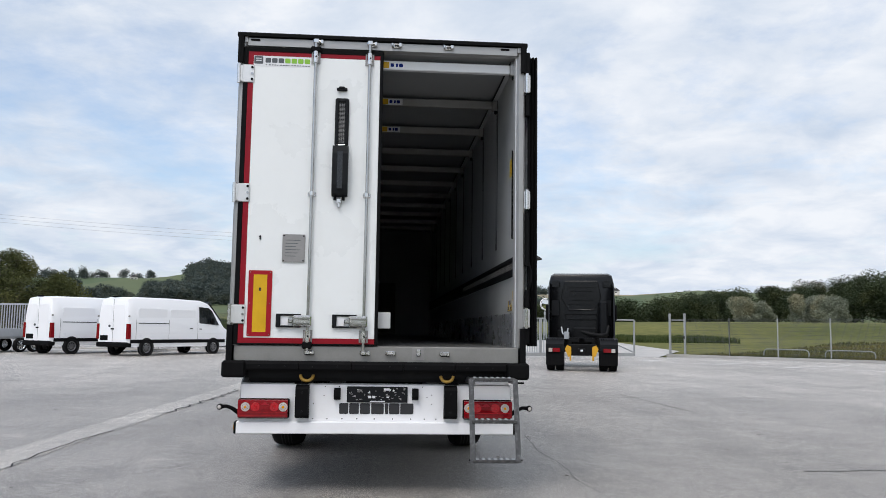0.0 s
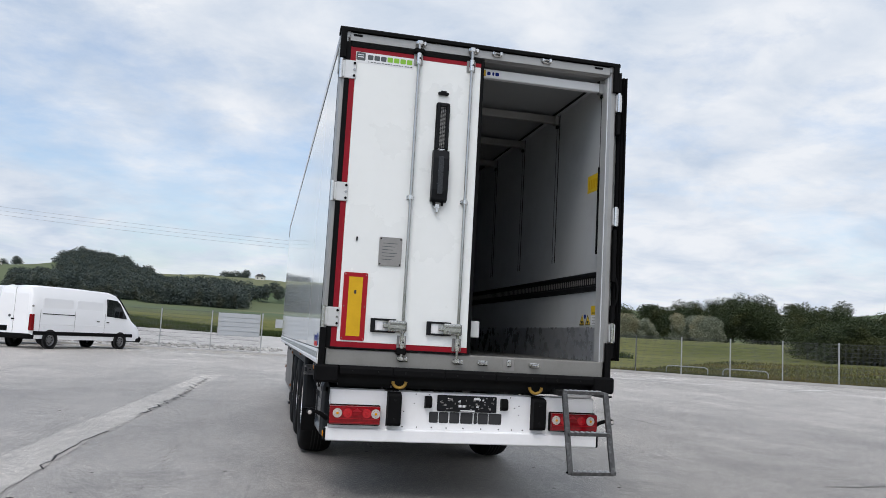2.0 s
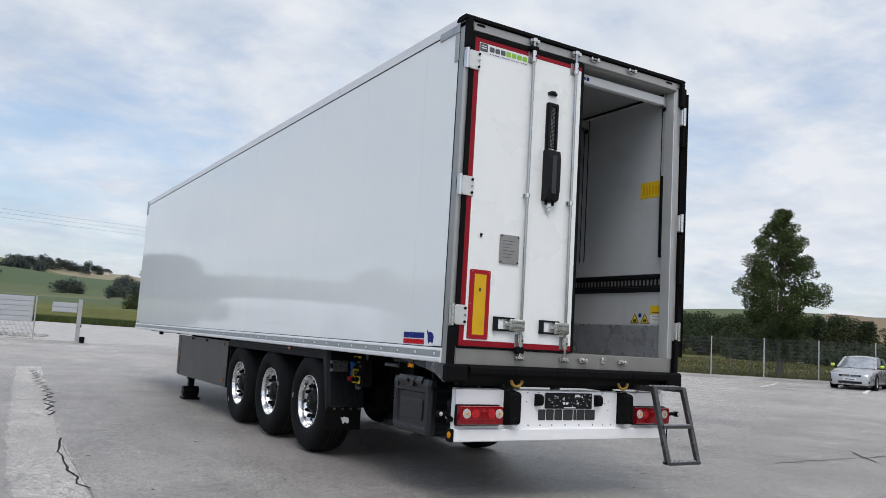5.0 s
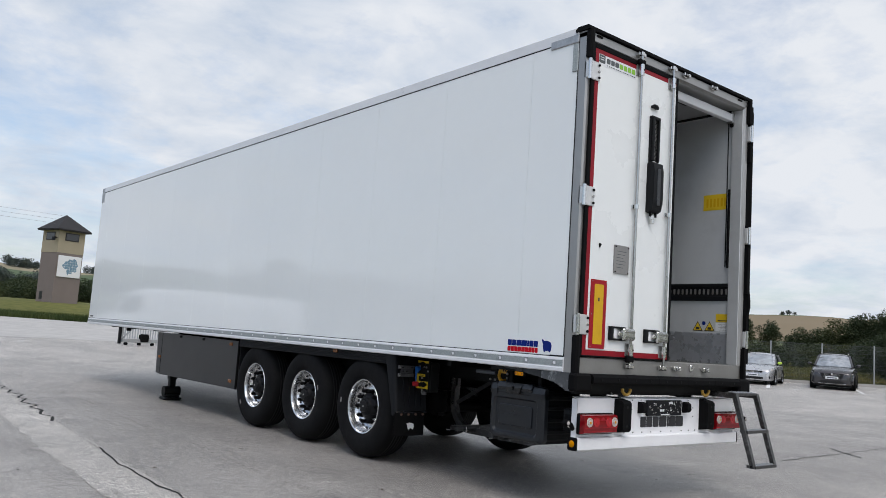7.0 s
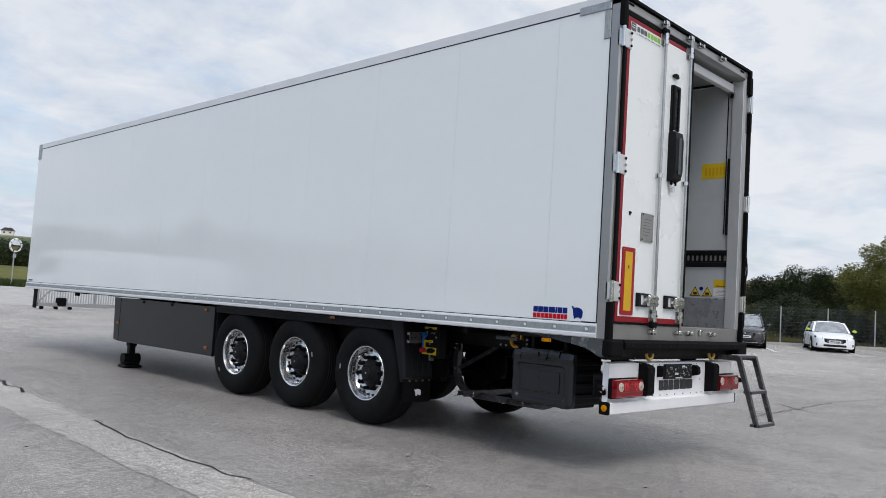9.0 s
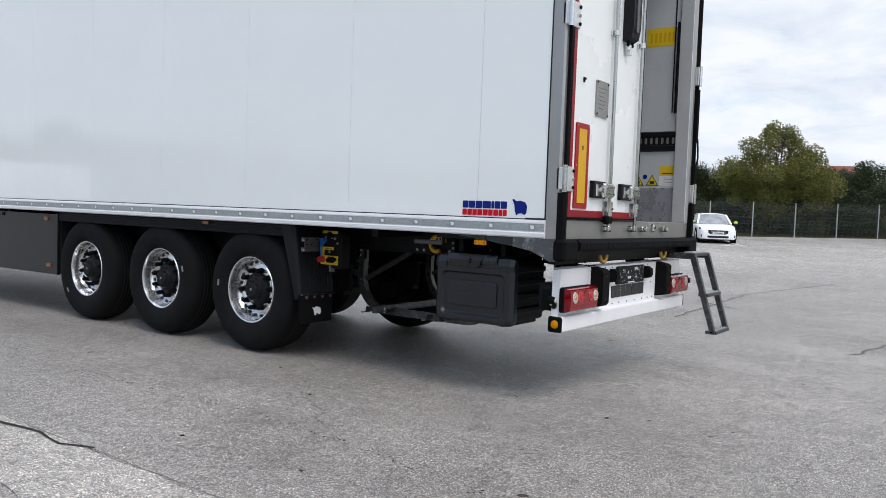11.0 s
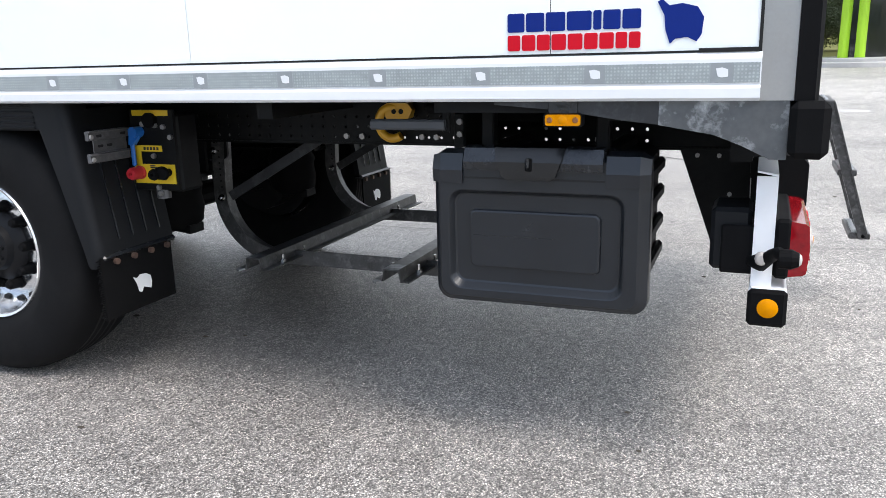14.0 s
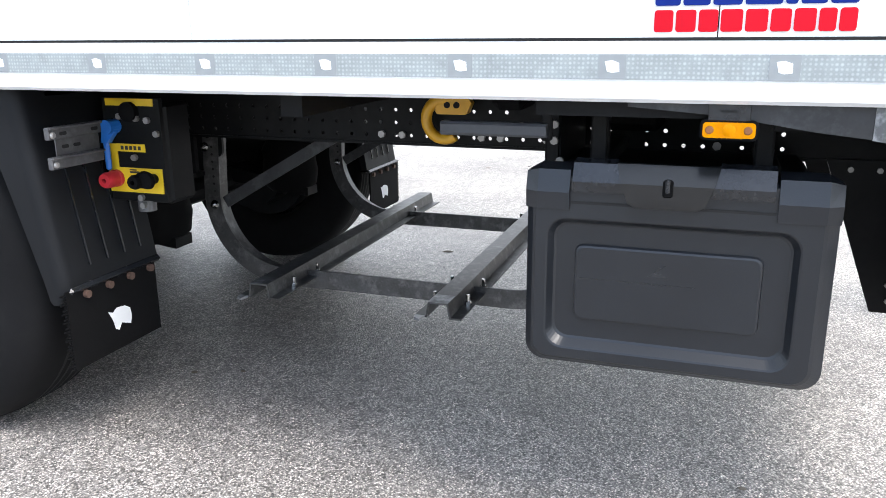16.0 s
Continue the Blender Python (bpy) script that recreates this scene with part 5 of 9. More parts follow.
for s in (1, -1):
    beam = tp("chassis_beam", beam_web(s * 0.655, s * 0.648).box(s * 0.58, s * 0.66, 0.16, 9.3, 0.945, 0.953).box(s * 0.58, s * 0.72, 0.16, 12.6, 1.13, 1.15), CHASSIS, "black perforated chassis beam")
    tp("main_beam", M().box(s * 0.50, s * 0.52, 2.45, 9.3, 0.78, 1.13).box(s * 0.44, s * 0.58, 2.45, 9.3, 0.77, 0.785), CHASSIS, "black main beam")
bolt = mesh_of("beam_bolt", M().cyl((-0.656, 0, 0), (-0.668, 0, 0), 0.012, 6), PLATE_GREY)
for y in (1.63, 1.56, 1.30, 1.24, 1.10, 1.055, 0.62, 0.50, 0.16, 0.10):
    part("beam_bolt", bolt, None, trailer).location = (0, y, 0.978)
for i in range(11):
    y = 0.45 + i * 1.15
    tp("cross_member", M().box(-1.22, 1.22, y, y + 0.06, 1.09 if y < 9.2 else 1.13, 1.16), CHASSIS, "black cross member")
tp("underfloor", M().box(-1.24, 1.24, 0.12, Y1, 1.15, 1.20), CHASSIS, "dark underside of the floor")
tp("side_sill", M().box(-1.262, -1.20, 0.25, 1.0, 1.115, 1.152), CHASSIS, "dark edge rail under the wall")
for y in HUBS:
    tp("axle", M().cyl((-0.95, y, HZ), (0.95, y, HZ), 0.07, 14), CHASSIS, "black axle tube")
    for s in (1, -1):
        tp("air_spring", M().lathe([(0.10, 0.0), (0.13, 0.03), (0.14, 0.10), (0.13, 0.16), (0.14, 0.2), (0.11, 0.26)], (s * 0.52, y - 0.38, 0.52), "z", 16), RUBBER, "black air spring", None, True)
        tp("trailing_arm", M().prism([(y - 0.5, 0.50), (y - 0.5, 0.54), (y, 0.64), (y + 0.5, 0.80), (y + 0.5, 0.72), (y, 0.56)], "x", s * 0.47, s * 0.57), CHASSIS)
        tp("brake_drum", M().lathe([(0.0, 0.0), (0.2, 0.0), (0.2, 0.16), (0.0, 0.16)], (s * 0.80 - 0.08, y, HZ), "x", 18), CHASSIS)

# wheel, built once
side = [(0.288, 0.135), (0.302, 0.163), (0.352, 0.186), (0.425, 0.193), (0.478, 0.185), (0.512, 0.166), (0.532, 0.138), (0.543, 0.10), (0.547, 0.055)]
tyre_prof = [(r, -a) for r, a in side] + [(r, a) for r, a in side[::-1]]
rim_prof = [(r * 0.97, a) for r, a in ((0.302, -0.150), (0.308, -0.158), (0.302, -0.166), (0.292, -0.162), (0.285, -0.142), (0.279, -0.115), (0.277, -0.10), (0.270, -0.088), (0.262, -0.072), (0.250, -0.060), (0.222, -0.064), (0.205, -0.070), (0.150, -0.070), (0.150, 0.0), (0.29, 0.03), (0.30, 0.14))]
ME_TYRE = mesh_of("tyre", M().lathe(tyre_prof, (0, 0, 0), "x", 64, True), TYRE, True)
ME_RIM = mesh_of("rim", M().lathe(rim_prof, (0, 0, 0), "x", 56), RIM, True)
ME_HUB = mesh_of("hub", M().lathe([(0.0, -0.158), (0.058, -0.155), (0.064, -0.146), (0.094, -0.138), (0.104, -0.112), (0.136, -0.098), (0.150, -0.085), (0.150, -0.05)], (0, 0, 0), "x", 28), HUB, True)
ME_DRUM = mesh_of("brake_drum", M().lathe([(0.0, 0.04), (0.262, 0.04), (0.268, 0.08), (0.268, 0.20), (0.0, 0.20)], (0, 0, 0), "x", 32), CHASSIS, True)
ME_CAP = mesh_of("hub_emblem", M().lathe([(0.0, -0.1605), (0.010, -0.1600), (0.012, -0.156)], (0, 0, 0), "x", 14), PLATE_GREY, True)
ME_NUT = mesh_of("wheel_nut", M().cyl((-0.066, 0, 0), (-0.076, 0, 0), 0.027, 12, 0.027).cyl((-0.074, 0, 0), (-0.128, 0, 0), 0.022, 10, 0.020).cyl((-0.128, 0, 0), (-0.138, 0, 0), 0.019, 10, 0.013), RUBBER, True)
ME_HOLE = mesh_of("rim_hole", M().prism(rounded(-0.017, 0.017, -0.011, 0.011, 0.010, 3), "x", 0.01, -0.004), LINE)
ME_BOLT = mesh_of("hub_bolt", M().cyl((-0.152, 0, 0), (-0.136, 0, 0), 0.010, 6), CHASSIS)
ME_GROOVE = mesh_of("tread_groove", M().lathe([(0.5465, -0.006), (0.5475, -0.006), (0.5475, 0.006), (0.5465, 0.006)], (0, 0, 0), "x", 64), LINE)
ME_LETTER = mesh_of("sidewall_mark", M().prism(rounded(-0.011, 0.011, -0.028, 0.028, 0.006, 2), "x", 0.0, -0.003), PLATE_GREY)


def wheel(x, y, side):
    w = new("wheel")
    w.parent = trailer
    w.matrix_basis = pose(x, y, HZ, 0, 0, 0 if side < 0 else 180)
    part("tyre", ME_TYRE, None, w)
    part("rim", ME_RIM, None, w, "polished aluminium rim")
    part("hub", ME_HUB, None, w, "black hub")
    part("hub_emblem", ME_CAP, None, w)
    part("brake_drum", ME_DRUM, None, w)
    for k in (-0.055, -0.02, 0.02, 0.055):
        part("tread_groove", ME_GROOVE, None, w).location = (k, 0, 0)
    for i in range(10):
        a = 2 * math.pi * (i + 0.3 * y) / 10
        part("wheel_nut", ME_NUT, None, w).location = (0.0, 0.172 * math.cos(a), 0.172 * math.sin(a))
        part("hub_bolt", ME_BOLT, None, w).location = (0.0, 0.073 * math.cos(a), 0.073 * math.sin(a))
    for i in range(20):
        a = 2 * math.pi * (i + 0.5) / 20
        o = part("rim_hole", ME_HOLE, None, w)
        o.matrix_basis = Matrix.Translation((-0.0645, 0.2405 * math.cos(a), 0.2405 * math.sin(a))) @ pose(0, 0, 0, math.degrees(a) + 90)
    for i in range(1):
        a = y * 2.1 + i * 0.35
        o = part("sidewall_mark", ME_LETTER, None, w, "pale tyre sticker rest")
        o.matrix_basis = Matrix.Translation((-0.1915, 0.40 * math.cos(a), 0.40 * math.sin(a))) @ pose(0, 0, 0, math.degrees(a))
    tagged(w, "truck wheel with black tyre and polished aluminium rim")


for y in HUBS:
    wheel(-1.075, y, -1)
    wheel(1.075, y, 1)

# mudguards: ribbed top rail, end post, rear apron and flap
for s in (-1, 1):
    guard = tp("mudguard", M().box(s * 0.86, s * 1.255, 2.50, 6.14, 1.09, 1.115), PLASTIC, "black plastic mudguard")
    part("guard_rail", M().box(s * 1.245, s * 1.268, 2.60, 6.16, 1.045, 1.148, 0.006), PLASTIC, guard)
    for k in range(5):
        part("guard_rib", M().box(s * 1.266, s * 1.274, 2.62, 6.15, 1.052 + k * 0.019, 1.062 + k * 0.019, 0.003), PLASTIC, guard)
    rows = []
    for z, yr, yf in ((1.15, 2.472, 2.625), (0.85, 2.424, 2.53), (0.60, 2.386, 2.455), (0.56, 2.380, 2.445), (0.535, 2.388, 2.44), (0.522, 2.402, 2.43)):
        r = min(0.042, (yf - yr) * 0.6)
        rows.append([(s * 1.277, yf, z)] + [(s * (1.277 - r + r * math.cos(radians(18 * k))), yr + r - r * math.sin(radians(18 * k)), z) for k in range(6)] + [(s * 1.16, yr + 0.004, z), (s * 1.16, yf, z)])
    part("end_post", loft(rows), PLASTIC, guard, "slanted black end post with a rounded corner", True)
    part("end_apron", M().prism([(2.50, 1.12), (2.47, 1.12), (2.385, 0.56), (2.42, 0.56)], "x", s * 1.24, s * 0.86), PLASTIC, guard, "black ribbed apron")
    for k in range(4):
        x = s * (1.16 - k * 0.075)
        part("apron_rib", M().prism([(2.458, 1.02), (2.450, 1.02), (2.384, 0.62), (2.39, 0.62)], "x", x - 0.003, x + 0.003), PLASTIC_GLOSS, guard)
    part("apron_lip", M().box(s * 1.262, s * 0.855, 2.370, 2.43, 0.55, 0.572, 0.010), PLASTIC_GLOSS, guard)
    flap = part("mud_flap", M().box(s * 1.275, s * 0.885, 2.38, 2.388, 0.318, 0.565), RUBBER, guard, "black rubber mud flap with a pale print")
    for k in range(4):
        x = s * (1.20 - k * 0.095)
        part("flap_bolt", M().cyl((x, 2.366, 0.54), (x, 2.38, 0.54), 0.012, 10), RUSTY, flap, "rusty bolt")
    part("flap_print", M().prism([(s * 1.07 + u, v) for u, v in ((-0.050, 0.452), (-0.030, 0.444), (-0.012, 0.455), (0.024, 0.450), (0.046, 0.436), (0.050, 0.408), (0.042, 0.384), (0.022, 0.392), (0.002, 0.400), (-0.012, 0.380), (-0.026, 0.388), (-0.034, 0.420))], "y", 2.3785, 2.381), WHITE_PRINT, flap, "pale printed shape")
    for k in range(26):
        z = 0.325 + k * 0.0092
        part("flap_bristle", M().box(s * 1.275, s * (1.283 + 0.006 * ((k * 5) % 3)), 2.381, 2.387, z, z + 0.004), RUBBER, flap)
    tp("front_apron", M().box(s * 1.24, s * 0.86, 6.15, 6.17, 0.60, 1.12), PLASTIC)
    tp("mid_apron", M().box(s * 0.85, s * 0.87, 2.5, 6.1, 0.85, 1.1), PLASTIC)

# side skirt, landing legs, marker lamps
skirt = tp("side_skirt", M().prism([(6.20, 1.115), (9.10, 1.125), (9.10, 0.43), (6.20, 0.445)], "x", -1.265, -1.245), SKIRT, "dark grey side skirt panel")
part("skirt_end", M().prism([(9.10, 1.125), (9.36, 1.125), (9.30, 0.45), (9.10, 0.43)], "x", -1.255, -1.235), SKIRT, skirt)
part("skirt_end", M().box(-1.262, -1.10, 6.19, 6.21, 0.45, 1.115), SKIRT, skirt)
part("skirt_edge", M().box(-1.268, -1.24, 6.18, 6.20, 0.44, 1.12, 0.004), RUBBER, skirt)
part("skirt_edge", M().box(-1.268, -1.243, 9.098, 9.106, 0.44, 1.12), RUBBER, skirt)
for y, z in ((6.42, 1.065), (6.36, 0.545), (9.16, 0.72)):
    part("side_marker", M().box(-1.285, -1.26, y - 0.035, y + 0.035, z - 0.022, z + 0.022, 0.005), DULL_AMBER, skirt, "small amber side marker")
for y in (7.4, 8.3):
    part("skirt_latch", M().box(-1.28, -1.262, y - 0.03, y + 0.03, 1.07, 1.11, 0.006), RUBBER, skirt)
tp("side_skirt", M().prism([(6.20, 1.115), (9.10, 1.125), (9.10, 0.43), (6.20, 0.445)], "x", 1.245, 1.265), SKIRT, "dark grey side skirt panel")
for s in (-1, 1):
    leg = tp("landing_leg", M().box(s * 1.10, s * 0.97, 9.02, 9.15, 0.35, 1.12, 0.01), CHASSIS, "black landing leg on its foot")
    part("leg_tube", M().box(s * 1.085, s * 0.985, 9.035, 9.135, 0.12, 0.36, 0.008), CHASSIS, leg)
    part("leg_foot", M().box(s * 1.19, s * 0.88, 8.95, 9.22, 0.006, 0.05, 0.02).box(s * 1.16, s * 0.91, 8.97, 9.20, 0.045, 0.10, 0.03).cyl((s * 1.17, 9.085, 0.15), (s * 0.90, 9.085, 0.15), 0.085, 16), CHASSIS, leg)
    part("leg_bracket", M().box(s * 1.02, s * 0.5, 9.05, 9.12, 0.95, 1.1), CHASSIS, leg)
tp("king_plate", M().box(-0.9, 0.9, 10.5, 13.2, 1.13, 1.15), CHASSIS, "dark coupling plate")
for y in (10.95,):
    tp("pipe_clip", M().box(-1.27, -1.2, y - 0.04, y + 0.04, 1.085, 1.15, 0.01), RUBBER)
mk = tp("side_marker", M().box(-1.292, -1.27, 3.575, 3.655, 1.108, 1.142, 0.006), DULL_AMBER, "amber side marker lamp")

# side marker lamp on its bracket
mk = tp("marker_lamp", M().prism(rounded(0.549, 0.649, 1.0825, 1.1135, 0.007), "x", -1.301, -1.268), AMBER, "amber side marker lamp on a bracket")
part("lamp_frame", M().prism(rounded(0.5435, 0.6545, 1.0775, 1.1185, 0.011), "x", -1.2985, -1.266), RUBBER, mk, "black lamp frame")
part("lamp_bracket", M().box(-1.300, -1.296, 0.560, 0.640, 1.116, 1.150, 0.0015), PLASTIC_GLOSS, mk, "smooth dark bracket")
part("bracket_slot", M().prism(rounded(0.585, 0.617, 1.133, 1.139, 0.003, 2), "x", -1.3006, -1.2995), LINE, mk)
for y in (0.563, 0.636):
    part("lamp_screw", M().lathe([(0.0, -0.002), (0.0065, -0.002), (0.0085, 0.0)], (-1.301, y, 1.098), "x", 12), DULL_AMBER, mk)
part("lamp_core", M().lathe([(0.0, -0.003), (0.008, -0.0025), (0.013, 0.0)], (-1.301, 0.599, 1.098), "x", 12), AMBER, mk, "", True)
for k in range(6):
    part("lens_ridge", M().box(-1.302, -1.3005, 0.5745 + 0.009 * k, 0.5755 + 0.009 * k, 1.081, 1.115), AMBER, mk)

# control board with levers
cb = tp("control_board", M().box(-1.0, -0.985, 2.205, 2.415, 0.79, 1.105), CHASSIS, "black valve board with yellow plates and levers")
part("board_case", M().box(-0.985, -0.86, 2.20, 2.42, 0.78, 1.09, 0.012), CHASSIS, cb)
part("yellow_plate", M().box(-1.003, -1.0, 2.225, 2.40, 1.082, 1.104), YELLOW, cb)
part("yellow_plate", M().box(-1.003, -1.0, 2.215, 2.415, 0.815, 0.892).box(-1.0031, -1.0, 2.375, 2.415, 0.89, 0.965).box(-1.0031, -1.0, 2.27, 2.376, 0.942, 0.966), YELLOW, cb, "yellow instruction plates")
for k in range(5):
    part("plate_text", M().box(-1.0042, -1.003, 2.285 + k * 0.016, 2.295 + k * 0.016, 0.948, 0.960), PRINT_BLACK, cb)
part("plate_text", M().box(-1.0042, -1.003, 2.30, 2.335, 0.876, 0.882).box(-1.0042, -1.003, 2.31, 2.335, 0.884, 0.888), PRINT_BLACK, cb)
part("blue_lever", M().box(-1.032, -1.016, 2.384, 2.404, 0.885, 0.99, 0.006).cyl((-1.045, 2.372, 1.02), (-1.0, 2.372, 1.02), 0.022, 14).prism([(2.382, 0.97), (2.406, 0.97), (2.394, 1.03), (2.355, 1.035), (2.352, 1.005)], "x", -1.034, -1.014), BLUE, cb, "blue lever")
part("red_knob", M().lathe([(0.006, -0.056), (0.008, -0.064), (0.021, -0.063), (0.025, -0.052), (0.025, -0.018), (0.021, -0.016), (0.027, -0.014), (0.027, 0.0)], (-1.0, 2.385, 0.858), "x", 16), RED_KNOB, cb, "red push knob", True)
part("black_knob", M().lathe([(0.006, -0.056), (0.008, -0.064), (0.019, -0.063), (0.023, -0.052), (0.019, -0.028), (0.024, -0.026), (0.027, -0.004), (0.027, 0.0)], (-1.0, 2.28, 0.858), "x", 16), RUBBER, cb, "black push knob", True)
part("black_knob", M().lathe([(0.0, -0.05), (0.024, -0.048), (0.027, -0.035), (0.015, -0.015), (0.015, 0.0)], (-1.0, 2.245, 0.862), "x", 16), RUBBER, cb, "", True)
for y, z in ((2.30, 0.80), (2.295, 0.775), (2.31, 0.925), (2.25, 1.04), (2.29, 1.045), (2.22, 1.0), (2.35, 1.05)):
    part("board_bolt", M().cyl((-1.012, y, z), (-1.0, y, z), 0.010, 8), PLATE_GREY, cb)
part("valve_neck", M().cyl((-0.97, 2.31, 0.752), (-0.97, 2.31, 0.79), 0.028, 14), RAIL_GALV, cb)
part("black_valve", M().cyl((-1.02, 2.31, 1.065), (-0.99, 2.31, 1.065), 0.03, 12), RUBBER, cb)
rl = tp("mounting_rail", M().box(-1.255, -1.09, 2.360, 2.364, 0.960, 1.016), RAIL_GALV, "galvanised channel rail with slots")
for z0, z1 in ((1.012, 1.047), (0.930, 0.964)):
    part("rail_flange", M().box(-1.292, -1.09, 2.345, 2.362, z0, z1, 0.003), RAIL_GALV, rl)
    part("flange_lip", M().box(-1.292, -1.09, 2.338, 2.347, z1 - 0.007, z1, 0.002), RAIL_GALV, rl)
    part("rail_bolt", M().lathe([(0.0, -0.007), (0.007, -0.006), (0.010, 0.0)], (-1.277, 2.345, (z0 + z1) / 2 - 0.004), "y", 12), PLATE_GREY, rl)
for x, z, y in ((-1.222, 0.988, 2.360), (-1.178, 0.988, 2.360), (-1.24, 1.027, 2.345), (-1.12, 1.027, 2.345)):
    part("rail_slot", M().prism(rounded(x - 0.013, x + 0.013, z - 0.005, z + 0.005, 0.004, 2), "y", y - 0.0012, y + 0.0005), LINE, rl)

# yellow hook and rod
hx, hy, hz = -0.70, 1.405, 1.035
hook_way = [(hx + 0.01, hy - 0.045, hz + 0.055), (hx, hy - 0.012, hz + 0.060)] + [(hx - 0.004, hy + 0.058 * math.cos(a), hz + 0.060 * math.sin(a)) for a in np.linspace(1.5, -2.2, 15)]
hk = tp("ferry_hook", M().tube(hook_way, 0.017, 12), YELLOW_HOOK, "yellow lashing hook", None, True)
part("hook_plate", M().prism(rounded(hy - 0.075, hy + 0.025, hz + 0.016, hz + 0.075, 0.010), "x", hx - 0.014, hx + 0.03), YELLOW_HOOK, hk)
part("hook_plate", M().prism([(hy - 0.075, hz + 0.070), (hy - 0.088, hz + 0.05), (hy - 0.075, hz + 0.022)], "x", hx - 0.014, hx + 0.02), YELLOW_HOOK, hk)
for k in (-0.012, -0.042):
    part("hook_hole", M().cyl((hx - 0.0155, hy + k, hz + 0.044), (hx - 0.013, hy + k, hz + 0.044), 0.010, 12), CHASSIS, hk)
tp("support_rod", M().prism([(-1.222, 1.064), (-1.222, 1.084), (-1.216, 1.090), (-1.186, 1.090), (-1.180, 1.084), (-1.180, 1.064), (-1.186, 1.058), (-1.216, 1.058)], "y", 0.985, 1.237), GREY_BAR, "dark grey square rod")
part("rod_tab", M().box(-1.205, -1.19, 0.975, 1.0, 1.05, 1.13, 0.004), CHASSIS, trailer)
tp("rod_holder", M().box(-1.04, -0.64, 0.985, 1.025, 0.96, 1.10, 0.006), CHASSIS)
for y, z in ((1.0, 1.07), (1.0, 1.03), (0.985, 0.98)):
    tp("holder_bolt", M().cyl((-1.052, y, z), (-1.04, y, z), 0.010, 8), PLATE_GREY)
tp("chassis_block", M().box(-0.9, -0.66, 0.75, 0.95, 1.04, 1.12, 0.02), RUBBER)
tp("chassis_block", M().box(-0.85, -0.66, 1.12, 1.22, 1.08, 1.13, 0.02), RUBBER)

# pallet cage
cage = tp("pallet_cage", M().box(-0.5, 0.5, 1.0, 1.01, 0.93, 0.95), CHASSIS, "galvanised pallet cage, empty")
for x in (-0.42, 0.62):
    bend = [(x, 2.13 + 0.295 * math.sin(a), 0.693 - 0.295 * math.cos(a)) for a in np.linspace(math.pi / 2, 0, 13)]
    path = [(x, 2.412, 0.96), (x, 2.42, 0.80)] + bend + [(x, 1.25 - 0.295 * math.sin(a), 0.693 - 0.295 * math.cos(a)) for a in np.linspace(0, math.pi / 2, 11)] + [(x, 0.95, 0.96)]
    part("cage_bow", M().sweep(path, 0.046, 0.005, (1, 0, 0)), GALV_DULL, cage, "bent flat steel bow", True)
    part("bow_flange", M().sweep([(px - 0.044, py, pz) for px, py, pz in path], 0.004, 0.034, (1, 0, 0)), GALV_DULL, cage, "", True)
    for k in range(6):
        y = 1.50 + k * 0.085
        part("bow_slot", M().prism(rounded(x - 0.007, x + 0.007, y, y + 0.045, 0.006, 2), "z", 0.4032, 0.4055), LINE, cage)
    for k in range(7):
        part("bow_hole", M().cyl((x - 0.0495, 2.412 - 0.004 * (k == 6), 0.88 - k * 0.028), (x - 0.0475, 2.412, 0.88 - k * 0.028), 0.005, 8), LINE, cage)
    part("bow_strut", M().sweep([(x, 2.40, 0.66), (x + 0.08, 1.94, 0.93)], 0.004, 0.022, (1, 0, 0)), DARK_GALV, cage)
    for y, z in ((2.425, 0.93), (2.44, 0.88), (2.415, 0.66)):
        bolt_ob = part("bow_bolt", M().cyl((x - 0.062, y, z), (x - 0.047, y, z), 0.012, 6).cyl((x - 0.072, y, z), (x - 0.060, y, z), 0.006, 8), ROD, cage, "bright bolt")
        part("bolt_washer", M().cyl((x - 0.0505, y, z), (x - 0.048, y, z), 0.017, 12), ROD, bolt_ob)
    part("bow_plate", M().prism(rounded(2.365, 2.495, 0.84, 1.11, 0.03, 4), "x", x - 0.047, x - 0.035), CHASSIS, cage)
for y in (2.075, 1.42):
    hat = [(y - 0.078, 0.406), (y - 0.078, 0.411), (y - 0.042, 0.411), (y - 0.034, 0.458), (y + 0.034, 0.458), (y + 0.042, 0.411), (y + 0.078, 0.411), (y + 0.078, 0.406), (y + 0.037, 0.406), (y + 0.029, 0.453), (y - 0.029, 0.453), (y - 0.037, 0.406)]
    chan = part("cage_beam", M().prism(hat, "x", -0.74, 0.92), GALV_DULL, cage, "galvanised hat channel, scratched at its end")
    part("beam_end_wear", M().prism([(y - 0.0335, 0.4585), (y + 0.0335, 0.4585), (y + 0.0335, 0.4592), (y - 0.0335, 0.4592)], "x", -0.739, -0.66), WORN_GALV, chan, "bright scuffs")
    part("beam_tip", M().prism([(-0.775, y + 0.052), (-0.74, y + 0.045), (-0.74, y + 0.077), (-0.765, y + 0.072)], "z", 0.404, 0.412), GALV, chan, "bent bright flange tip")
    for x in (-0.42, -0.60, 0.62):
        for k in (-0.058, 0.058):
            stud = part("beam_bolt", M().cyl((x, y + k, 0.395), (x, y + k, 0.447), 0.0065, 8), ROD, chan)
            part("stud_nut", M().cyl((x, y + k, 0.411), (x, y + k, 0.424), 0.012, 6), ROD, stud)

# tool box
bx = tp("tool_box", M().box(-1.195, -0.70, 0.40, 1.0, 0.535, 0.97, 0.02), PLASTIC, "black plastic tool box with a moulded lid")
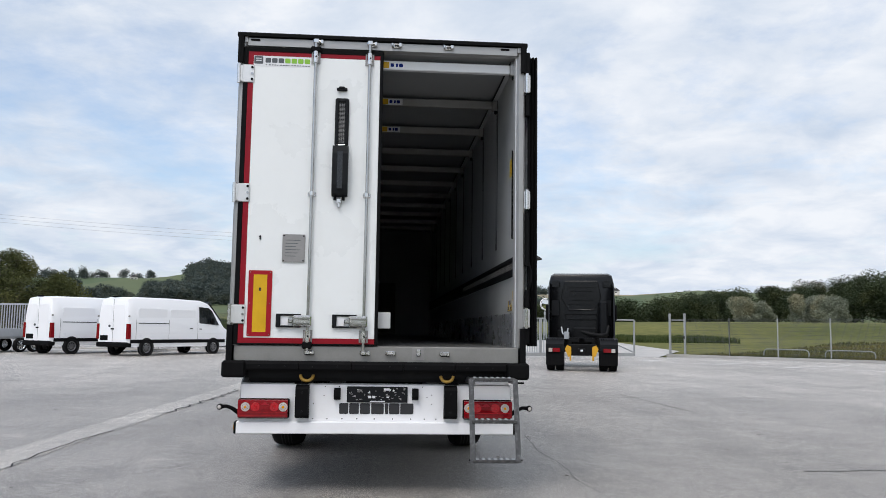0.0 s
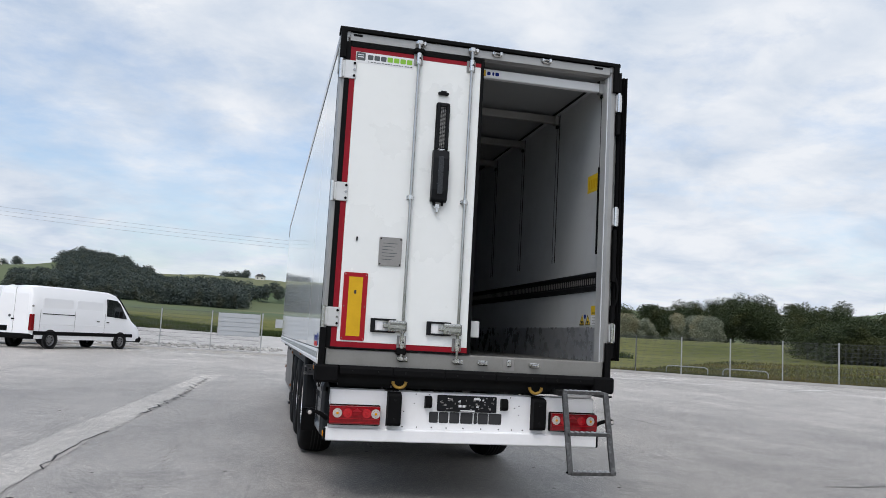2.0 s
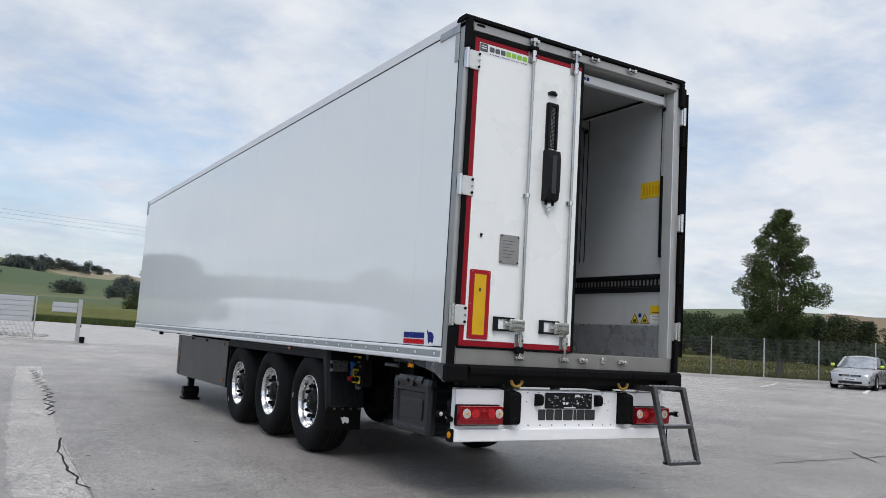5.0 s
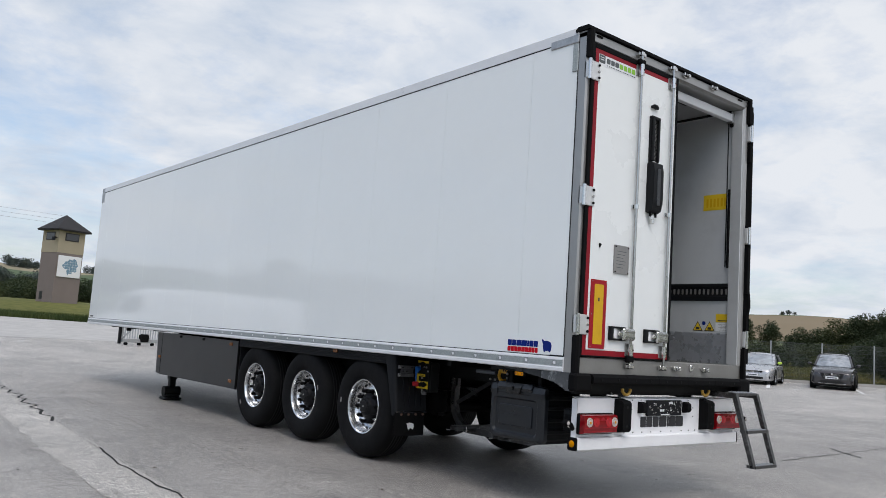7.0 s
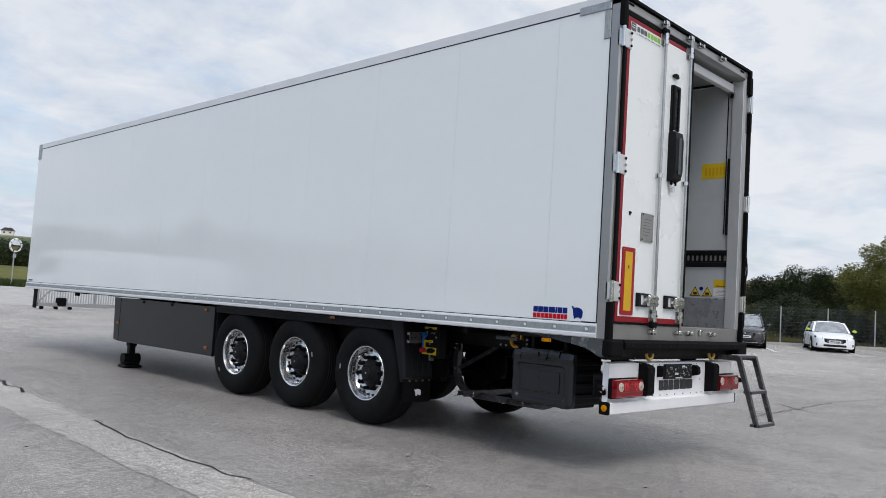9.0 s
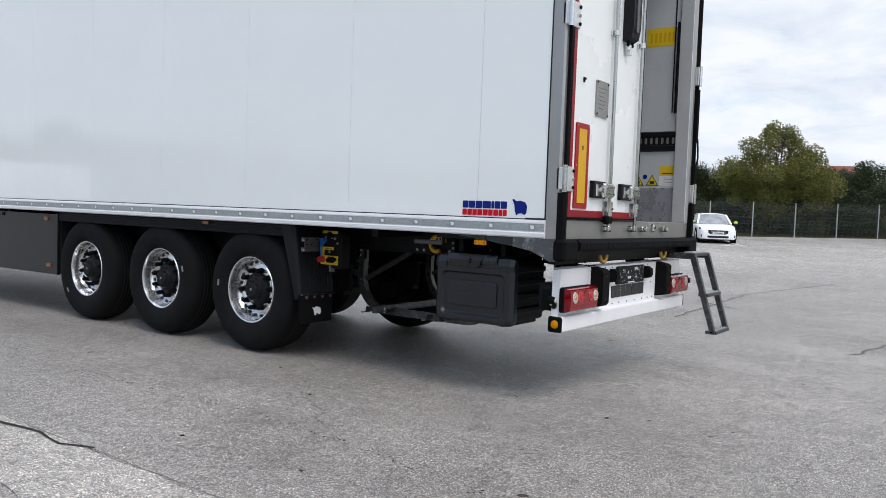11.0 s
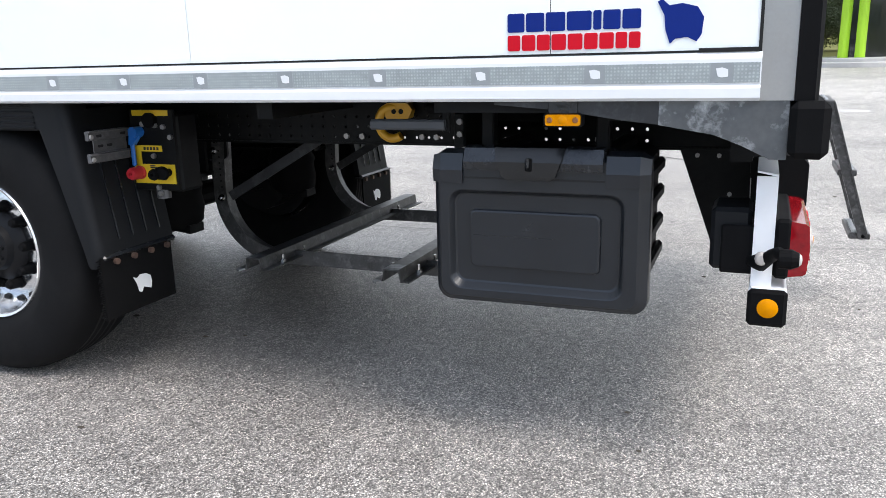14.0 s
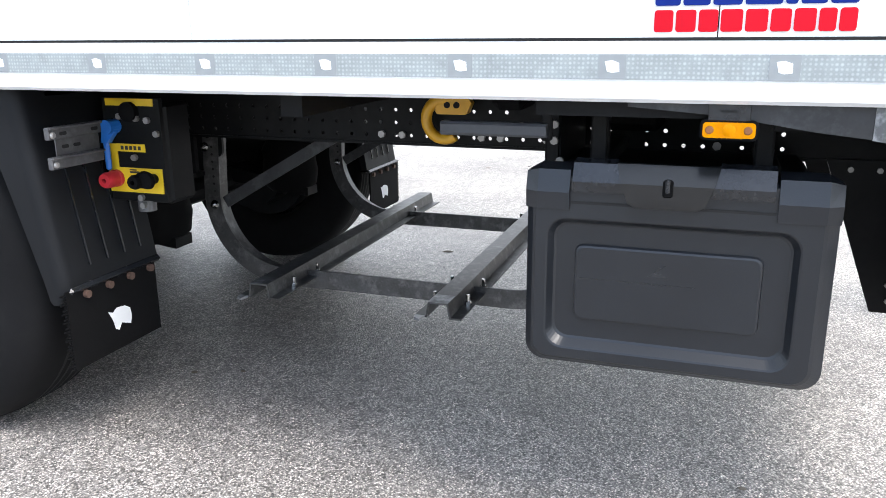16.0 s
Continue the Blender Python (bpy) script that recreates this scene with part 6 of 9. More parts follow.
# lid: one moulded skin with a sunken frame and a raised field
loops = [(-1.16, (0.362, 1.028, 0.516, 0.985, 0.048)), (-1.196, (0.362, 1.028, 0.516, 0.985, 0.048)), (-1.204, (0.364, 1.026, 0.518, 0.984, 0.047)), (-1.221, (0.386, 1.010, 0.532, 0.977, 0.040)), (-1.226, (0.394, 1.002, 0.538, 0.972, 0.036)),
         (-1.226, (0.430, 0.978, 0.560, 0.880, 0.045)), (-1.224, (0.434, 0.974, 0.564, 0.877, 0.043)), (-1.206, (0.446, 0.962, 0.580, 0.866, 0.036)), (-1.203, (0.452, 0.956, 0.586, 0.861, 0.032)),
         (-1.203, (0.502, 0.912, 0.632, 0.816, 0.020)), (-1.213, (0.5045, 0.9095, 0.6345, 0.8135, 0.018)), (-1.215, (0.509, 0.905, 0.639, 0.809, 0.016))]
s = M()
n = len(rounded(0, 1, 0, 1, 0.1, 8))
for x, r in loops:
    s.v += [(x, *p) for p in rounded(*r, 8)]
s.f += [(j * n + i, j * n + (i + 1) % n, (j + 1) * n + (i + 1) % n, (j + 1) * n + i) for j in range(len(loops) - 1) for i in range(n)]
s.f += [tuple(range(n))[::-1], tuple(range((len(loops) - 1) * n, len(loops) * n))]
lid = part("box_lid", s, PLASTIC_BOX, bx, "moulded lid")
part("field_line", M().box(-1.2156, -1.2148, 0.64, 0.905, 0.735, 0.737), PLASTIC_GLOSS, lid)
part("field_mark", M().prism([(0.70, 0.752), (0.745, 0.752), (0.735, 0.758), (0.72, 0.778), (0.705, 0.782), (0.725, 0.765)], "x", -1.2156, -1.2148), PLASTIC_GLOSS, lid)
for a, b, c in ((0.925, 1.028, 1), (0.362, 0.487, -1)):
    # shoulder block: two facets to the front, chamfered outer end
    o, i = (b, a) if c > 0 else (a, b)
    prof = [(-1.17, 0.900), (-1.232, 0.900), (-1.237, 0.940), (-1.222, 0.990), (-1.17, 1.000)]
    vs = [(x, i, z) for x, z in prof] + [(x, o - c * 0.030, z) for x, z in prof] + [(min(x + 0.016, -1.17), o, min(z, 0.982)) for x, z in prof]
    fs = [(5 * j + k, 5 * j + (k + 1) % 5, 5 * j + 5 + (k + 1) % 5, 5 * j + 5 + k) for j in range(2) for k in range(5)]
    part("lid_shoulder", M().add(vs, fs + [(4, 3, 2, 1, 0), (10, 11, 12, 13, 14)]), PLASTIC_BOX, lid)
latch = part("latch_bar", M().box(-1.205, -1.17, 0.492, 0.92, 0.925, 1.002, 0.004), PLASTIC, lid, "smooth dark latch bar")
for a, b in ((0.918, 0.800), (0.495, 0.628)):
    slope = 0.022 if a > b else -0.022
    vs = [(-1.205, a, 0.944), (-1.238, a, 0.944), (-1.244, a, 0.968), (-1.224, a, 1.008), (-1.19, a, 1.014), (-1.205, b + slope * 0.2, 0.944), (-1.238, b + slope * 0.2, 0.944), (-1.244, b + slope * 0.55, 0.968), (-1.224, b + slope, 1.008), (-1.19, b + slope, 1.014)]
    part("latch_wing", M().add(vs, [(0, 1, 6, 5), (1, 2, 7, 6), (2, 3, 8, 7), (3, 4, 9, 8), (4, 3, 2, 1, 0), (5, 6, 7, 8, 9), (0, 5, 9, 4)]), PLASTIC_GLOSS, latch)
plate_rows = [(1.010, 0.822, 0.606, -1.226), (0.970, 0.812, 0.616, -1.252), (0.940, 0.800, 0.628, -1.250), (0.926, 0.795, 0.633, -1.249), (0.916, 0.778, 0.650, -1.247)]
vs = [p for z, ya, yb, x in plate_rows for p in ((x, ya, z), (x, yb, z), (-1.205, yb, z), (-1.205, ya, z))]
part("latch_plate", M().add(vs, [(4 * j + i, 4 * j + (i + 1) % 4, 4 * j + 4 + (i + 1) % 4, 4 * j + 4 + i) for j in range(4) for i in range(4)] + [(3, 2, 1, 0), (16, 17, 18, 19)]), PLASTIC_SMOOTH, latch, "smooth dark latch flap")
key = part("latch_key", M().box(-1.256, -1.240, 0.700, 0.722, 0.944, 0.982, 0.004), RUBBER, latch, "black key slot")
part("key_lever", M().box(-1.268, -1.254, 0.706, 0.716, 0.955, 0.986, 0.003), PLASTIC_GLOSS, key)
part("latch_gap", M().box(-1.2275, -1.224, 0.490, 0.922, 0.914, 0.920), LINE, latch)
for z in (0.62, 0.72, 0.82, 0.91):
    part("side_rib", M().box(-1.16, -0.72, 0.378, 0.405, z - 0.022, z + 0.022, 0.010), PLASTIC, bx)
for y in (0.505, 0.885):
    part("box_strap", M().box(-1.1, -0.66, y - 0.025, y + 0.025, 0.965, 1.0, 0.006), CHASSIS, bx)
for y in (0.52, 0.88):
    part("box_post", M().box(-1.12, -1.07, y - 0.02, y + 0.02, 0.96, 1.12, 0.005), CHASSIS, bx)
for y in (0.47, 0.93):
    part("box_foot", M().box(-1.19, -0.75, y - 0.04, y + 0.04, 0.510, 0.54, 0.008), PLASTIC, bx)

# rear under-run guard
bp_ = tp("bumper_panel", M().prism([(0.03, 0.628), (0.03, 0.945), (0.085, 0.955), (0.085, 0.950), (0.036, 0.94), (0.036, 0.628)], "x", -1.18, 1.18), WHITE_STEEL, "white rear lamp panel")
part("panel_fold", M().box(-1.182, -1.176, 0.03, 0.085, 0.628, 0.94).box(1.176, 1.182, 0.03, 0.085, 0.628, 0.94).box(-1.18, 1.18, 0.005, 0.036, 0.622, 0.629), WHITE_STEEL, bp_)
for x in (-0.555, -0.43, -0.30, -0.17, -0.02, 0.14, 0.30, 0.42, 0.52):
    part("panel_screw", M().cyl((x, 0.026, 0.652), (x, 0.031, 0.652), 0.006, 8), PRINT_BLACK, bp_)
for x, z in ((-0.33, 0.93), (-0.45, 0.93), (0.40, 0.93), (0.48, 0.86), (0.44, 0.84), (-0.46, 0.85), (-0.55, 0.78), (0.48, 0.78)):
    part("panel_screw", M().cyl((x, 0.026, z), (x, 0.031, z), 0.005, 8), PRINT_BLACK, bp_)
gb = tp("guard_beam", M().box(-1.205, 1.205, -0.012, 0.088, 0.525, 0.628, 0.008), WHITE_STEEL, "white under-run guard beam")
for s in (-1, 1):
    cap = part("beam_cap", M().box(s * 1.2, s * 1.222, -0.014, 0.090, 0.523, 0.630, 0.010), RUBBER, gb, "black end cap")
    part("cap_lamp", M().lathe([(0.0, s * 0.008), (0.020, s * 0.007), (0.027, s * 0.003), (0.028, 0.0)], (s * 1.222, 0.036, 0.578), "x", 20), AMBER, cap, "round amber marker", True)
for s in (-1, 1):
    lampu = tp("tail_lamp", M().box(s * 0.755, s * 1.19, -0.014, 0.03, 0.655, 0.825, 0.01), RUBBER, "red tail lamp cluster")
    part("lamp_lens", M().prism([(-0.010, 0.662), (-0.046, 0.667), (-0.056, 0.674), (-0.061, 0.74), (-0.056, 0.806), (-0.046, 0.813), (-0.010, 0.818)], "x", s * 0.762, s * 1.184), RED_LENS, lampu, "red ribbed lens")
    for k, (c, mt) in enumerate(((1.12, CLEAR_LENS), (1.035, RED_DARK), (0.875, RED_DARK), (0.80, CLEAR_LENS))):
        z = 0.757
        part("lens_round", M().lathe([(0.0, -0.014), (0.014, -0.013), (0.016, -0.008), (0.036, -0.008), (0.040, 0.0)], (s * c, -0.056, z), "y", 20), mt, lampu, "", True)
        if mt is CLEAR_LENS:
            part("lens_bulb", M().lathe([(0.0, -0.016), (0.010, -0.015), (0.012, -0.012)], (s * c, -0.056, z), "y", 12), AMBER, lampu)
            for i in range(12):
                a = 2 * math.pi * i / 12
                part("lens_ray", M().box(s * c + 0.025 * math.cos(a) - 0.0015, s * c + 0.025 * math.cos(a) + 0.0015, -0.0655, -0.063, z + 0.025 * math.sin(a) - 0.0015, z + 0.025 * math.sin(a) + 0.0015), RED_LENS, lampu)
    part("lens_triangle", M().prism([(s * 0.995, 0.772), (s * 0.915, 0.772), (s * 0.955, 0.80)], "y", -0.0625, -0.059), RED_BOARD, lampu)
    part("lens_bar", M().box(s * 0.77, s * 1.18, -0.0635, -0.057, 0.712, 0.716).box(s * 0.77, s * 1.18, -0.0585, -0.053, 0.682, 0.685), RED_DARK, lampu)
    bb = tp("dock_block", M().prism([(0.03, 0.655), (-0.05, 0.668), (-0.068, 0.69), (-0.068, 0.91), (-0.05, 0.93), (0.03, 0.945)], "x", s * 0.587, s * 0.70), RUBBER, "black rubber dock block")
    for z in (0.72, 0.88):
        part("block_bolt", M().cyl((s * 0.643, -0.070, z), (s * 0.643, -0.062, z), 0.012, 10), CHASSIS, bb)
    arm = tp("lamp_arm", M().tube([(s * 1.15, 0.09, 0.70), (s * 1.20, 0.06, 0.70), (s * 1.245, 0.035, 0.735), (s * 1.29, 0.02, 0.755), (s * 1.34, 0.0, 0.752)], [0.022, 0.022, 0.018, 0.016, 0.018], 10), RUBBER, "black rubber arm with a position lamp", None, True)
    part("arm_lamp", M().lathe([(0.0, -0.03), (0.018, -0.028), (0.026, -0.01), (0.026, 0.02)], (s * 1.345, 0.0, 0.752), "y", 14), RUBBER, arm)
    part("arm_lens", M().lathe([(0.0, -0.036), (0.012, -0.034), (0.017, -0.028)], (s * 1.345, 0.0, 0.752), "y", 12), CLEAR_LENS, arm, "clear small lens", True)
    part("side_lens", M().lathe([(0.0, s * 0.03), (0.012, s * 0.028), (0.018, s * 0.02), (0.018, 0)], (s * 1.215, 0.06, 0.72), "x", 12), CLEAR_LENS, arm, "", True)
    part("arm_plate", M().box(s * 1.165, s * 1.175, 0.0, 0.17, 0.66, 0.80, 0.008), RUBBER, arm)
    jb = tp("junction_box", M().box(s * 1.16, s * 0.98, 0.09, 0.20, 0.665, 0.845, 0.012), PLASTIC, "black junction box")
    part("knock_out", M().lathe([(0.017, 0.0), (0.017, s * 0.002), (0.020, s * 0.002), (0.020, 0.0)], (s * 1.16, 0.128, 0.725), "x", 20), PLASTIC_GLOSS, jb)
    part("box_slot", M().prism(rounded(0.158, 0.172, 0.715, 0.765, 0.006, 3), "x", s * 1.1595, s * 1.1612), LINE, jb)
    br = tp("guard_bracket", M().prism([(0.34, 0.955), (0.11, 0.955), (0.10, 0.54), (0.19, 0.54)], "x", s * 0.665, s * 0.655), CHASSIS, "black guard bracket plate")
    part("bracket_cheek", M().prism([(0.105, 0.955), (0.04, 0.955), (0.04, 0.60), (0.10, 0.54)], "x", s * 0.60, s * 0.72), CHASSIS, br)
    for y, z in ((0.28, 0.93), (0.21, 0.93), (0.15, 0.93), (0.17, 0.80), (0.155, 0.62), (0.15, 0.575)):
        part("bracket_bolt", M().cyl((s * 0.666, y, z), (s * 0.674, y, z), 0.008, 6), PLATE_GREY, br)
    foot = part("bracket_foot", M().prism([(0.205, 0.66), (0.10, 0.66), (0.10, 0.545), (0.165, 0.545)], "x", s * 0.650, s * 0.644), GALV, br, "bright perforated plate")
    for z, r in ((0.645, 0.013), (0.605, 0.016), (0.565, 0.010)):
        part("plate_hole", M().cyl((s * 0.6505, 0.137, z), (s * 0.6515, 0.137, z), r, 12), LINE, foot)
    tp("tow_ring", M().tube([(s * 0.61 + 0.055 * math.cos(a), -0.02, 1.03 + 0.05 * math.sin(a)) for a in np.linspace(math.pi * 0.98, math.pi * 2.02, 12)], 0.014, 10), DULL_YELLOW, "yellow lashing ring", None, True)
tp("rear_cross_beam", M().box(-1.12, 1.12, 0.10, 0.16, 0.97, 1.07), CHASSIS, "black rear cross beam")

# number plate holder with unreadable marks, and small lamps
ph = tp("plate_holder", M().box(-0.262, 0.268, 0.005, 0.03, 0.795, 0.932, 0.006), PLASTIC, "black empty number plate holder")
rnd = random.Random(5)
for i in range(46):
    x, z = rnd.uniform(-0.245, 0.24), rnd.uniform(0.815, 0.915)
    w = rnd.uniform(0.004, 0.022)
    part("holder_mark", M().box(x, x + w, 0.0025, 0.0055, z, z + rnd.uniform(0.004, 0.016)), PLATE_GREY if rnd.random() < 0.75 else WHITE_PRINT, ph)
part("holder_bar", M().box(-0.06, 0.07, 0.0025, 0.0055, 0.800, 0.810), WHITE_PRINT, ph, "unreadable white line")
for x in (-0.075, -0.04, 0.06, 0.085):
    part("holder_square", M().box(x, x + 0.026, 0.002, 0.0055, 0.833 if x < 0.05 else 0.90, 0.853 if x < 0.05 else 0.918), WHITE_PRINT, ph)
for s, x in ((-1, -0.345), (1, 0.335)):
    tp("plate_lamp", M().prism([(0.03, 0.815), (-0.02, 0.825), (-0.035, 0.85), (-0.03, 0.90), (0.0, 0.918), (0.03, 0.918)], "x", x - 0.028, x + 0.028), RUBBER, "black number plate lamp")
# maker's name on the panel, as plain black blocks
for a, b in ((-0.326, -0.247), (-0.239, -0.155), (-0.145, -0.058), (-0.048, 0.062), (0.072, 0.102), (0.108, 0.200), (0.206, 0.322)):
    part("black_print_block", M().prism(rounded(a, b, 0.694, 0.787, 0.010, 2), "y", 0.0265, 0.0305), PRINT_BLACK, bp_)

# folding steps at the rear
lad = new("folding_steps")
lad.parent = trailer
tagged(lad, "mottled steel folding steps, let down")
for x in (0.80, 1.18):
    part("step_arm", M().box(x - 0.015, x + 0.015, -0.235, 0.10, 0.975, 1.025, 0.004), STEP_STEEL, lad)


def tread(y0, y1, z):
    t = part("tread", M().box(0.80, 1.18, y0, y1, z - 0.028, z, 0.003), STEP_STEEL, lad, "serrated steel tread")
    for i in range(7):
        for j in range(2):
            x, y = 0.84 + i * 0.05, y0 + (y1 - y0) * (0.3 + 0.42 * j)
            part("tread_tooth", M().lathe([(0.014, 0.0), (0.012, 0.007), (0.007, 0.007), (0.006, 0.0)], (x, y, z), "z", 8), GALV, t)


tread(-0.235, -0.10, 1.028)
for x in (0.80, 1.18):
    part("step_rail", M().prism([(-0.185, 1.02), (-0.235, 1.02), (-0.435, 0.355), (-0.395, 0.350)], "x", x - 0.013, x + 0.013), STEP_STEEL, lad, "slanted steel rail")
    part("rail_flange", M().prism([(-0.232, 1.02), (-0.238, 1.02), (-0.438, 0.355), (-0.432, 0.355)], "x", x - 0.022, x + 0.022), STEP_STEEL, lad)
tread(-0.36, -0.275, 0.69)
tread(-0.445, -0.35, 0.378)
part("step_pin", M().cyl((1.19, -0.16, 0.985), (1.27, -0.16, 0.985), 0.008, 8), RUBBER, lad)
part("step_pin", M().cyl((0.77, -0.41, 0.37), (1.215, -0.41, 0.37), 0.008, 8), RUBBER, lad)
tp("white_bag", M().box(0.86, 1.16, 0.02, 0.07, 0.955, 0.985, 0.004), WHITE_STEEL, "white guard plate behind the steps")


# ---- fences and gates ----
def fence_panel_mesh(w, h):
    s = M()
    for i in range(int(w / 0.05) + 1):
        x = i * 0.05
        s.box(x - 0.0025, x + 0.0025, -0.0025, 0.0025, 0.04, h)
    s2 = M()
    for j in range(11):
        z = 0.06 + j * (h - 0.1) / 10
        for o in (-0.007, 0.007):
            s2.box(0, w, o - 0.004, o + 0.004, z - 0.004, z + 0.004)
    return s, s2


PA, PB = fence_panel_mesh(2.44, 2.0)
ME_WIRES = mesh_of("upright_wires", PA, WIRE, fix=False)
ME_BARS = mesh_of("double_bar", PB, WIRE, fix=False)
ME_POST = mesh_of("post", M().box(-0.03, 0.03, -0.02, 0.02, -0.15, 2.08, 0.004), POST_GALV)
ME_PCAP = mesh_of("post_cap", M().box(-0.032, 0.032, -0.022, 0.022, 2.08, 2.10, 0.004), RUBBER)


def fence_run(name, a, b, label, first_post=True):
    """A mesh fence from a to b in bays of 2.5 m."""
    a, b = Vector(a), Vector(b)
    d = (b - a)
    n = round(d.length / 2.5)
    way = math.degrees(math.atan2(d.y, d.x))
    f = thing(name, label, "fence", "mesh fences round the yard", pose(a.x, a.y, ground_z(*a), 0, 0, way))
    inv = f.matrix_world.inverted()
    for i in range(n + 1):
        p = a + d * (i / n)
        z = ground_z(p.x, p.y)
        loc = inv @ Vector((p.x, p.y, z))
        if i or first_post:
            o = part("post", ME_POST, None, f)
            o.location = loc
            part("post_cap", ME_PCAP, None, o)
        if i < n:
            q = a + d * ((i + 1) / n)
            rise = math.degrees(math.atan2(ground_z(q.x, q.y) - z, 2.5))
            pan = part("mesh_panel", ME_BARS, None, f, "double-bar wire mesh panel")
            pan.matrix_basis = Matrix.Translation(loc + Vector((0.03, 0, 0.05))) @ pose(0, 0, 0, 0, -rise, 0) @ Matrix.Diagonal((d.length / n / 2.5, 1, 1, 1))
            part("wire_lattice", ME_WIRES, None, pan)
    return f


def fp(k, off=-0.1):
    return along(k, off)


fence_run("mesh_fence", fp(-2.45), fp(45.05), "tall galvanised wire mesh fence along the yard edge")
fence_run("mesh_fence", (-41.6, 41.02), (-1.80, 34.71), "tall galvanised wire mesh fence beside the gateway")


def board(name, x, w, z0, z1, slats, label):
    y = 34.42 - 0.158 * x
    b = thing(name, label, "sign board", "", pose(x, y - 0.03, ground_z(x, y), 0, 0, -9))
    part("back_board", M().box(0, w, -0.03, -0.02, z0, z1), SIGN_GREY, b)
    h = (z1 - z0) / slats
    for i in range(slats):
        part("slat", M().box(0.0, w, -0.05, -0.03, z0 + i * h + 0.015, z0 + (i + 1) * h - 0.015, 0.004), SIGN_GREY, b)
    part("rim", M().box(-0.03, 0, -0.055, -0.015, z0 - 0.02, z1 + 0.02).box(w, w + 0.03, -0.055, -0.015, z0 - 0.02, z1 + 0.02), POST_GALV, b)


board("slat_board", -3.95, 2.05, 0.86, 2.0, 5, "pale grey slatted board hung on the fence")
board("slat_board", -1.12, 0.98, 1.38, 1.82, 2, "small pale grey slatted board on the fence")
gp = thing("gate_post", "thick galvanised gate post with a drive box", "gate post", "", pose(0.0, 34.44, ground_z(0, 34.4), 0, 0, -9))
part("post", M().box(-0.09, 0.09, -0.09, 0.09, -0.1, 2.0, 0.008), POST_GALV, gp)
part("drive_box", M().box(0.1, 0.32, -0.12, 0.12, 0.02, 0.30, 0.02), RUBBER, gp)
part("eye", M().box(0.09, 0.13, -0.05, 0.05, 0.72, 0.86, 0.01), RUBBER, gp)

# sliding gate, standing open
G0, G1 = Vector((5.25, 31.4)), Vector((13.0, 33.2))
gd = G1 - G0
gate = thing("sliding_gate", "galvanised sliding gate with upright bars, slid open", "gate", "", pose(G0.x, G0.y, ground_z(*G0), 0, 0, math.degrees(math.atan2(gd.y, gd.x))))
GL = gd.length
part("bottom_beam", M().box(0, GL, -0.07, 0.07, 0.12, 0.28, 0.01), POST_GALV, gate)
part("top_beam", M().box(0, GL, -0.035, 0.035, 1.93, 2.0, 0.006), POST_GALV, gate)
for x in (0.0, 2.7, 5.4, GL):
    part("frame_post", M().box(x - 0.04, x + 0.04, -0.04, 0.04, 0.28, 1.95, 0.006), POST_GALV, gate)
bar = mesh_of("bar", M().box(-0.018, 0.018, -0.018, 0.018, 0.28, 1.93), SIGN_GREY)
for i in range(1, int(GL / 0.125)):
    if i * 0.125 < 5.3:
        part("bar", bar, None, gate).location = (i * 0.125, 0, 0)
part("brace", M().sweep([(5.45, 0.03, 1.3), (GL, 0.03, 0.3)], 0.02, 0.03, (0, 1, 0)), POST_GALV, gate)
part("roller_box", M().box(0.85, 1.22, -0.2, 0.1, 0.16, 0.5, 0.04), RUBBER, gate, "black drive box")
part("end_post", M().box(-0.16, -0.06, -0.06, 0.06, 0.05, 1.98, 0.008), CHASSIS, gate, "dark end post")
part("brace", M().sweep([(0.05, 0.03, 0.3), (1.1, 0.03, 1.3)], 0.02, 0.03, (0, 1, 0)), POST_GALV, gate)
for x in (0.2, 0.85, 1.5):
    part("roller", M().cyl((x, -0.06, 0.06), (x, 0.06, 0.06), 0.07, 12), RUBBER, gate)
for k in (-5.81, -4.93):
    x, y = fp(k)
    part("leaf_post", M().box(-0.05, 0.05, -0.05, 0.05, -0.1, 2.35, 0.006), POST_GALV, tagged(thing("gate_door_post", "galvanised post of the side gate", "gate post", "side gate posts", pose(x, y, ground_z(x, y), 0, 0, -48)), ""))
x, y = fp(-5.85)
leaf = thing("side_gate", "closed galvanised side gate with a mesh leaf", "gate", "", pose(x, y, ground_z(x, y), 0, 0, -48))
part("leaf_frame", M().box(0.06, 0.11, -0.02, 0.02, 0.05, 2.02).box(0.9, 0.95, -0.02, 0.02, 0.05, 2.02).box(0.11, 0.9, -0.02, 0.02, 1.97, 2.02).box(0.11, 0.9, -0.02, 0.02, 0.05, 0.1), POST_GALV, leaf)
for i in range(12):
    part("wire_bar", M().box(0.11, 0.9, -0.004, 0.004, 0.2 + i * 0.15, 0.208 + i * 0.15), WIRE, leaf)
part("lock", M().box(0.84, 0.95, -0.05, 0.05, 0.95, 1.15, 0.01), SKIRT, leaf, "dark lock case")
fence_run("mesh_fence", fp(-4.93), fp(-2.45), "short run of wire mesh fence beside the side gate", True)

# low hoop rails in the grass
for k, w in ((-1.5, 2.3), (1.6, 2.3)):
    x, y = fp(k, -2.2)
    hoop = thing("hoop_rail", "low galvanised hoop rail in the grass", "rail", "hoop rails in the grass", pose(x, y, terrain_z(x, y), 0, 0, -48))
    part("rail", M().tube([(0, 0, -0.1), (0, 0, 0.4), (0.06, 0, 0.5), (0.18, 0, 0.55), (w - 0.18, 0, 0.55), (w - 0.06, 0, 0.5), (w, 0, 0.4), (w, 0, -0.1)], 0.03, 8), POST_GALV, hoop, "", True)


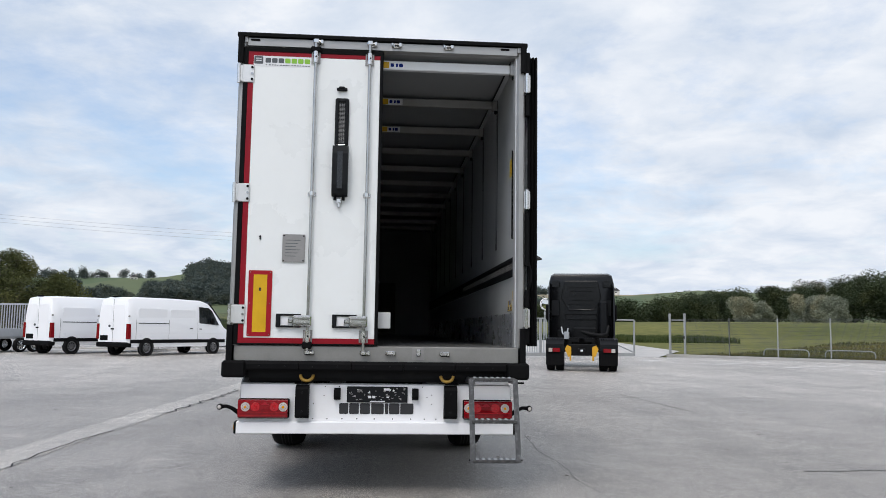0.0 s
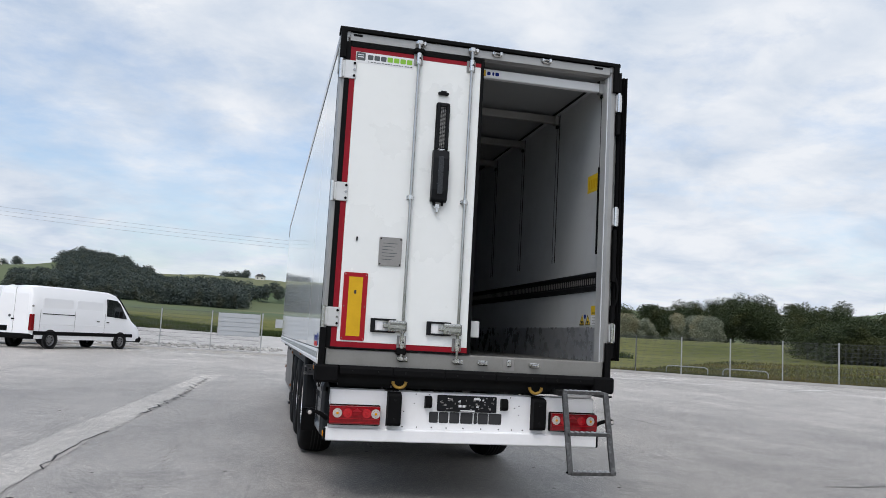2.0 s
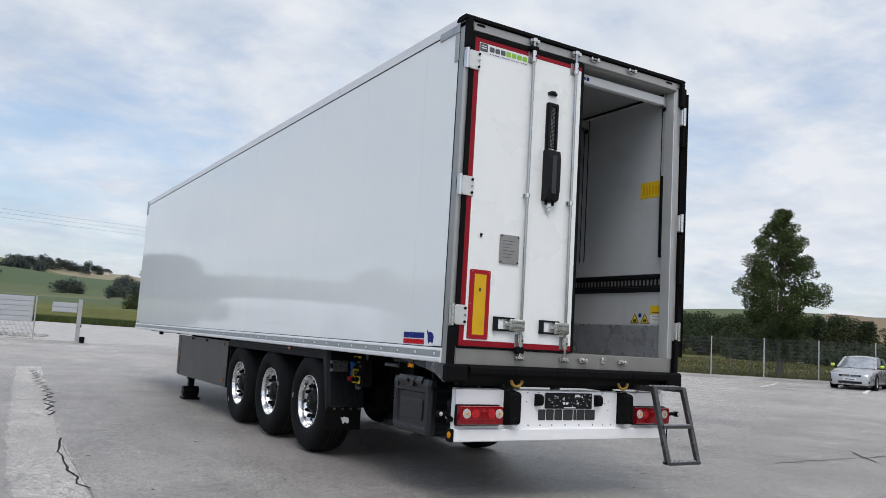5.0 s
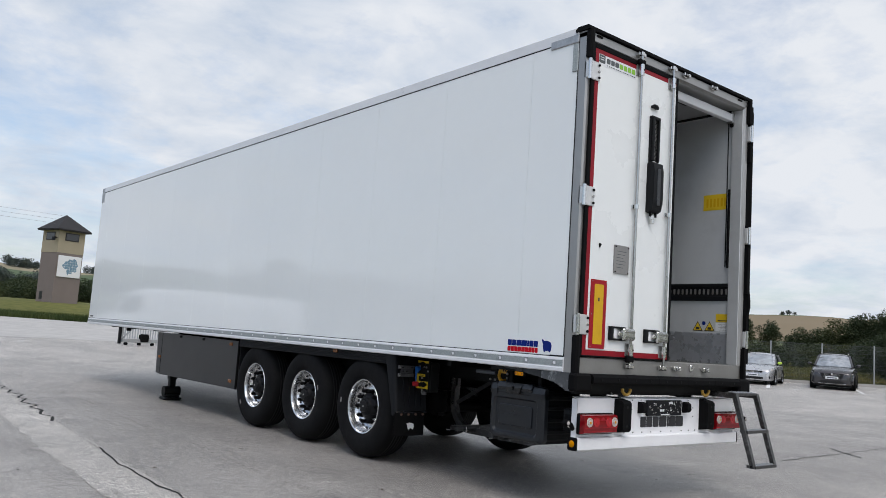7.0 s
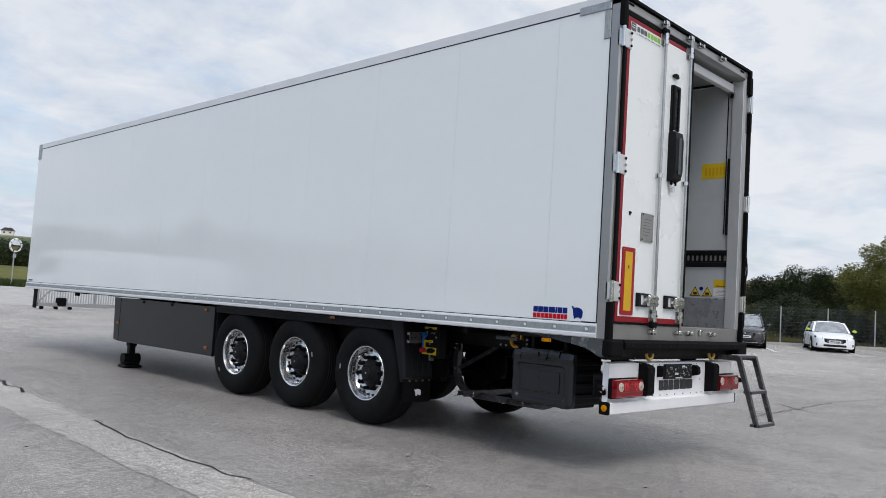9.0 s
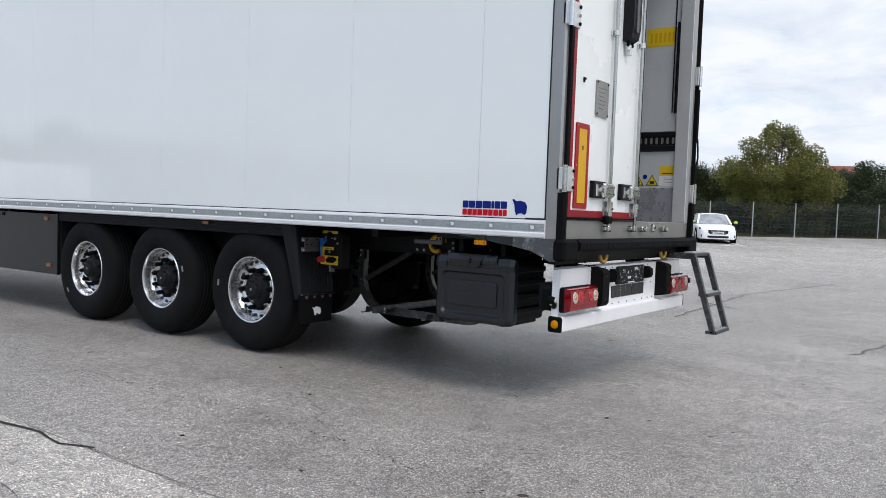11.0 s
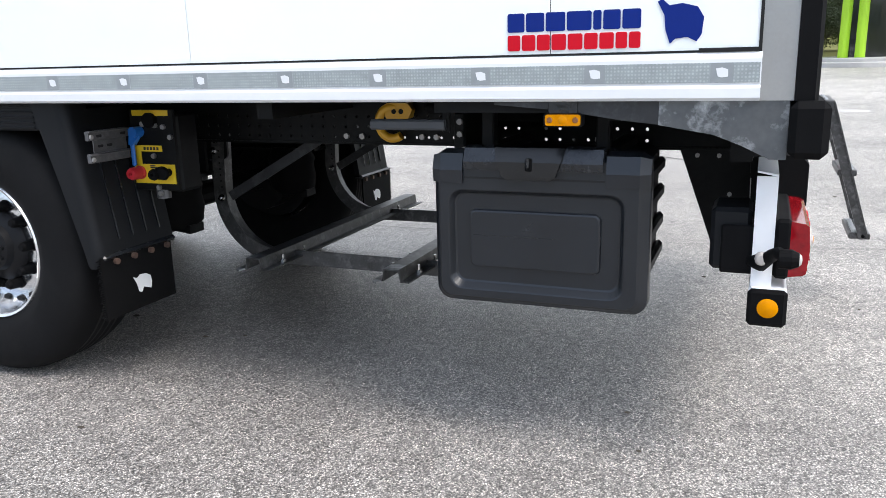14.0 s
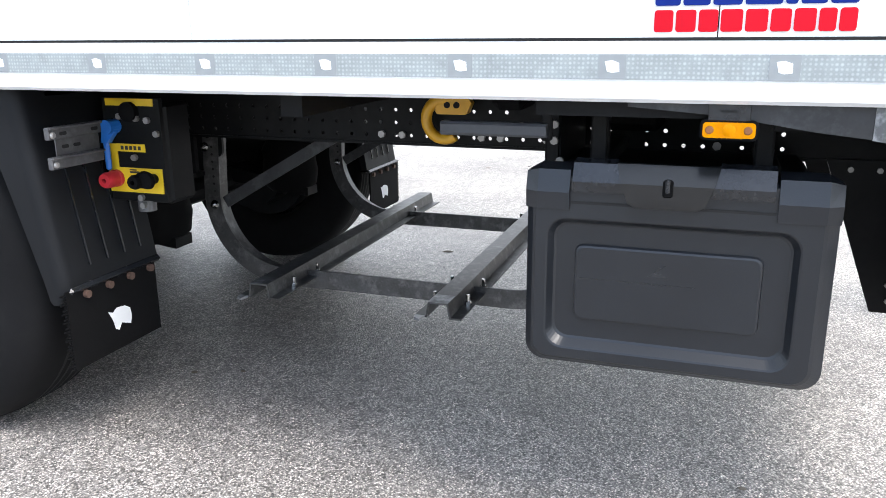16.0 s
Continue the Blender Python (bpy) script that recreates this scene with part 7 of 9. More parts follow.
# ---- vehicles ----
def car_wheel(parent, x, y, r, w, side, rim=RIM):
    """side: -1 or 1, which way the rim looks along x."""
    h = new("wheel")
    h.parent = parent
    h.matrix_basis = pose(x, y, r, 0, 0, 0 if side < 0 else 180)
    part("tyre", M().lathe([(r * 0.66, -w / 2), (r * 0.9, -w / 2 - 0.01), (r, -w / 2 + 0.03), (r, w / 2 - 0.03), (r * 0.9, w / 2), (r * 0.66, w / 2)], (0, 0, 0), "x", 28, True), TYRE, h, "", True)
    part("rim", M().lathe([(r * 0.67, -w / 2 + 0.005), (r * 0.62, -w / 2 + 0.012), (r * 0.56, -w / 2 + 0.05), (r * 0.3, -w / 2 + 0.035), (r * 0.12, -w / 2 + 0.02), (0, -w / 2 + 0.02)], (0, 0, 0), "x", 24), rim, h, "", True)
    for i in range(8):
        a = 2 * math.pi * i / 8
        o = part("rim_slot", M().prism(rounded(-r * 0.07, r * 0.07, -r * 0.1, r * 0.1, r * 0.05, 2), "x", -w / 2 + 0.038, -w / 2 + 0.03), LINE, h)
        o.matrix_basis = pose(0, 0, 0, math.degrees(a)) @ Matrix.Translation((0, 0, r * 0.43))
    return h


def section(y, zb, zt, wb, ww, wt, rt):
    """Half widths at the foot, the waist and the roof; a closed outline in the plane y."""
    pts = [(wb, zb), (ww, zb + (zt - zb) * 0.18), (ww, zb + (zt - zb) * 0.45), ((ww + wt) / 2 + 0.02, zb + (zt - zb) * 0.72), (wt, zt - rt), (wt - rt * 0.4, zt - rt * 0.3), (wt - rt * 1.5, zt)]
    full = [(x, y, z) for x, z in pts] + [(-x, y, z) for x, z in pts[::-1]]
    return full


def van(at):
    v = thing("panel_van", "white long panel van parked in a row", "van", "parked white vans", at)
    W = 0.99
    rows = []
    # y runs from the rear (0) to the front (6.95)
    for y, zb, zt, ww, wt in ((0.0, 0.50, 2.50, 0.93, 0.78), (0.06, 0.44, 2.64, 0.98, 0.82), (0.35, 0.40, 2.71, 0.99, 0.85), (2.5, 0.38, 2.73, 0.995, 0.86), (4.6, 0.38, 2.70, 0.995, 0.86), (5.05, 0.38, 2.60, 0.99, 0.84), (5.4, 0.38, 2.38, 0.99, 0.80), (5.8, 0.38, 2.02, 0.99, 0.78), (6.15, 0.38, 1.62, 0.98, 0.80), (6.3, 0.38, 1.40, 0.97, 0.84), (6.75, 0.40, 1.18, 0.92, 0.80), (6.93, 0.46, 0.98, 0.80, 0.68)):
        rows.append(section(y, zb, zt * 0.97, ww - 0.03, ww, wt, 0.12))
    part("body", loft(rows), VAN_WHITE, v, "", True)
    for s in (-1, 1):
        x = s * 1.0
        part("side_trim", M().box(s * 0.97, s * 1.012, 0.12, 6.2, 0.56, 0.72, 0.012), RUBBER, v, "black side rubbing strip")
        part("rail_slot", M().box(s * 0.985, s * 1.004, 0.55, 2.35, 1.44, 1.475, 0.004), LINE, v, "sliding door rail")
        for y0, y1 in ((0.55, 2.25), (2.5, 4.1)):
            part("side_press", M().prism(rounded(y0, y1, 1.62, 2.12, 0.07), "x", s * 0.935, s * 0.968), VAN_WHITE, v)
        part("swage_line", M().box(s * 0.985, s * 1.001, 0.3, 6.0, 1.015, 1.03, 0.003), VAN_WHITE, v)
        for y in (0.42, 2.38, 4.25):
            part("panel_joint", M().box(s * 0.99, s * 0.999, y - 0.006, y + 0.006, 0.74, 1.62), PLATE_GREY, v)
        part("door_window", M().prism([(4.35, 1.50), (5.75, 1.42), (5.2, 2.12), (4.95, 2.26), (4.35, 2.30)], "x", s * 0.90, s * 0.992), GLASS_DARK, v, "dark door window")
        part("door_handle", M().box(s * 0.995, s * 1.02, 3.72, 3.9, 1.22, 1.26, 0.01).box(s * 0.995, s * 1.02, 4.35, 4.53, 1.20, 1.24, 0.01), RUBBER, v)
        mir = part("mirror", M().box(s * 1.02, s * 1.22, 5.1, 5.2, 1.45, 1.78, 0.04), RUBBER, v, "black door mirror")
        part("tail_lamp", M().prism([(-0.03, 0.74), (-0.03, 1.42), (0.10, 1.42), (0.13, 0.74)], "x", s * 0.86, s * 1.003), RED_LENS, v, "tall red tail lamp")
        for y in (1.05, 5.37):
            part("wheel_arch", M().lathe([(0.35, -s * 0.03), (0.35, s * 0.012), (0.43, s * 0.014), (0.44, 0.0)], (s * 0.992, y, 0.36), "x", 28), LINE, v, "dark wheel arch")
            car_wheel(v, s * 0.90, y, 0.35, 0.24, s, VAN_RIM)
        part("rear_hinge", M().box(s * 0.94, s * 1.0, -0.02, 0.05, 1.72, 1.80, 0.01), PLATE_GREY, v)
    part("rear_bumper", M().box(-0.97, 0.97, -0.09, 0.25, 0.38, 0.60, 0.05), RUBBER, v, "black rear bumper")
    part("door_gap", M().box(-0.006, 0.006, -0.008, 0.02, 0.62, 2.52), PLATE_GREY, v)
    for s in (-1, 1):
        part("rear_press", M().prism(rounded(s * 0.41 - 0.33, s * 0.41 + 0.33, 1.46, 2.26, 0.08), "y", -0.012, 0.03), VAN_WHITE, v)
    part("plate_recess", M().box(-0.78, -0.30, -0.022, 0.01, 0.68, 0.90, 0.01), RUBBER, v, "dark plate recess")
    part("rear_handle", M().box(-0.12, 0.06, -0.03, 0.0, 1.16, 1.22, 0.01), RUBBER, v)
    part("rear_badge", M().lathe([(0, -0.03), (0.05, -0.028), (0.06, 0.0)], (-0.22, 0.0, 1.32), "y", 16), PRINT_GREY, v)
    part("roof_lamp", M().box(-0.15, 0.15, -0.0, 0.12, 2.60, 2.67, 0.02), RUBBER, v)
    part("windscreen", M().prism([(5.12, 2.50), (6.1, 1.62), (6.16, 1.66), (5.2, 2.56)], "x", -0.76, 0.76), GLASS_DARK, v, "dark windscreen")
    part("grille", M().box(-0.5, 0.5, 6.86, 6.96, 0.62, 0.9, 0.03), RUBBER, v)
    part("front_bumper", M().box(-0.93, 0.93, 6.5, 7.0, 0.32, 0.6, 0.07), RUBBER, v, "black front bumper")
    return v


VW = -31.0
for vx, vy, turn in ((-11.72, 28.85, 0.3), (-15.29, 29.79, -1.2)):
    van(pose(vx, vy, ground_z(vx + 1, vy + 2) + 0.01, 0, 0, VW + turn) @ Matrix.Diagonal((0.975, 0.975, 0.975, 1)))

# flat trailer beside the vans
fb = thing("flat_trailer", "grey aluminium drop-side car trailer", "trailer", "", pose(-18.45, 30.8, ground_z(-17.5, 32.0), 0, 0, VW))
part("bed", M().box(-1.0, 1.0, 0, 3.6, 0.62, 0.72, 0.01), POST_GALV, fb)
for s in (-1, 1):
    part("side_board", M().box(s * 0.98, s * 1.02, 0, 3.6, 0.72, 1.08, 0.006), SIGN_GREY, fb)
    part("tail_lamp", M().box(s * 0.6, s * 0.95, -0.06, 0.0, 0.5, 0.62, 0.01), RED_LENS, fb)
    car_wheel(fb, s * 1.05, 1.5, 0.33, 0.2, s)
    car_wheel(fb, s * 1.05, 2.2, 0.33, 0.2, s)
part("tail_board", M().box(-1.0, 1.0, -0.03, 0.01, 0.72, 1.08, 0.006), SIGN_GREY, fb)
part("ladder_rack", M().box(-1.0, -0.92, 3.5, 3.58, 0.72, 2.0).box(0.92, 1.0, 3.5, 3.58, 0.72, 2.0).box(-1.0, 1.0, 3.5, 3.58, 1.92, 2.0), POST_GALV, fb)
rk = thing("bar_rack", "white upright bar rack standing by the fence", "rack", "", pose(-20.6, 35.9, ground_z(-19, 35.6), 0, 0, -9) @ Matrix.Diagonal((1, 1, 1.1, 1)))
for i in range(22):
    part("bar", M().box(i * 0.14, i * 0.14 + 0.04, -0.02, 0.02, 0.0, 2.1), SIGN_GREY, rk)
part("rail", M().box(-0.05, 3.1, -0.03, 0.03, 2.05, 2.13), SIGN_GREY, rk)
part("foot_rail", M().box(-0.05, 3.1, -0.03, 0.03, 0.25, 0.33), SIGN_GREY, rk)

# tractor unit, seen from behind
tz = ground_z(7.0, 20.8)
tr = thing("truck_tractor", "black tractor unit without a trailer, rear towards the yard", "truck", "", pose(7.0, 20.4, tz, 0, 0, -14))
rows = []
for y, w, zt in ((3.05, 1.16, 3.50), (3.10, 1.22, 3.60), (3.3, 1.24, 3.66), (4.9, 1.24, 3.62), (5.25, 1.20, 3.3), (5.4, 1.16, 2.4)):
    rows.append([(w, y, 1.05), (w, y, zt - 0.3), (w - 0.06, y, zt - 0.08), (w - 0.2, y, zt), (-w + 0.2, y, zt), (-w + 0.06, y, zt - 0.08), (-w, y, zt - 0.3), (-w, y, 1.05)])
part("cab", loft(rows), CAB_BLACK, tr, "glossy black sleeper cab", True)
part("cab_press", M().prism([(-0.62, 3.35), (0.62, 3.35), (0.72, 2.7), (0.45, 2.25), (-0.45, 2.25), (-0.72, 2.7)], "y", 3.0, 3.08), CAB_BLACK, tr)
for k in range(5):
    part("cab_rib", M().box(-0.5 + 0.02 * k, 0.5 - 0.02 * k, 2.975, 3.01, 2.42 + k * 0.17, 2.47 + k * 0.17, 0.01), CAB_BLACK, tr)
for s in (-1, 1):
    part("cab_pocket", M().prism(rounded(s * 0.98 - 0.14, s * 0.98 + 0.14, 3.1, 3.35, 0.04), "y", 3.0, 3.07), CAB_BLACK, tr)
    part("cab_pocket", M().prism(rounded(s * 1.0 - 0.14, s * 1.0 + 0.14, 2.0, 2.6, 0.05), "y", 2.99, 3.07), PLASTIC, tr)
    part("side_fin", M().prism([(2.3, 1.1), (3.2, 1.1), (3.2, 3.3), (2.6, 3.1)], "x", s * 1.2, s * 1.25), CAB_BLACK, tr)
    part("mirror", M().box(s * 1.26, s * 1.45, 4.95, 5.1, 1.85, 2.5, 0.05), RUBBER, tr)
    part("frame_rail", M().box(s * 0.38, s * 0.46, 0.1, 5.0, 0.78, 1.02), CHASSIS, tr)
    gd2 = part("rear_guard", M().prism([(-0.12, 0.62), (-0.12, 0.95), (0.1, 1.12), (0.9, 1.16), (1.5, 1.02), (1.62, 0.7), (1.5, 0.7), (1.4, 0.95), (0.9, 1.08), (0.15, 1.04), (0.0, 0.9), (0.0, 0.62)], "x", s * 0.62, s * 1.24), PLASTIC, tr, "black ribbed mudguard")
    for k in range(7):
        part("guard_rib", M().box(s * (0.66 + k * 0.085), s * (0.69 + k * 0.085), 0.0, 0.85, 1.09, 1.14), PLASTIC, tr)
    part("flap", M().box(s * 0.63, s * 1.23, -0.13, -0.11, 0.22, 0.72), RUBBER, tr)
    lamp = part("tail_lamp", M().box(s * 0.72, s * 1.16, -0.19, -0.12, 0.66, 0.82, 0.01), RUBBER, tr)
    part("lens", M().box(s * 0.74, s * 1.0, -0.2, -0.185, 0.675, 0.805, 0.01), RED_LENS, tr)
    part("lens", M().box(s * 1.01, s * 1.14, -0.2, -0.185, 0.675, 0.805, 0.01), CLEAR_LENS, tr)
    part("ramp", M().prism([(s * 0.36, 0.55), (s * 0.46, 0.5), (s * 0.58, 0.78), (s * 0.5, 0.92), (s * 0.36, 0.85)], "y", -0.1, -0.06), YELLOW_HOOK, tr, "yellow guide plate")
    part("ramp_foot", M().box(s * 0.36, s * 0.42, -0.1, -0.05, 0.38, 0.56), YELLOW_HOOK, tr)
    for w in (0.76, 1.08):
        car_wheel(tr, s * w, 0.75, 0.50, 0.29, s)
    car_wheel(tr, s * 1.06, 4.4, 0.50, 0.3, s)
part("rear_beam", M().box(-0.5, 0.5, -0.05, 0.1, 0.55, 0.95, 0.02), CHASSIS, tr)
part("tow_jaw", M().box(-0.14, 0.14, -0.16, 0.0, 0.55, 0.8, 0.03), CHASSIS, tr)
part("white_tag", M().box(-0.04, 0.04, -0.17, -0.155, 0.70, 0.76), WHITE_PRINT, tr)
part("fifth_wheel", M().prism([(-0.45, 0.2), (-0.1, 0.2), (0, 0.7), (0.1, 0.2), (0.45, 0.2), (0.45, 1.3), (-0.45, 1.3)], "z", 1.02, 1.16), CHASSIS, tr)
part("air_unit", M().box(-0.3, 0.55, 2.4, 2.95, 1.05, 1.55, 0.05).box(-0.9, -0.5, 2.5, 2.9, 1.1, 1.45, 0.04), CHASSIS, tr)
part("filter_can", M().cyl((-0.55, 2.35, 1.1), (-0.55, 2.35, 1.38), 0.1, 14), SIGN_GREY, tr)
part("exhaust", M().tube([(-0.1, 2.5, 1.42), (0.3, 2.4, 1.3), (0.7, 2.38, 1.24), (0.95, 2.45, 1.3), (1.02, 2.6, 1.6)], 0.085, 10), CHASSIS, tr, "", True)
part("press_rim", M().tube([(-0.62, 3.03, 3.33), (0.62, 3.03, 3.33), (0.74, 3.03, 2.7), (0.46, 3.03, 2.22), (-0.46, 3.03, 2.22), (-0.74, 3.03, 2.7), (-0.62, 3.03, 3.33)], 0.035, 8), CAB_BLACK, tr, "", True)
part("intake_shaft", M().box(0.70, 1.0, 2.72, 3.02, 1.15, 2.55, 0.05), PLASTIC, tr)
part("low_rim", M().tube([(-0.6, 3.02, 2.05), (0.6, 3.02, 2.05), (0.6, 3.02, 1.85), (-0.6, 3.02, 1.85), (-0.6, 3.02, 2.05)], 0.02, 6), CAB_BLACK, tr)
part("cable_coil", M().tube([(-0.75, 2.5, 1.55), (-0.7, 2.35, 1.3), (-0.55, 2.3, 1.25), (-0.5, 2.4, 1.5)], 0.03, 8), SIGN_GREY, tr, "pale coiled hose", True)
part("cab_floor", M().box(-1.2, 1.2, 3.0, 5.4, 0.6, 1.06), CHASSIS, tr)


def car(name, label, at, paint, length, width, height, low, style, mirror):
    """A car built from cross-sections; y runs from the rear to the front. style: hatch, suv or estate."""
    c = thing(name, label, "car", "parked cars", at)
    hw, L = width / 2, length
    belt = height * 0.63
    rows = []
    for y, zb, zt, k in ((0.0, low + 0.22, belt - 0.10, 0.80), (0.06, low + 0.1, belt - 0.02, 0.90), (0.35, low, belt, 0.97), (1.2, low, belt + 0.01, 1.0), (L * 0.5, low, belt, 1.0), (L - 1.35, low, belt - 0.01, 1.0), (L - 0.95, low, belt - 0.045, 0.99), (L - 0.55, low, belt - 0.095, 0.965), (L - 0.28, low, belt - 0.15, 0.92), (L - 0.12, low, belt - 0.21, 0.86), (L - 0.03, low + 0.02, belt - 0.27, 0.78), (L, low + 0.05, belt - 0.34, 0.68)):
        w, h = hw * k, zt - zb
        side = [(w * 0.90, y, zb), (w * 0.985, y, zb + h * 0.08), (w, y, zb + h * 0.25), (w, y, zb + h * 0.60), (w * 0.98, y, zb + h * 0.80), (w * 0.93, y, zb + h * 0.93), (w * 0.80, y, zb + h * 0.985), (w * 0.4, y, zt + 0.012)]
        rows.append(side + [(-x, v, z) for x, v, z in side[::-1]])
    part("body", loft(rows), paint, c, "", True)
    yb, zb = L - 1.22, belt + 0.005
    yt, zt = yb - (0.78 if style != "suv" else 0.72), height - 0.05
    r0 = 0.5

    def screen(u, v, back=0.0):
        return (u * hw * (0.84 - 0.17 * v), yb + (yt - yb) * v - 0.17 * u * u + 0.10 * v * (1 - v) - back, zb + (zt - zb) * v - 0.035 * u * u * v + 0.05 * v * (1 - v) - back * 0.7)

    gl = []
    for y, top, k in ((0.16, belt, 0.84), (r0, height - 0.10, 0.66), (1.25, height - 0.02, 0.69), (yt - 0.22, height - 0.045, 0.68), (yt + 0.1, height - 0.20, 0.68), (yb - 0.3, belt + 0.05, 0.74)):
        foot = belt - 0.05
        side = [(hw * 0.89, y, foot), (hw * (k + 0.9) / 2 + 0.012, y, (foot + top) / 2), (hw * k, y, max(top - 0.035, foot + 0.01)), (hw * (k - 0.10), y, max(top, foot + 0.02))]
        gl.append(side + [(-x, v, z) for x, v, z in side[::-1]])
    part("cabin", loft(gl), GLASS_DARK, c, "dark windows", True)
    s = M()
    for back in (0.0, 0.025):
        base = len(s.v)
        s.v += [screen(-1 + i / 4, j / 4, back) for j in range(5) for i in range(9)]
        s.f += [(base + j * 9 + i, base + j * 9 + i + 1, base + j * 9 + i + 10, base + j * 9 + i + 9) for j in range(4) for i in range(8)]
    part("windscreen", s, GLASS_SKY, c, "raked windscreen with a painted sky reflection", True, False)
    rf = []
    for y, top, bow in ((r0 - 0.05, height - 0.075, 0.0), (0.75, height - 0.02, 0.0), (1.4, height + 0.006, 0.0), (yt - 0.35, height - 0.004, 0.0), (yt - 0.06, height - 0.028, 0.10), (yt + 0.03, zt, 0.17)):
        up = [(u * hw * 0.69, y - bow * u * u, top - 0.035 * u * u - 0.03 * u ** 6) for u in (1, 0.9, 0.6, 0.2, -0.2, -0.6, -0.9, -1)]
        rf.append(up + [(x * 0.97, v, z - 0.04) for x, v, z in up[::-1]])
    part("roof", loft(rf), paint, c, "", True)
    for s in (-1, 1):
        part("pillar", M().sweep([screen(s * 1.01, v) for v in (0.0, 0.33, 0.66, 1.0)], 0.045, 0.03, (1, 0, 0)), paint, c)
        part("rear_pillar", M().sweep([(s * hw * 0.70, r0 + 0.1, height - 0.07), (s * hw * 0.86, 0.28, belt)], 0.09, 0.03, (0, 1, 0)), paint, c)
        part("roof_rail", M().tube([(s * hw * 0.62, r0 + 0.15, height - 0.02), (s * hw * 0.62, r0 + 0.3, height + 0.025), (s * hw * 0.62, yt - 0.5, height + 0.02), (s * hw * 0.62, yt - 0.3, height - 0.02)], 0.014, 6), CHROME if style == "suv" else LINE, c)
        m1 = part("mirror", M().box(s * (hw + 0.0), s * (hw + 0.19), yb - 0.30, yb - 0.20, belt + 0.03, belt + 0.16, 0.045), mirror, c, "door mirror", True)
        part("mirror_arm", M().box(s * (hw - 0.12), s * (hw + 0.05), yb - 0.27, yb - 0.22, belt - 0.01, belt + 0.04, 0.012), RUBBER, m1)
        for y in (0.88, L - 0.90):
            part("wheel_arch", M().lathe([(0.34, -s * 0.03), (0.34, s * 0.006), (0.385, s * 0.008), (0.39, 0.0)], (s * hw, y, 0.345), "x", 28), LINE, c)
            car_wheel(c, s * (hw - 0.105), y, 0.34, 0.23, s, RIM)
        a, d = (0.50, 0.92) if style == "hatch" else (0.55, 0.92)
        lamp = [(s * hw * a, L + 0.004, belt - 0.345), (s * hw * d, L - 0.24, belt - 0.29), (s * hw * d, L - 0.26, belt - 0.185), (s * hw * a, L - 0.03, belt - 0.265)]
        lens = M().add(lamp + [(x * 0.96, y - 0.12, z) for x, y, z in lamp], [(0, 1, 2, 3), (7, 6, 5, 4), (0, 4, 5, 1), (1, 5, 6, 2), (2, 6, 7, 3), (3, 7, 4, 0)])
        hl = part("head_lamp", lens, LINE if style != "hatch" else CLEAR_LENS, c, "slim head lamp")
        strip_ = [(x * 1.002, y + 0.006, z) for x, y, z in (lamp[0], lamp[1])] + [(x * 1.002, y + 0.006, z + 0.03) for x, y, z in (lamp[1], lamp[0])]
        part("lamp_strip", M().add(strip_ + [(x, y - 0.03, z) for x, y, z in strip_], [(0, 1, 2, 3), (7, 6, 5, 4), (0, 4, 5, 1), (1, 5, 6, 2), (2, 6, 7, 3), (3, 7, 4, 0)]), CLEAR_LENS, hl)
        part("fog_recess", M().prism(rounded(s * hw * 0.74 - 0.10, s * hw * 0.74 + 0.10, low + 0.10, low + 0.22, 0.03), "y", L - 0.20, L - 0.045), LINE, c)
        part("sill", M().box(s * hw * 0.9, s * hw * 1.003, 1.3, L - 1.35, low, low + (0.16 if style == "suv" else 0.08), 0.01), RUBBER, c)
        for y in (L * 0.33, L * 0.56):
            part("door_joint", M().box(s * hw * 0.99, s * hw * 1.002, y - 0.005, y + 0.005, low + 0.14, belt - 0.08), LINE, c)
        part("door_handle", M().box(s * hw * 0.985, s * hw * 1.012, L * 0.50, L * 0.545, belt - 0.17, belt - 0.14, 0.008), paint, c)
    if style == "hatch":
        grille = [(-0.50, belt - 0.30), (0.50, belt - 0.30), (0.46, belt - 0.38), (-0.46, belt - 0.38)]
    else:
        grille = [(-0.50, belt - 0.30), (0.50, belt - 0.30), (0.48, belt - 0.44), (0.36, low + 0.24), (-0.36, low + 0.24), (-0.48, belt - 0.44)]
    g = part("grille", M().prism([(x * hw, z) for x, z in grille], "y", L - 0.12, L + 0.008), LINE, c, "dark grille")
    zg0, zg1 = min(z for _, z in grille), max(z for _, z in grille)
    for k in range(2 if style == "hatch" else 5):
        z = zg0 + (zg1 - zg0) * (k + 0.7) / (2.4 if style == "hatch" else 5.6)
        part("grille_bar", M().box(-hw * 0.36, hw * 0.36, L + 0.006, L + 0.016, z - 0.006, z + 0.006), CHROME if style == "hatch" else PLATE_GREY, g)
    part("badge", M().lathe([(0, 0.022), (0.045, 0.02), (0.05, 0.0)], (0, L + 0.004, belt - 0.335), "y", 16), CHROME, c, "", True)
    part("lower_intake", M().prism(rounded(-hw * 0.52, hw * 0.52, low + 0.07, low + 0.17, 0.03), "y", L - 0.10, L + 0.008), LINE, c)
    zp = low + 0.20 if style == "hatch" else low + 0.25
    pl = part("plate", M().box(-0.26, 0.26, L + 0.010, L + 0.026, zp, zp + 0.11, 0.004), WHITE_PRINT, c, "pale number plate")
    part("plate_bar", M().box(-0.2, 0.2, L + 0.026, L + 0.029, zp + 0.035, zp + 0.075), PRINT_GREY, pl)
    part("chin", M().box(-hw * 0.62, hw * 0.62, L - 0.1, L + 0.012, low + 0.03, low + 0.06, 0.012), CHROME if style == "suv" else paint, c)
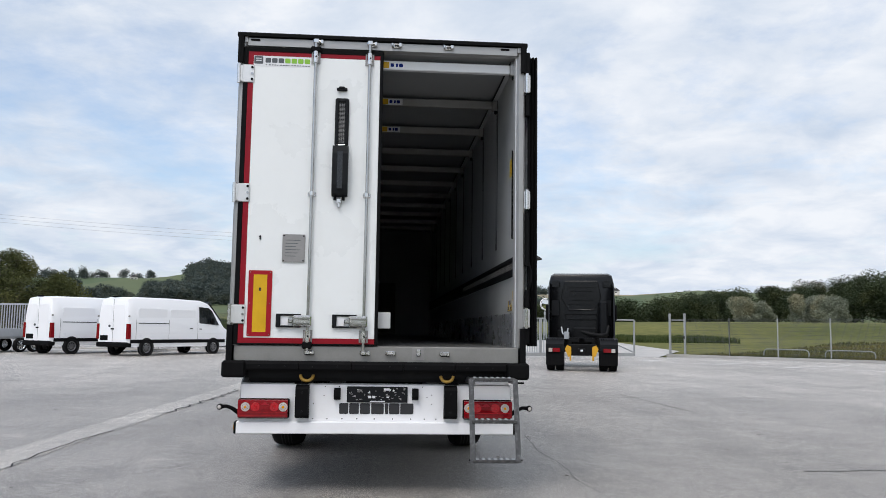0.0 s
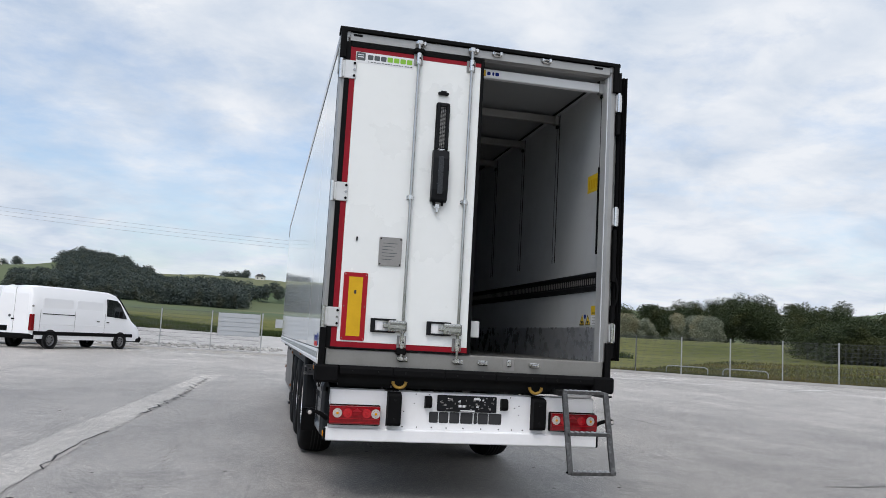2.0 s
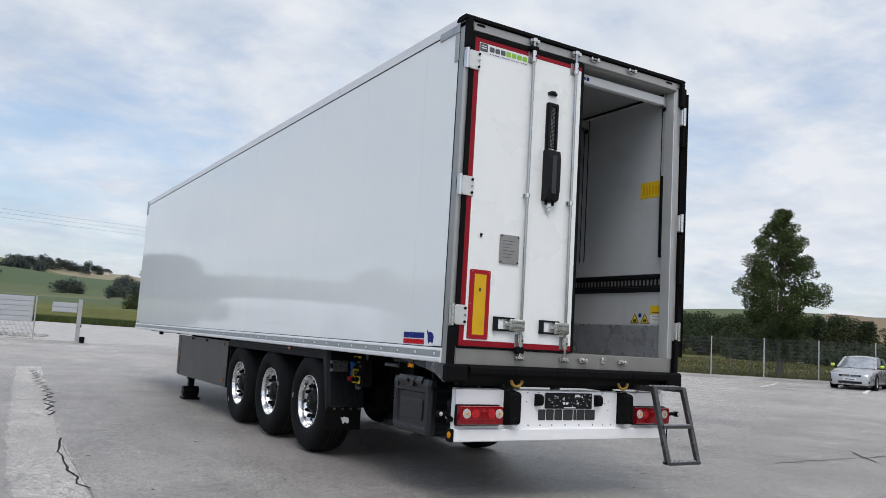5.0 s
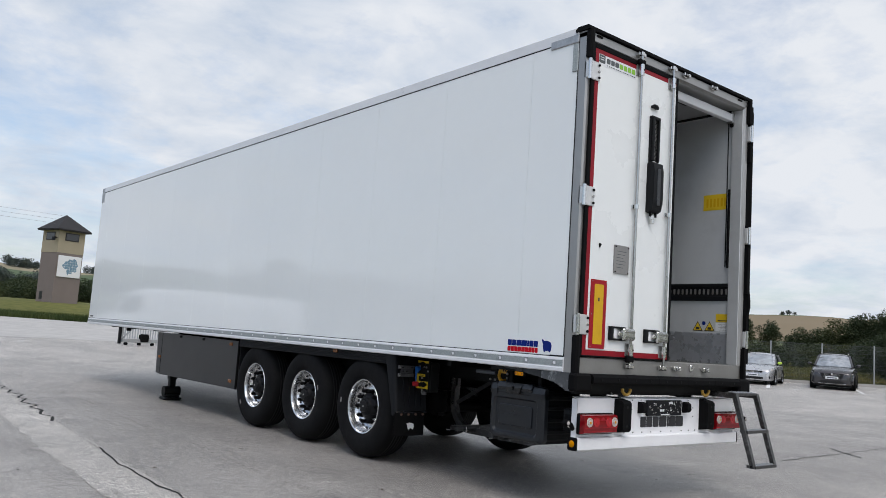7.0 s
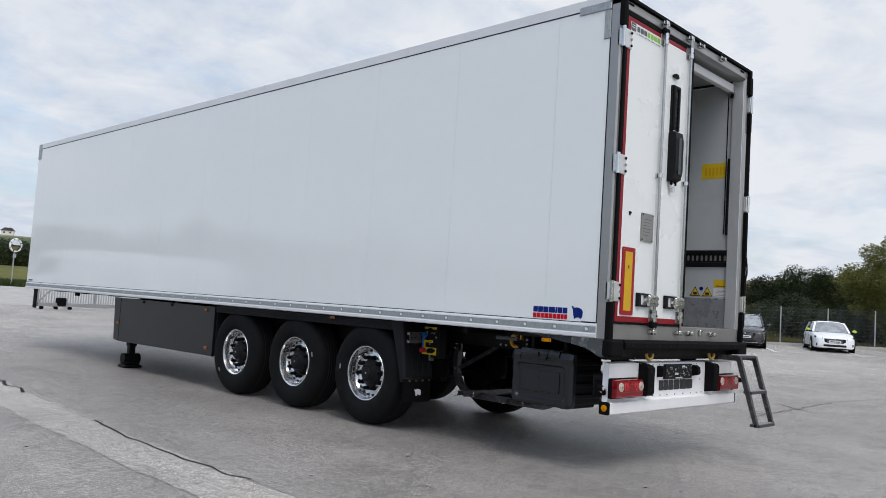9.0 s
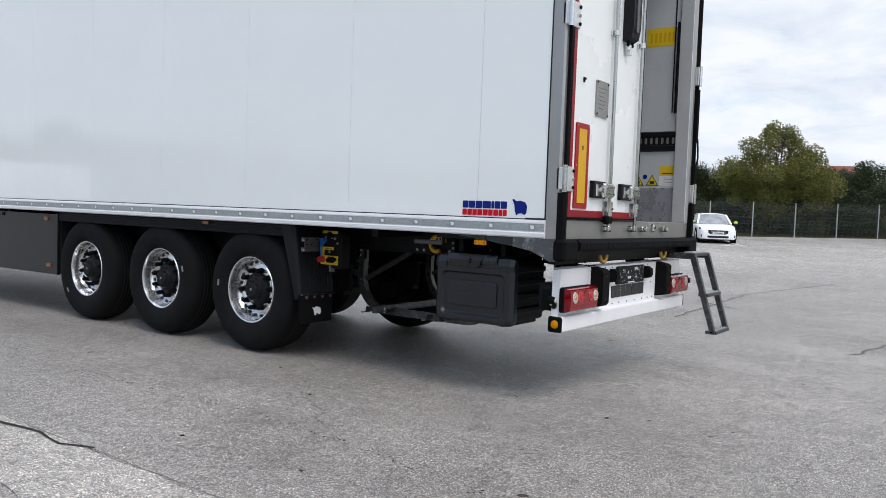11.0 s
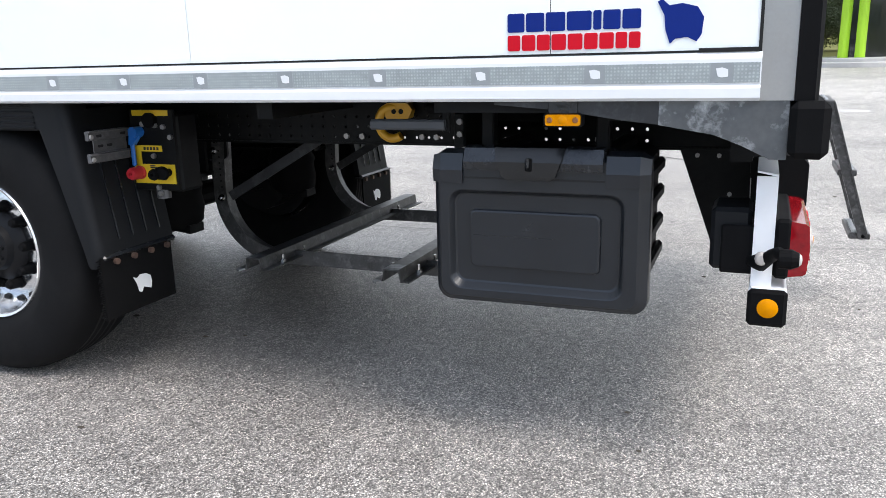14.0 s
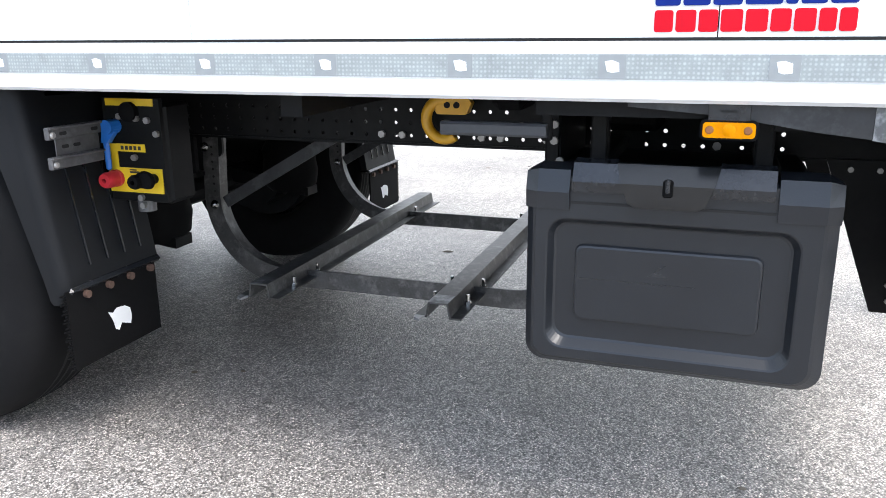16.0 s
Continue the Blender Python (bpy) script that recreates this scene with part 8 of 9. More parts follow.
    part("bonnet_crease", M().sweep([(-hw * 0.50, L - 0.12, belt - 0.205), (-hw * 0.58, L - 1.1, belt - 0.012)], 0.012, 0.012, (1, 0, 0)).sweep([(hw * 0.50, L - 0.12, belt - 0.205), (hw * 0.58, L - 1.1, belt - 0.012)], 0.012, 0.012, (1, 0, 0)), paint, c)
    part("under", M().box(-hw * 0.85, hw * 0.85, 0.4, L - 0.4, 0.14, low + 0.06), LINE, c)
    return c


# fronts look towards the trailer
car("estate_suv", "dark grey sport utility car parked front out", pose(34.2, 13.7, ground_z(31, 12), 0, 0, 111.5), CAR_GREY, 4.45, 1.84, 1.62, 0.22, "suv", CAR_GREY)
car("estate_car", "white estate car with lime mirrors parked front out", pose(37.2, 11.0, ground_z(34, 9.5), 0, 0, 115), CAR_WHITE, 4.93, 1.87, 1.46, 0.18, "estate", LIME_TRIM)
car("hatchback_car", "silver hatchback with lime mirrors parked front out", pose(32.25, 16.35, ground_z(29.5, 15), 0, 0, 110.5), SILVER, 4.26, 1.79, 1.47, 0.18, "hatch", LIME_TRIM)


# ---- buildings ----
twz = terrain_z(17.9, 92.6)
tw = thing("lookout_tower", "square brown and tan rendered tower with a dark pyramid roof", "tower", "", pose(17.5, 93.2, twz, 0, 0, 18) @ Matrix.Diagonal((0.8, 0.8, 1, 1)))
part("lower_wall", M().box(-1.95, 1.95, -1.95, 1.95, -0.5, 5.6), TOWER_BROWN, tw, "brown rendered wall")
part("upper_wall", M().box(-1.98, 1.98, -1.98, 1.98, 5.6, 8.3), TOWER_TAN, tw, "tan rendered wall")
part("roof", M().add([(-2.6, -2.6, 8.25), (2.6, -2.6, 8.25), (2.6, 2.6, 8.25), (-2.6, 2.6, 8.25), (0, 0, 10.1)], [(0, 1, 4), (1, 2, 4), (2, 3, 4), (3, 0, 4), (3, 2, 1, 0)]), ROOF_DARK, tw, "dark tiled pyramid roof")
part("eaves", M().box(-2.55, 2.55, -2.55, 2.55, 8.1, 8.25), ROOF_DARK, tw)
for rot in (0, 90, 180, 270):
    w = part("window", M().box(-1.05, 1.05, -2.02, -1.97, 7.0, 7.9), ROOF_DARK, tw, "wide window in a dark frame")
    w.matrix_basis = pose(0, 0, 0, 0, 0, rot)
    part("pane", M().box(-0.92, 0.92, -2.04, -2.015, 7.1, 7.8), GLASS_DARK, w)
bb = part("billboard", M().box(-1.75, 1.75, -2.1, -2.0, 2.9, 5.3, 0.02), WHITE_STEEL, tw, "white board with a teal shape")
part("board_shape", M().prism([(-1.15, 4.25), (-0.85, 4.35), (-0.7, 4.65), (-0.35, 4.7), (-0.1, 4.95), (0.35, 4.85), (0.55, 5.05), (0.95, 4.9), (1.1, 4.55), (1.3, 4.3), (1.05, 4.05), (1.15, 3.65), (0.85, 3.5), (0.6, 3.65), (0.4, 3.3), (0.05, 3.35), (-0.15, 3.15), (-0.4, 3.45), (-0.35, 3.8), (-0.75, 3.85), (-0.95, 4.0)], "y", -2.115, -2.09), MAP_BLUE, bb)
for k in range(5):
    part("board_line", M().box(-0.75 + k * 0.4, -0.73 + k * 0.4, -2.12, -2.112, 3.4, 4.85), WHITE_STEEL, bb)
    part("board_line", M().box(-1.0, 1.15, -2.12, -2.112, 3.5 + k * 0.28, 3.52 + k * 0.28), WHITE_STEEL, bb)
part("hatch", M().box(-1.99, -1.94, 0.5, 1.2, 0.3, 1.2), SKIRT, tw)
part("bracket", M().box(-2.5, -1.95, -1.6, -1.5, 7.2, 7.3).box(-2.5, -2.42, -1.9, -1.2, 6.9, 7.3), CHASSIS, tw)

tm = thing("traffic_mirror", "round traffic mirror in a white rim on a pale post", "traffic mirror", "", pose(14.9, 65.0, terrain_z(14.9, 65.0), 0, 0, 17))
top = 3.88 - terrain_z(14.9, 65.0)
part("post", M().cyl((0, 0, -0.3), (0, 0, top), 0.055, 10), POST_GALV, tm)
part("rim", M().lathe([(0.44, -0.10), (0.54, -0.10), (0.57, -0.04), (0.54, 0.02), (0.44, 0.02)], (0, -0.06, top), "y", 32), WHITE_STEEL, tm, "white rim with dark bars", True)
part("mirror_face", M().lathe([(0.0, -0.13), (0.25, -0.11), (0.45, -0.06)], (0, -0.06, top), "y", 32), MIRROR_FACE, tm, "domed mirror", True)
for i in range(8):
    a = math.pi * (i + 0.5) / 4
    part("rim_bar", M().box(-0.035, 0.035, -0.17, -0.155, 0.45, 0.545), RUBBER, tm).matrix_basis = pose(0, 0, top) @ pose(0, 0, 0, 0, math.degrees(a), 0)
part("plate", M().box(-0.14, 0.14, -0.08, -0.06, top - 1.0, top - 0.68), SIGN_GREY, tm, "small pale plate")

for i in range(3):
    cable = thing("power_cable", "thin overhead power cable", "cable", "overhead cables", pose(0, 0, 0))
    pts = []
    for k in range(25):
        u = k / 24
        pts.append((17.5 - u * 110, 92.5 + u * 8 + i * 0.6, twz + 8.9 + 7.5 * u + 0.55 * i - 3.0 * u * (1 - u) * 2))
    part("wire", M().tube(pts, 0.011, 5), PLATE_GREY, cable)
pole = thing("power_pole", "slim grey power pole", "pole", "", pose(-92.2, 101.3, terrain_z(-92, 101)))
part("shaft", M().cyl((0, 0, -0.5), (0, 0, 17), 0.18, 10, 0.1), CONCRETE, pole)
part("cross_arm", M().box(-0.08, 0.08, -1.0, 1.2, 15.6, 15.8), CONCRETE, pole)

pv = thing("green_pavilion", "round kiosk roof on lime columns over a low concrete base", "pavilion", "", pose(40.0, -4.4, ground_z(40, -4.4)))
part("base", M().lathe([(0, 0.34), (3.2, 0.34), (3.25, 0.30), (3.25, 0.16), (3.65, 0.16), (3.7, 0.12), (3.7, -0.1)], (0, 0, 0), "z", 40), CONCRETE, pv, "stepped round concrete base")
for a in (150, 166, 195, 250, 300, 20, 60, 105):
    x, y = 2.6 * math.cos(radians(a)), 2.6 * math.sin(radians(a))
    part("column", M().cyl((x, y, 0.34), (x * 0.96, y * 0.96, 3.6), 0.22, 12), LIME, pv, "lime green column")
part("lime_ring", M().lathe([(2.3, 3.5), (3.3, 3.5), (3.5, 3.75), (3.5, 3.95), (2.2, 3.95)], (0, 0, 0), "z", 40), LIME, pv)
part("canopy", M().lathe([(0, 3.95), (3.8, 3.95), (3.85, 4.0), (4.1, 5.2), (4.05, 5.3), (0, 5.5)], (0, 0, 0), "z", 40), TEAL, pv, "teal clad canopy")
part("canopy_panel", M().box(-4.08, -3.9, 0.3, 1.6, 4.35, 4.95), WHITE_PRINT, pv, "pale panel")
part("core", M().cyl((0, 0, 0.34), (0, 0, 3.6), 1.3, 20), GLASS_DARK, pv)


def house(x, y, rot, w, d, h, roof, label):
    hs = thing("house", label, "house", "houses beyond the trees", pose(x, y, terrain_z(x, y), 0, 0, rot))
    part("wall", M().box(-w / 2, w / 2, -d / 2, d / 2, -1, h), HOUSE_WHITE, hs)
    part("roof", M().add([(-w / 2 - 0.5, -d / 2 - 0.5, h), (w / 2 + 0.5, -d / 2 - 0.5, h), (w / 2 + 0.5, d / 2 + 0.5, h), (-w / 2 - 0.5, d / 2 + 0.5, h), (-w / 2 + 1.5, 0, h + d * 0.42), (w / 2 - 1.5, 0, h + d * 0.42)], [(0, 1, 5, 4), (1, 2, 5), (2, 3, 4, 5), (3, 0, 4), (3, 2, 1, 0)]), roof, hs, "tiled hip roof")
    part("chimney", M().box(0.8, 1.4, -0.3, 0.3, h + 1, h + d * 0.42 + 0.9), HOUSE_WHITE, hs)
    for s in (-1, 1):
        wd = part("window", M().box(s * w * 0.25 - 0.6, s * w * 0.25 + 0.6, -d / 2 - 0.03, -d / 2, h - 2.0, h - 0.7), WHITE_STEEL, hs)
        part("pane", M().box(s * w * 0.25 - 0.5, s * w * 0.25 + 0.5, -d / 2 - 0.05, -d / 2 - 0.02, h - 1.9, h - 0.8), GLASS_DARK, wd)
    return hs


house(128, 22, -70, 13, 8, 4.0, ROOF_RED, "white house with a red tiled roof")
for az, r, w in ((-17.2, 560, 6), (-11.2, 600, 15), (-10.4, 602, 10), (3.4, 520, 9), (2.6, 545, 10), (7.6, 610, 11), (6.2, 590, 9), (13.6, 600, 10), (15.6, 600, 6), (16.7, 612, 10), (-0.6, 600, 9)):
    house(r * math.sin(radians(az)), r * math.cos(radians(az)), 20 * az, w * 0.75, w * 0.48, 2.7, ROOF_DARK, "far farmhouse on the hillside")


# ---- trees, hedges, woods ----
def leaf_mesh(name, clumps, count, size, material, seed, droop=0.0, flat=0.5, corners=4):
    """Many small leaf blades round clump centres (x, y, z, radius): an uneven outline with gaps."""
    rng = np.random.default_rng(seed)
    c = np.array(clumps)
    wts = c[:, 3] ** 2
    pick = rng.choice(len(c), count, p=wts / wts.sum())
    d = rng.normal(size=(count, 3))
    d /= np.linalg.norm(d, axis=1)[:, None]
    rad = c[pick, 3] * (0.35 + 0.75 * rng.random(count) ** 0.6)
    p = c[pick, :3] + d * rad[:, None] * np.array([1, 1, 0.85])
    p[:, 2] -= droop * rng.random(count) ** 2
    u = rng.normal(size=(count, 3)); u[:, 2] *= flat
    u /= np.linalg.norm(u, axis=1)[:, None]
    v = np.cross(u, rng.normal(size=(count, 3)))
    v /= np.linalg.norm(v, axis=1)[:, None]
    s = size * (0.55 + 0.9 * rng.random(count))
    u *= s[:, None]; v *= (s * 0.55)[:, None]
    blade = [p - u, p + v * 0.9 - u * 0.1, p + u, p - v * 0.9 + u * 0.1] if corners == 4 else [p - u + v * 0.7, p - u * 0.6 - v * 0.9, p + u]
    verts = np.stack(blade, axis=1).reshape(-1, 3)
    me = bpy.data.meshes.new(name)
    me.vertices.add(count * corners)
    me.vertices.foreach_set("co", verts.astype(np.float32).ravel())
    me.loops.add(count * corners)
    me.loops.foreach_set("vertex_index", np.arange(count * corners, dtype=np.int32))
    me.polygons.add(count)
    me.polygons.foreach_set("loop_start", np.arange(0, count * corners, corners, dtype=np.int32))
    me.update(calc_edges=True)
    me.materials.append(material)
    return me


def limbs(trunk_h, crown, r0, seed, n=9, lean=0.0):
    """A tapered trunk with limbs that reach into the clumps of the crown."""
    rnd = random.Random(seed)
    s = M()
    top = max(c[2] for c in crown) * 0.88
    pts, rs = [], []
    for i in range(9):
        u = i / 8
        pts.append((lean * u + rnd.uniform(-0.06, 0.06) * (i > 0), rnd.uniform(-0.06, 0.06) * (i > 0), -0.1 + top * u))
        rs.append(r0 * (1.25 if i == 0 else 1) * (1 - 0.86 * u))
    s.tube(pts, rs, 10)
    for c in rnd.sample(crown, min(n, len(crown))):
        z0 = rnd.uniform(trunk_h * 0.8, max(trunk_h, c[2] * 0.75))
        k = min(int((z0 + 0.1) / top * 8), 7)
        a = Vector(pts[k])
        b = Vector(c[:3])
        mid = a.lerp(b, 0.5) + Vector((rnd.uniform(-0.15, 0.15), rnd.uniform(-0.15, 0.15), rnd.uniform(-0.3, 0.05)))
        s.tube([a, mid, b], [rs[k] * 0.5, rs[k] * 0.32, 0.012], 6)
        for _ in range(3):
            e = b + Vector((rnd.uniform(-1, 1), rnd.uniform(-1, 1), rnd.uniform(-0.4, 0.8))) * c[3] * 0.7
            s.tube([mid.lerp(b, rnd.uniform(0.2, 0.9)), e], [0.02, 0.006], 5)
    return s


def tree(name, label, x, y, clumps, count, size, material, r0, seed, trunk_h=1.6, droop=0.0, rot=0.0, group="", n=9):
    t = thing(name, label, "tree", group, pose(x, y, terrain_z(x, y), 0, 0, rot))
    part("trunk", limbs(trunk_h, clumps, r0, seed, n), BARK, t, "", True)
    part("crown", leaf_mesh("crown", clumps, count, size, material, seed, droop), None, t)
    return t


def crown_of(seed, n, h0, h1, rx, lobe, peak=0.6):
    """Clump centres of a crown between two heights, widest at the share peak of its height."""
    rnd = random.Random(seed)
    out = []
    for i in range(n):
        u = (i + rnd.random()) / n
        prof = (u / peak) ** 0.6 if u < peak else ((1 - u) / (1 - peak)) ** 0.55
        a = rnd.uniform(0, 2 * math.pi)
        r = rx * prof * rnd.uniform(0.25, 0.95)
        out.append((r * math.cos(a), r * math.sin(a), h0 + (h1 - h0) * u, lobe * rnd.uniform(0.6, 1.25) * (0.55 + 0.45 * prof)))
    return out


# young ash behind the fence
tree("young_tree", "young leafy tree with a slim trunk behind the fence", 32.4, 21.3, crown_of(11, 190, 1.3, 9.0, 2.3, 0.46, 0.42), 58000, 0.056, LEAF_TREE, 0.13, 3, 0.9, n=26)
# broad bush tree by the parked cars
tree("broad_bush", "broad yellow-green bushy tree behind the fence", 46.4, 9.6, crown_of(8, 90, 0.2, 6.8, 3.7, 0.85, 0.5), 46000, 0.066, LEAF_BUSH, 0.16, 8, 0.6, n=24)
# birch with hanging twigs
tree("birch_tree", "tall birch with hanging twigs behind the fence", 50.5, -1.6, crown_of(15, 60, 3.0, 14.0, 4.2, 0.9, 0.5), 12000, 0.10, LEAF_TREE, 0.2, 15, 2.5, droop=1.8, n=22)
tree("birch_tree", "tall birch with hanging twigs behind the fence", 54.0, -9.0, crown_of(16, 60, 3.0, 13.0, 4.4, 0.9, 0.5), 10000, 0.11, LEAF_TREE, 0.2, 16, 2.5, droop=1.6, n=18)
# olive willow clump beyond the vans
for i, (x, y, h, r) in enumerate(((-28.8, 56, 6.3, 4.4), (-25.4, 57.5, 4.6, 2.8), (-35, 58, 5.6, 4.6), (-40, 60, 5.6, 4.8), (-46, 61, 5.8, 5.0), (-53, 60, 6.0, 5.0))):
    tree("willow_bush", "dense olive willow bush", x, y, crown_of(30 + i, 90, 0.2, h, r, 1.0, 0.45), 30000, 0.09, LEAF_WILLOW, 0.14, 30 + i, 0.4, group="willow bushes", n=12)
# hedge of small trees behind the long fence
for i, (k, off, h, r) in enumerate(((33.5, -9, 2.4, 3.0), (37, -8, 2.7, 3.0), (40.5, -8, 2.6, 3.0), (44, -9, 3.2, 3.2), (48, -8, 3.4, 3.4), (52, -8, 4.0, 3.4), (57, -8, 4.2, 3.6), (46, -14, 4.4, 3.6), (55, -16, 5, 4.0), (30.5, -12, 2.4, 2.6), (35, -4.5, 1.5, 1.8), (39, -4.5, 1.6, 1.8), (42.5, -4.5, 1.7, 1.9), (46, -4.5, 1.8, 1.9))):
    x, y = along(k, off)
    tree("hedge_tree", "dark bushy tree behind the fence", x, y, crown_of(60 + i, 56, 0.1, h * (0.85 + 0.3 * ((i * 7) % 5) / 4), r, 0.85, 0.5), 24000, 0.066, LEAF_WOOD, 0.13, 60 + i, 0.4, group="dark trees behind the fence", n=10)


def wood(name, label, spots, material, size, per, seed):
    """A far wood: one mesh of many crowns. spots: x, y, height, radius."""
    cl = []
    rnd = random.Random(seed)
    for x, y, h, r in spots:
        z = terrain_z(x, y)
        for i in range(7):
            a, u = rnd.uniform(0, 6.28), rnd.uniform(0.15, 0.95)
            w = r * (1.05 - 0.75 * u) * rnd.uniform(0.2, 0.8)
            cl.append((x + w * math.cos(a), y + w * math.sin(a), z + h * u, r * 0.5 * rnd.uniform(0.7, 1.2)))
    ob = new(name, leaf_mesh(name, cl, int(per * len(spots)), size, material, seed, corners=3))
    return tagged(ob, label, "wood", "", "stuff")


def polar(az, r):
    return r * math.sin(radians(az)), r * math.cos(radians(az))


rnd = random.Random(77)
spots = []
# the skyline of the wood rises towards the hill
RISE = ((8, 2.0), (13, 2.15), (20, 2.6), (25, 2.95), (30, 3.75), (34, 4.2), (38, 4.05), (41, 3.75), (42, 3.3), (47, 3.0), (60, 2.6))
for i in range(250):
    az = rnd.uniform(9, 57.5)
    r = rnd.uniform(150, 182)
    x, y = polar(az, r)
    w = rnd.uniform(2.4, 4.2)
    top = 1.4 + (r + 5) * math.tan(radians(float(np.interp(az, [c[0] for c in RISE], [c[1] for c in RISE])))) - terrain_z(x, y)
    spots.append((x, y, max(top * rnd.uniform(0.82, 1.06) - 0.3 * w, 2.0), w))
wood("tree_line", "dark mixed woodland edge beyond the meadow", spots, LEAF_WOOD, 0.19, 2200, 5)
spots = []
# clumps with gaps that let the hill show
CLUMPS = ((38, 3.0), (45, 3.0), (48, 2.4), (54, 2.2), (58, 2.6))
for i in range(60):
    az, r, w = rnd.uniform(38, 57.5), rnd.uniform(74, 86), rnd.uniform(1.3, 2.4)
    x, y = polar(az, r)
    top = 1.4 + (r + 6) * math.tan(radians(float(np.interp(az, [c[0] for c in CLUMPS], [c[1] for c in CLUMPS])))) - terrain_z(x, y)
    spots.append((x, y, max(top * rnd.uniform(0.55, 1.04) - 0.35 * w, 0.8), w))
# single crowns farther along: y, height of the top, half width
for y, top, w in ((47.5, 7.1, 2.3), (44.3, 7.6, 2.6), (41.9, 6.6, 1.5), (39.0, 6.2, 1.5), (35.8, 5.4, 1.7), (33.4, 5.7, 1.9), (30.8, 7.2, 2.3), (28.6, 7.6, 2.0), (26.4, 8.8, 3.0), (23.6, 8.8, 2.6), (20.8, 9.0, 2.8), (18.0, 8.8, 2.8), (15.0, 8.4, 2.8), (11.5, 8.2, 2.8)):
    for _ in range(4):
        x, v = 75 + rnd.uniform(-1.2, 1.2), y + rnd.uniform(-0.45, 0.45) * w
        spots.append((x, v, (top - terrain_z(x, v) - 0.5 * w) * rnd.uniform(0.86, 1.0), w * 0.8))
for x0, step, top in ((71, 1.3, 3.5), (64, 1.4, 2.9), (57, 1.4, 2.1)):
    for i in range(26):
        x, y = x0 + rnd.uniform(-1.8, 1.8), 50 - i * step - (75 - x0) * 0.35
        spots.append((x, y, max(top * rnd.uniform(0.8, 1.08) - terrain_z(x, y) - 0.5, 0.5), 1.5))
wood("meadow_copse", "dark copse standing in the meadow behind the fence", spots, LEAF_WOOD, 0.10, 2600, 15)
spots = [(*polar(az, 128 + rnd.uniform(-4, 4)), rnd.uniform(2.4, 4.2), rnd.uniform(1.6, 2.6)) for az in [rnd.choice((rnd.uniform(26.0, 28.0), rnd.uniform(29.0, 32.6))) for _ in range(15)]]
wood("silver_willows", "silvery grey willows before the wood", spots, LEAF_SILVER, 0.12, 4000, 6)
spots = []
for i in range(760):
    az = rnd.uniform(-16.4, -2.0)
    r = rnd.uniform(330, 650) if -13.7 < az < -9.5 else rnd.uniform(320, 400 if az < -13 else 500 if az < -8 else 425)
    spots.append((*polar(az, r), rnd.uniform(4.5, 8.0), rnd.uniform(4, 6.5)))
wood("hill_forest", "dark forest covering the hill", spots, LEAF_HAZY, 0.5, 560, 7)
spots = []
for az0, az1, r0, r1, k in ((-24, -17, 300, 420, 26), (-24, -16, 560, 650, 22), (-3.2, -1.4, 630, 655, 10), (-1.5, 1.2, 390, 440, 16), (1.5, 3.8, 470, 520, 16), (3.6, 7.4, 560, 600, 24), (4.6, 6.2, 350, 372, 5), (8, 16, 300, 420, 26), (10, 16, 560, 650, 22), (75, 100, 260, 420, 26)):
    for i in range(k):
        spots.append((*polar(rnd.uniform(az0, az1), rnd.uniform(r0, r1)), rnd.uniform(3.5, 7), rnd.uniform(3, 5.5)))
spots += [(*polar(62.8, 600), 2.2, 2.6), (*polar(63.2, 602), 2.8, 2.8), (*polar(63.6, 598), 1.6, 2.2)]
wood("field_trees", "scattered dark field trees and hedges", spots, LEAF_HAZY, 0.4, 800, 8)
spots = [(*polar(rnd.uniform(76, 100), rnd.uniform(85, 120)), rnd.uniform(2.6, 4.4), rnd.uniform(3, 4.5)) for _ in range(45)]
wood("garden_trees", "dark garden trees round the houses", spots, LEAF_WOOD, 0.17, 2400, 9)
spots = [(*polar(rnd.uniform(100, 335), rnd.uniform(140, 260)), rnd.uniform(8, 13), rnd.uniform(5, 8)) for _ in range(150)]
wood("surrounding_trees", "trees standing round the far side of the yard", spots, LEAF_HAZY, 0.9, 200, 10)


# rough grass and weeds along the kerb and on the banks
def tufts(name, label, where, count, h, material, seed):
    rng = np.random.default_rng(seed)
    pos = np.array([where(rng) for _ in range(count)])
    z = np.array([terrain_z(x, y) for x, y in pos]) + 0.0
    ang = rng.random(count) * 6.28
    hh = h * (0.35 + rng.random(count))
    w = 0.012 + 0.02 * rng.random(count)
    lean = rng.normal(size=(count, 2)) * 0.3 * hh[:, None]
    base = np.stack([pos[:, 0], pos[:, 1], z], 1)
    side = np.stack([np.cos(ang), np.sin(ang), np.zeros(count)], 1) * (w * 2)[:, None]
    tip = base + np.stack([lean[:, 0], lean[:, 1], hh], 1)
    verts = np.stack([base - side, base + side, tip], 1).reshape(-1, 3)
    me = bpy.data.meshes.new(name)
    me.vertices.add(count * 3)
    me.vertices.foreach_set("co", verts.astype(np.float32).ravel())
    me.loops.add(count * 3)
    me.loops.foreach_set("vertex_index", np.arange(count * 3, dtype=np.int32))
    me.polygons.add(count)
    me.polygons.foreach_set("loop_start", np.arange(0, count * 3, 3, dtype=np.int32))
    me.update(calc_edges=True)
    me.materials.append(material)
    return tagged(new(name, me), label, "grass", "", "stuff")


GRASS = leaves("rough_grass_blades", (0.045, 0.06, 0.015), (0.14, 0.13, 0.05))
def bank_spot(x, off):
    """A point beyond the far edge of the road."""
    return x, 64 - 0.45 * (x - 15.5) + off


BANK_GRASS = leaves("green_bank_blades", (0.03, 0.05, 0.012), (0.075, 0.10, 0.03))
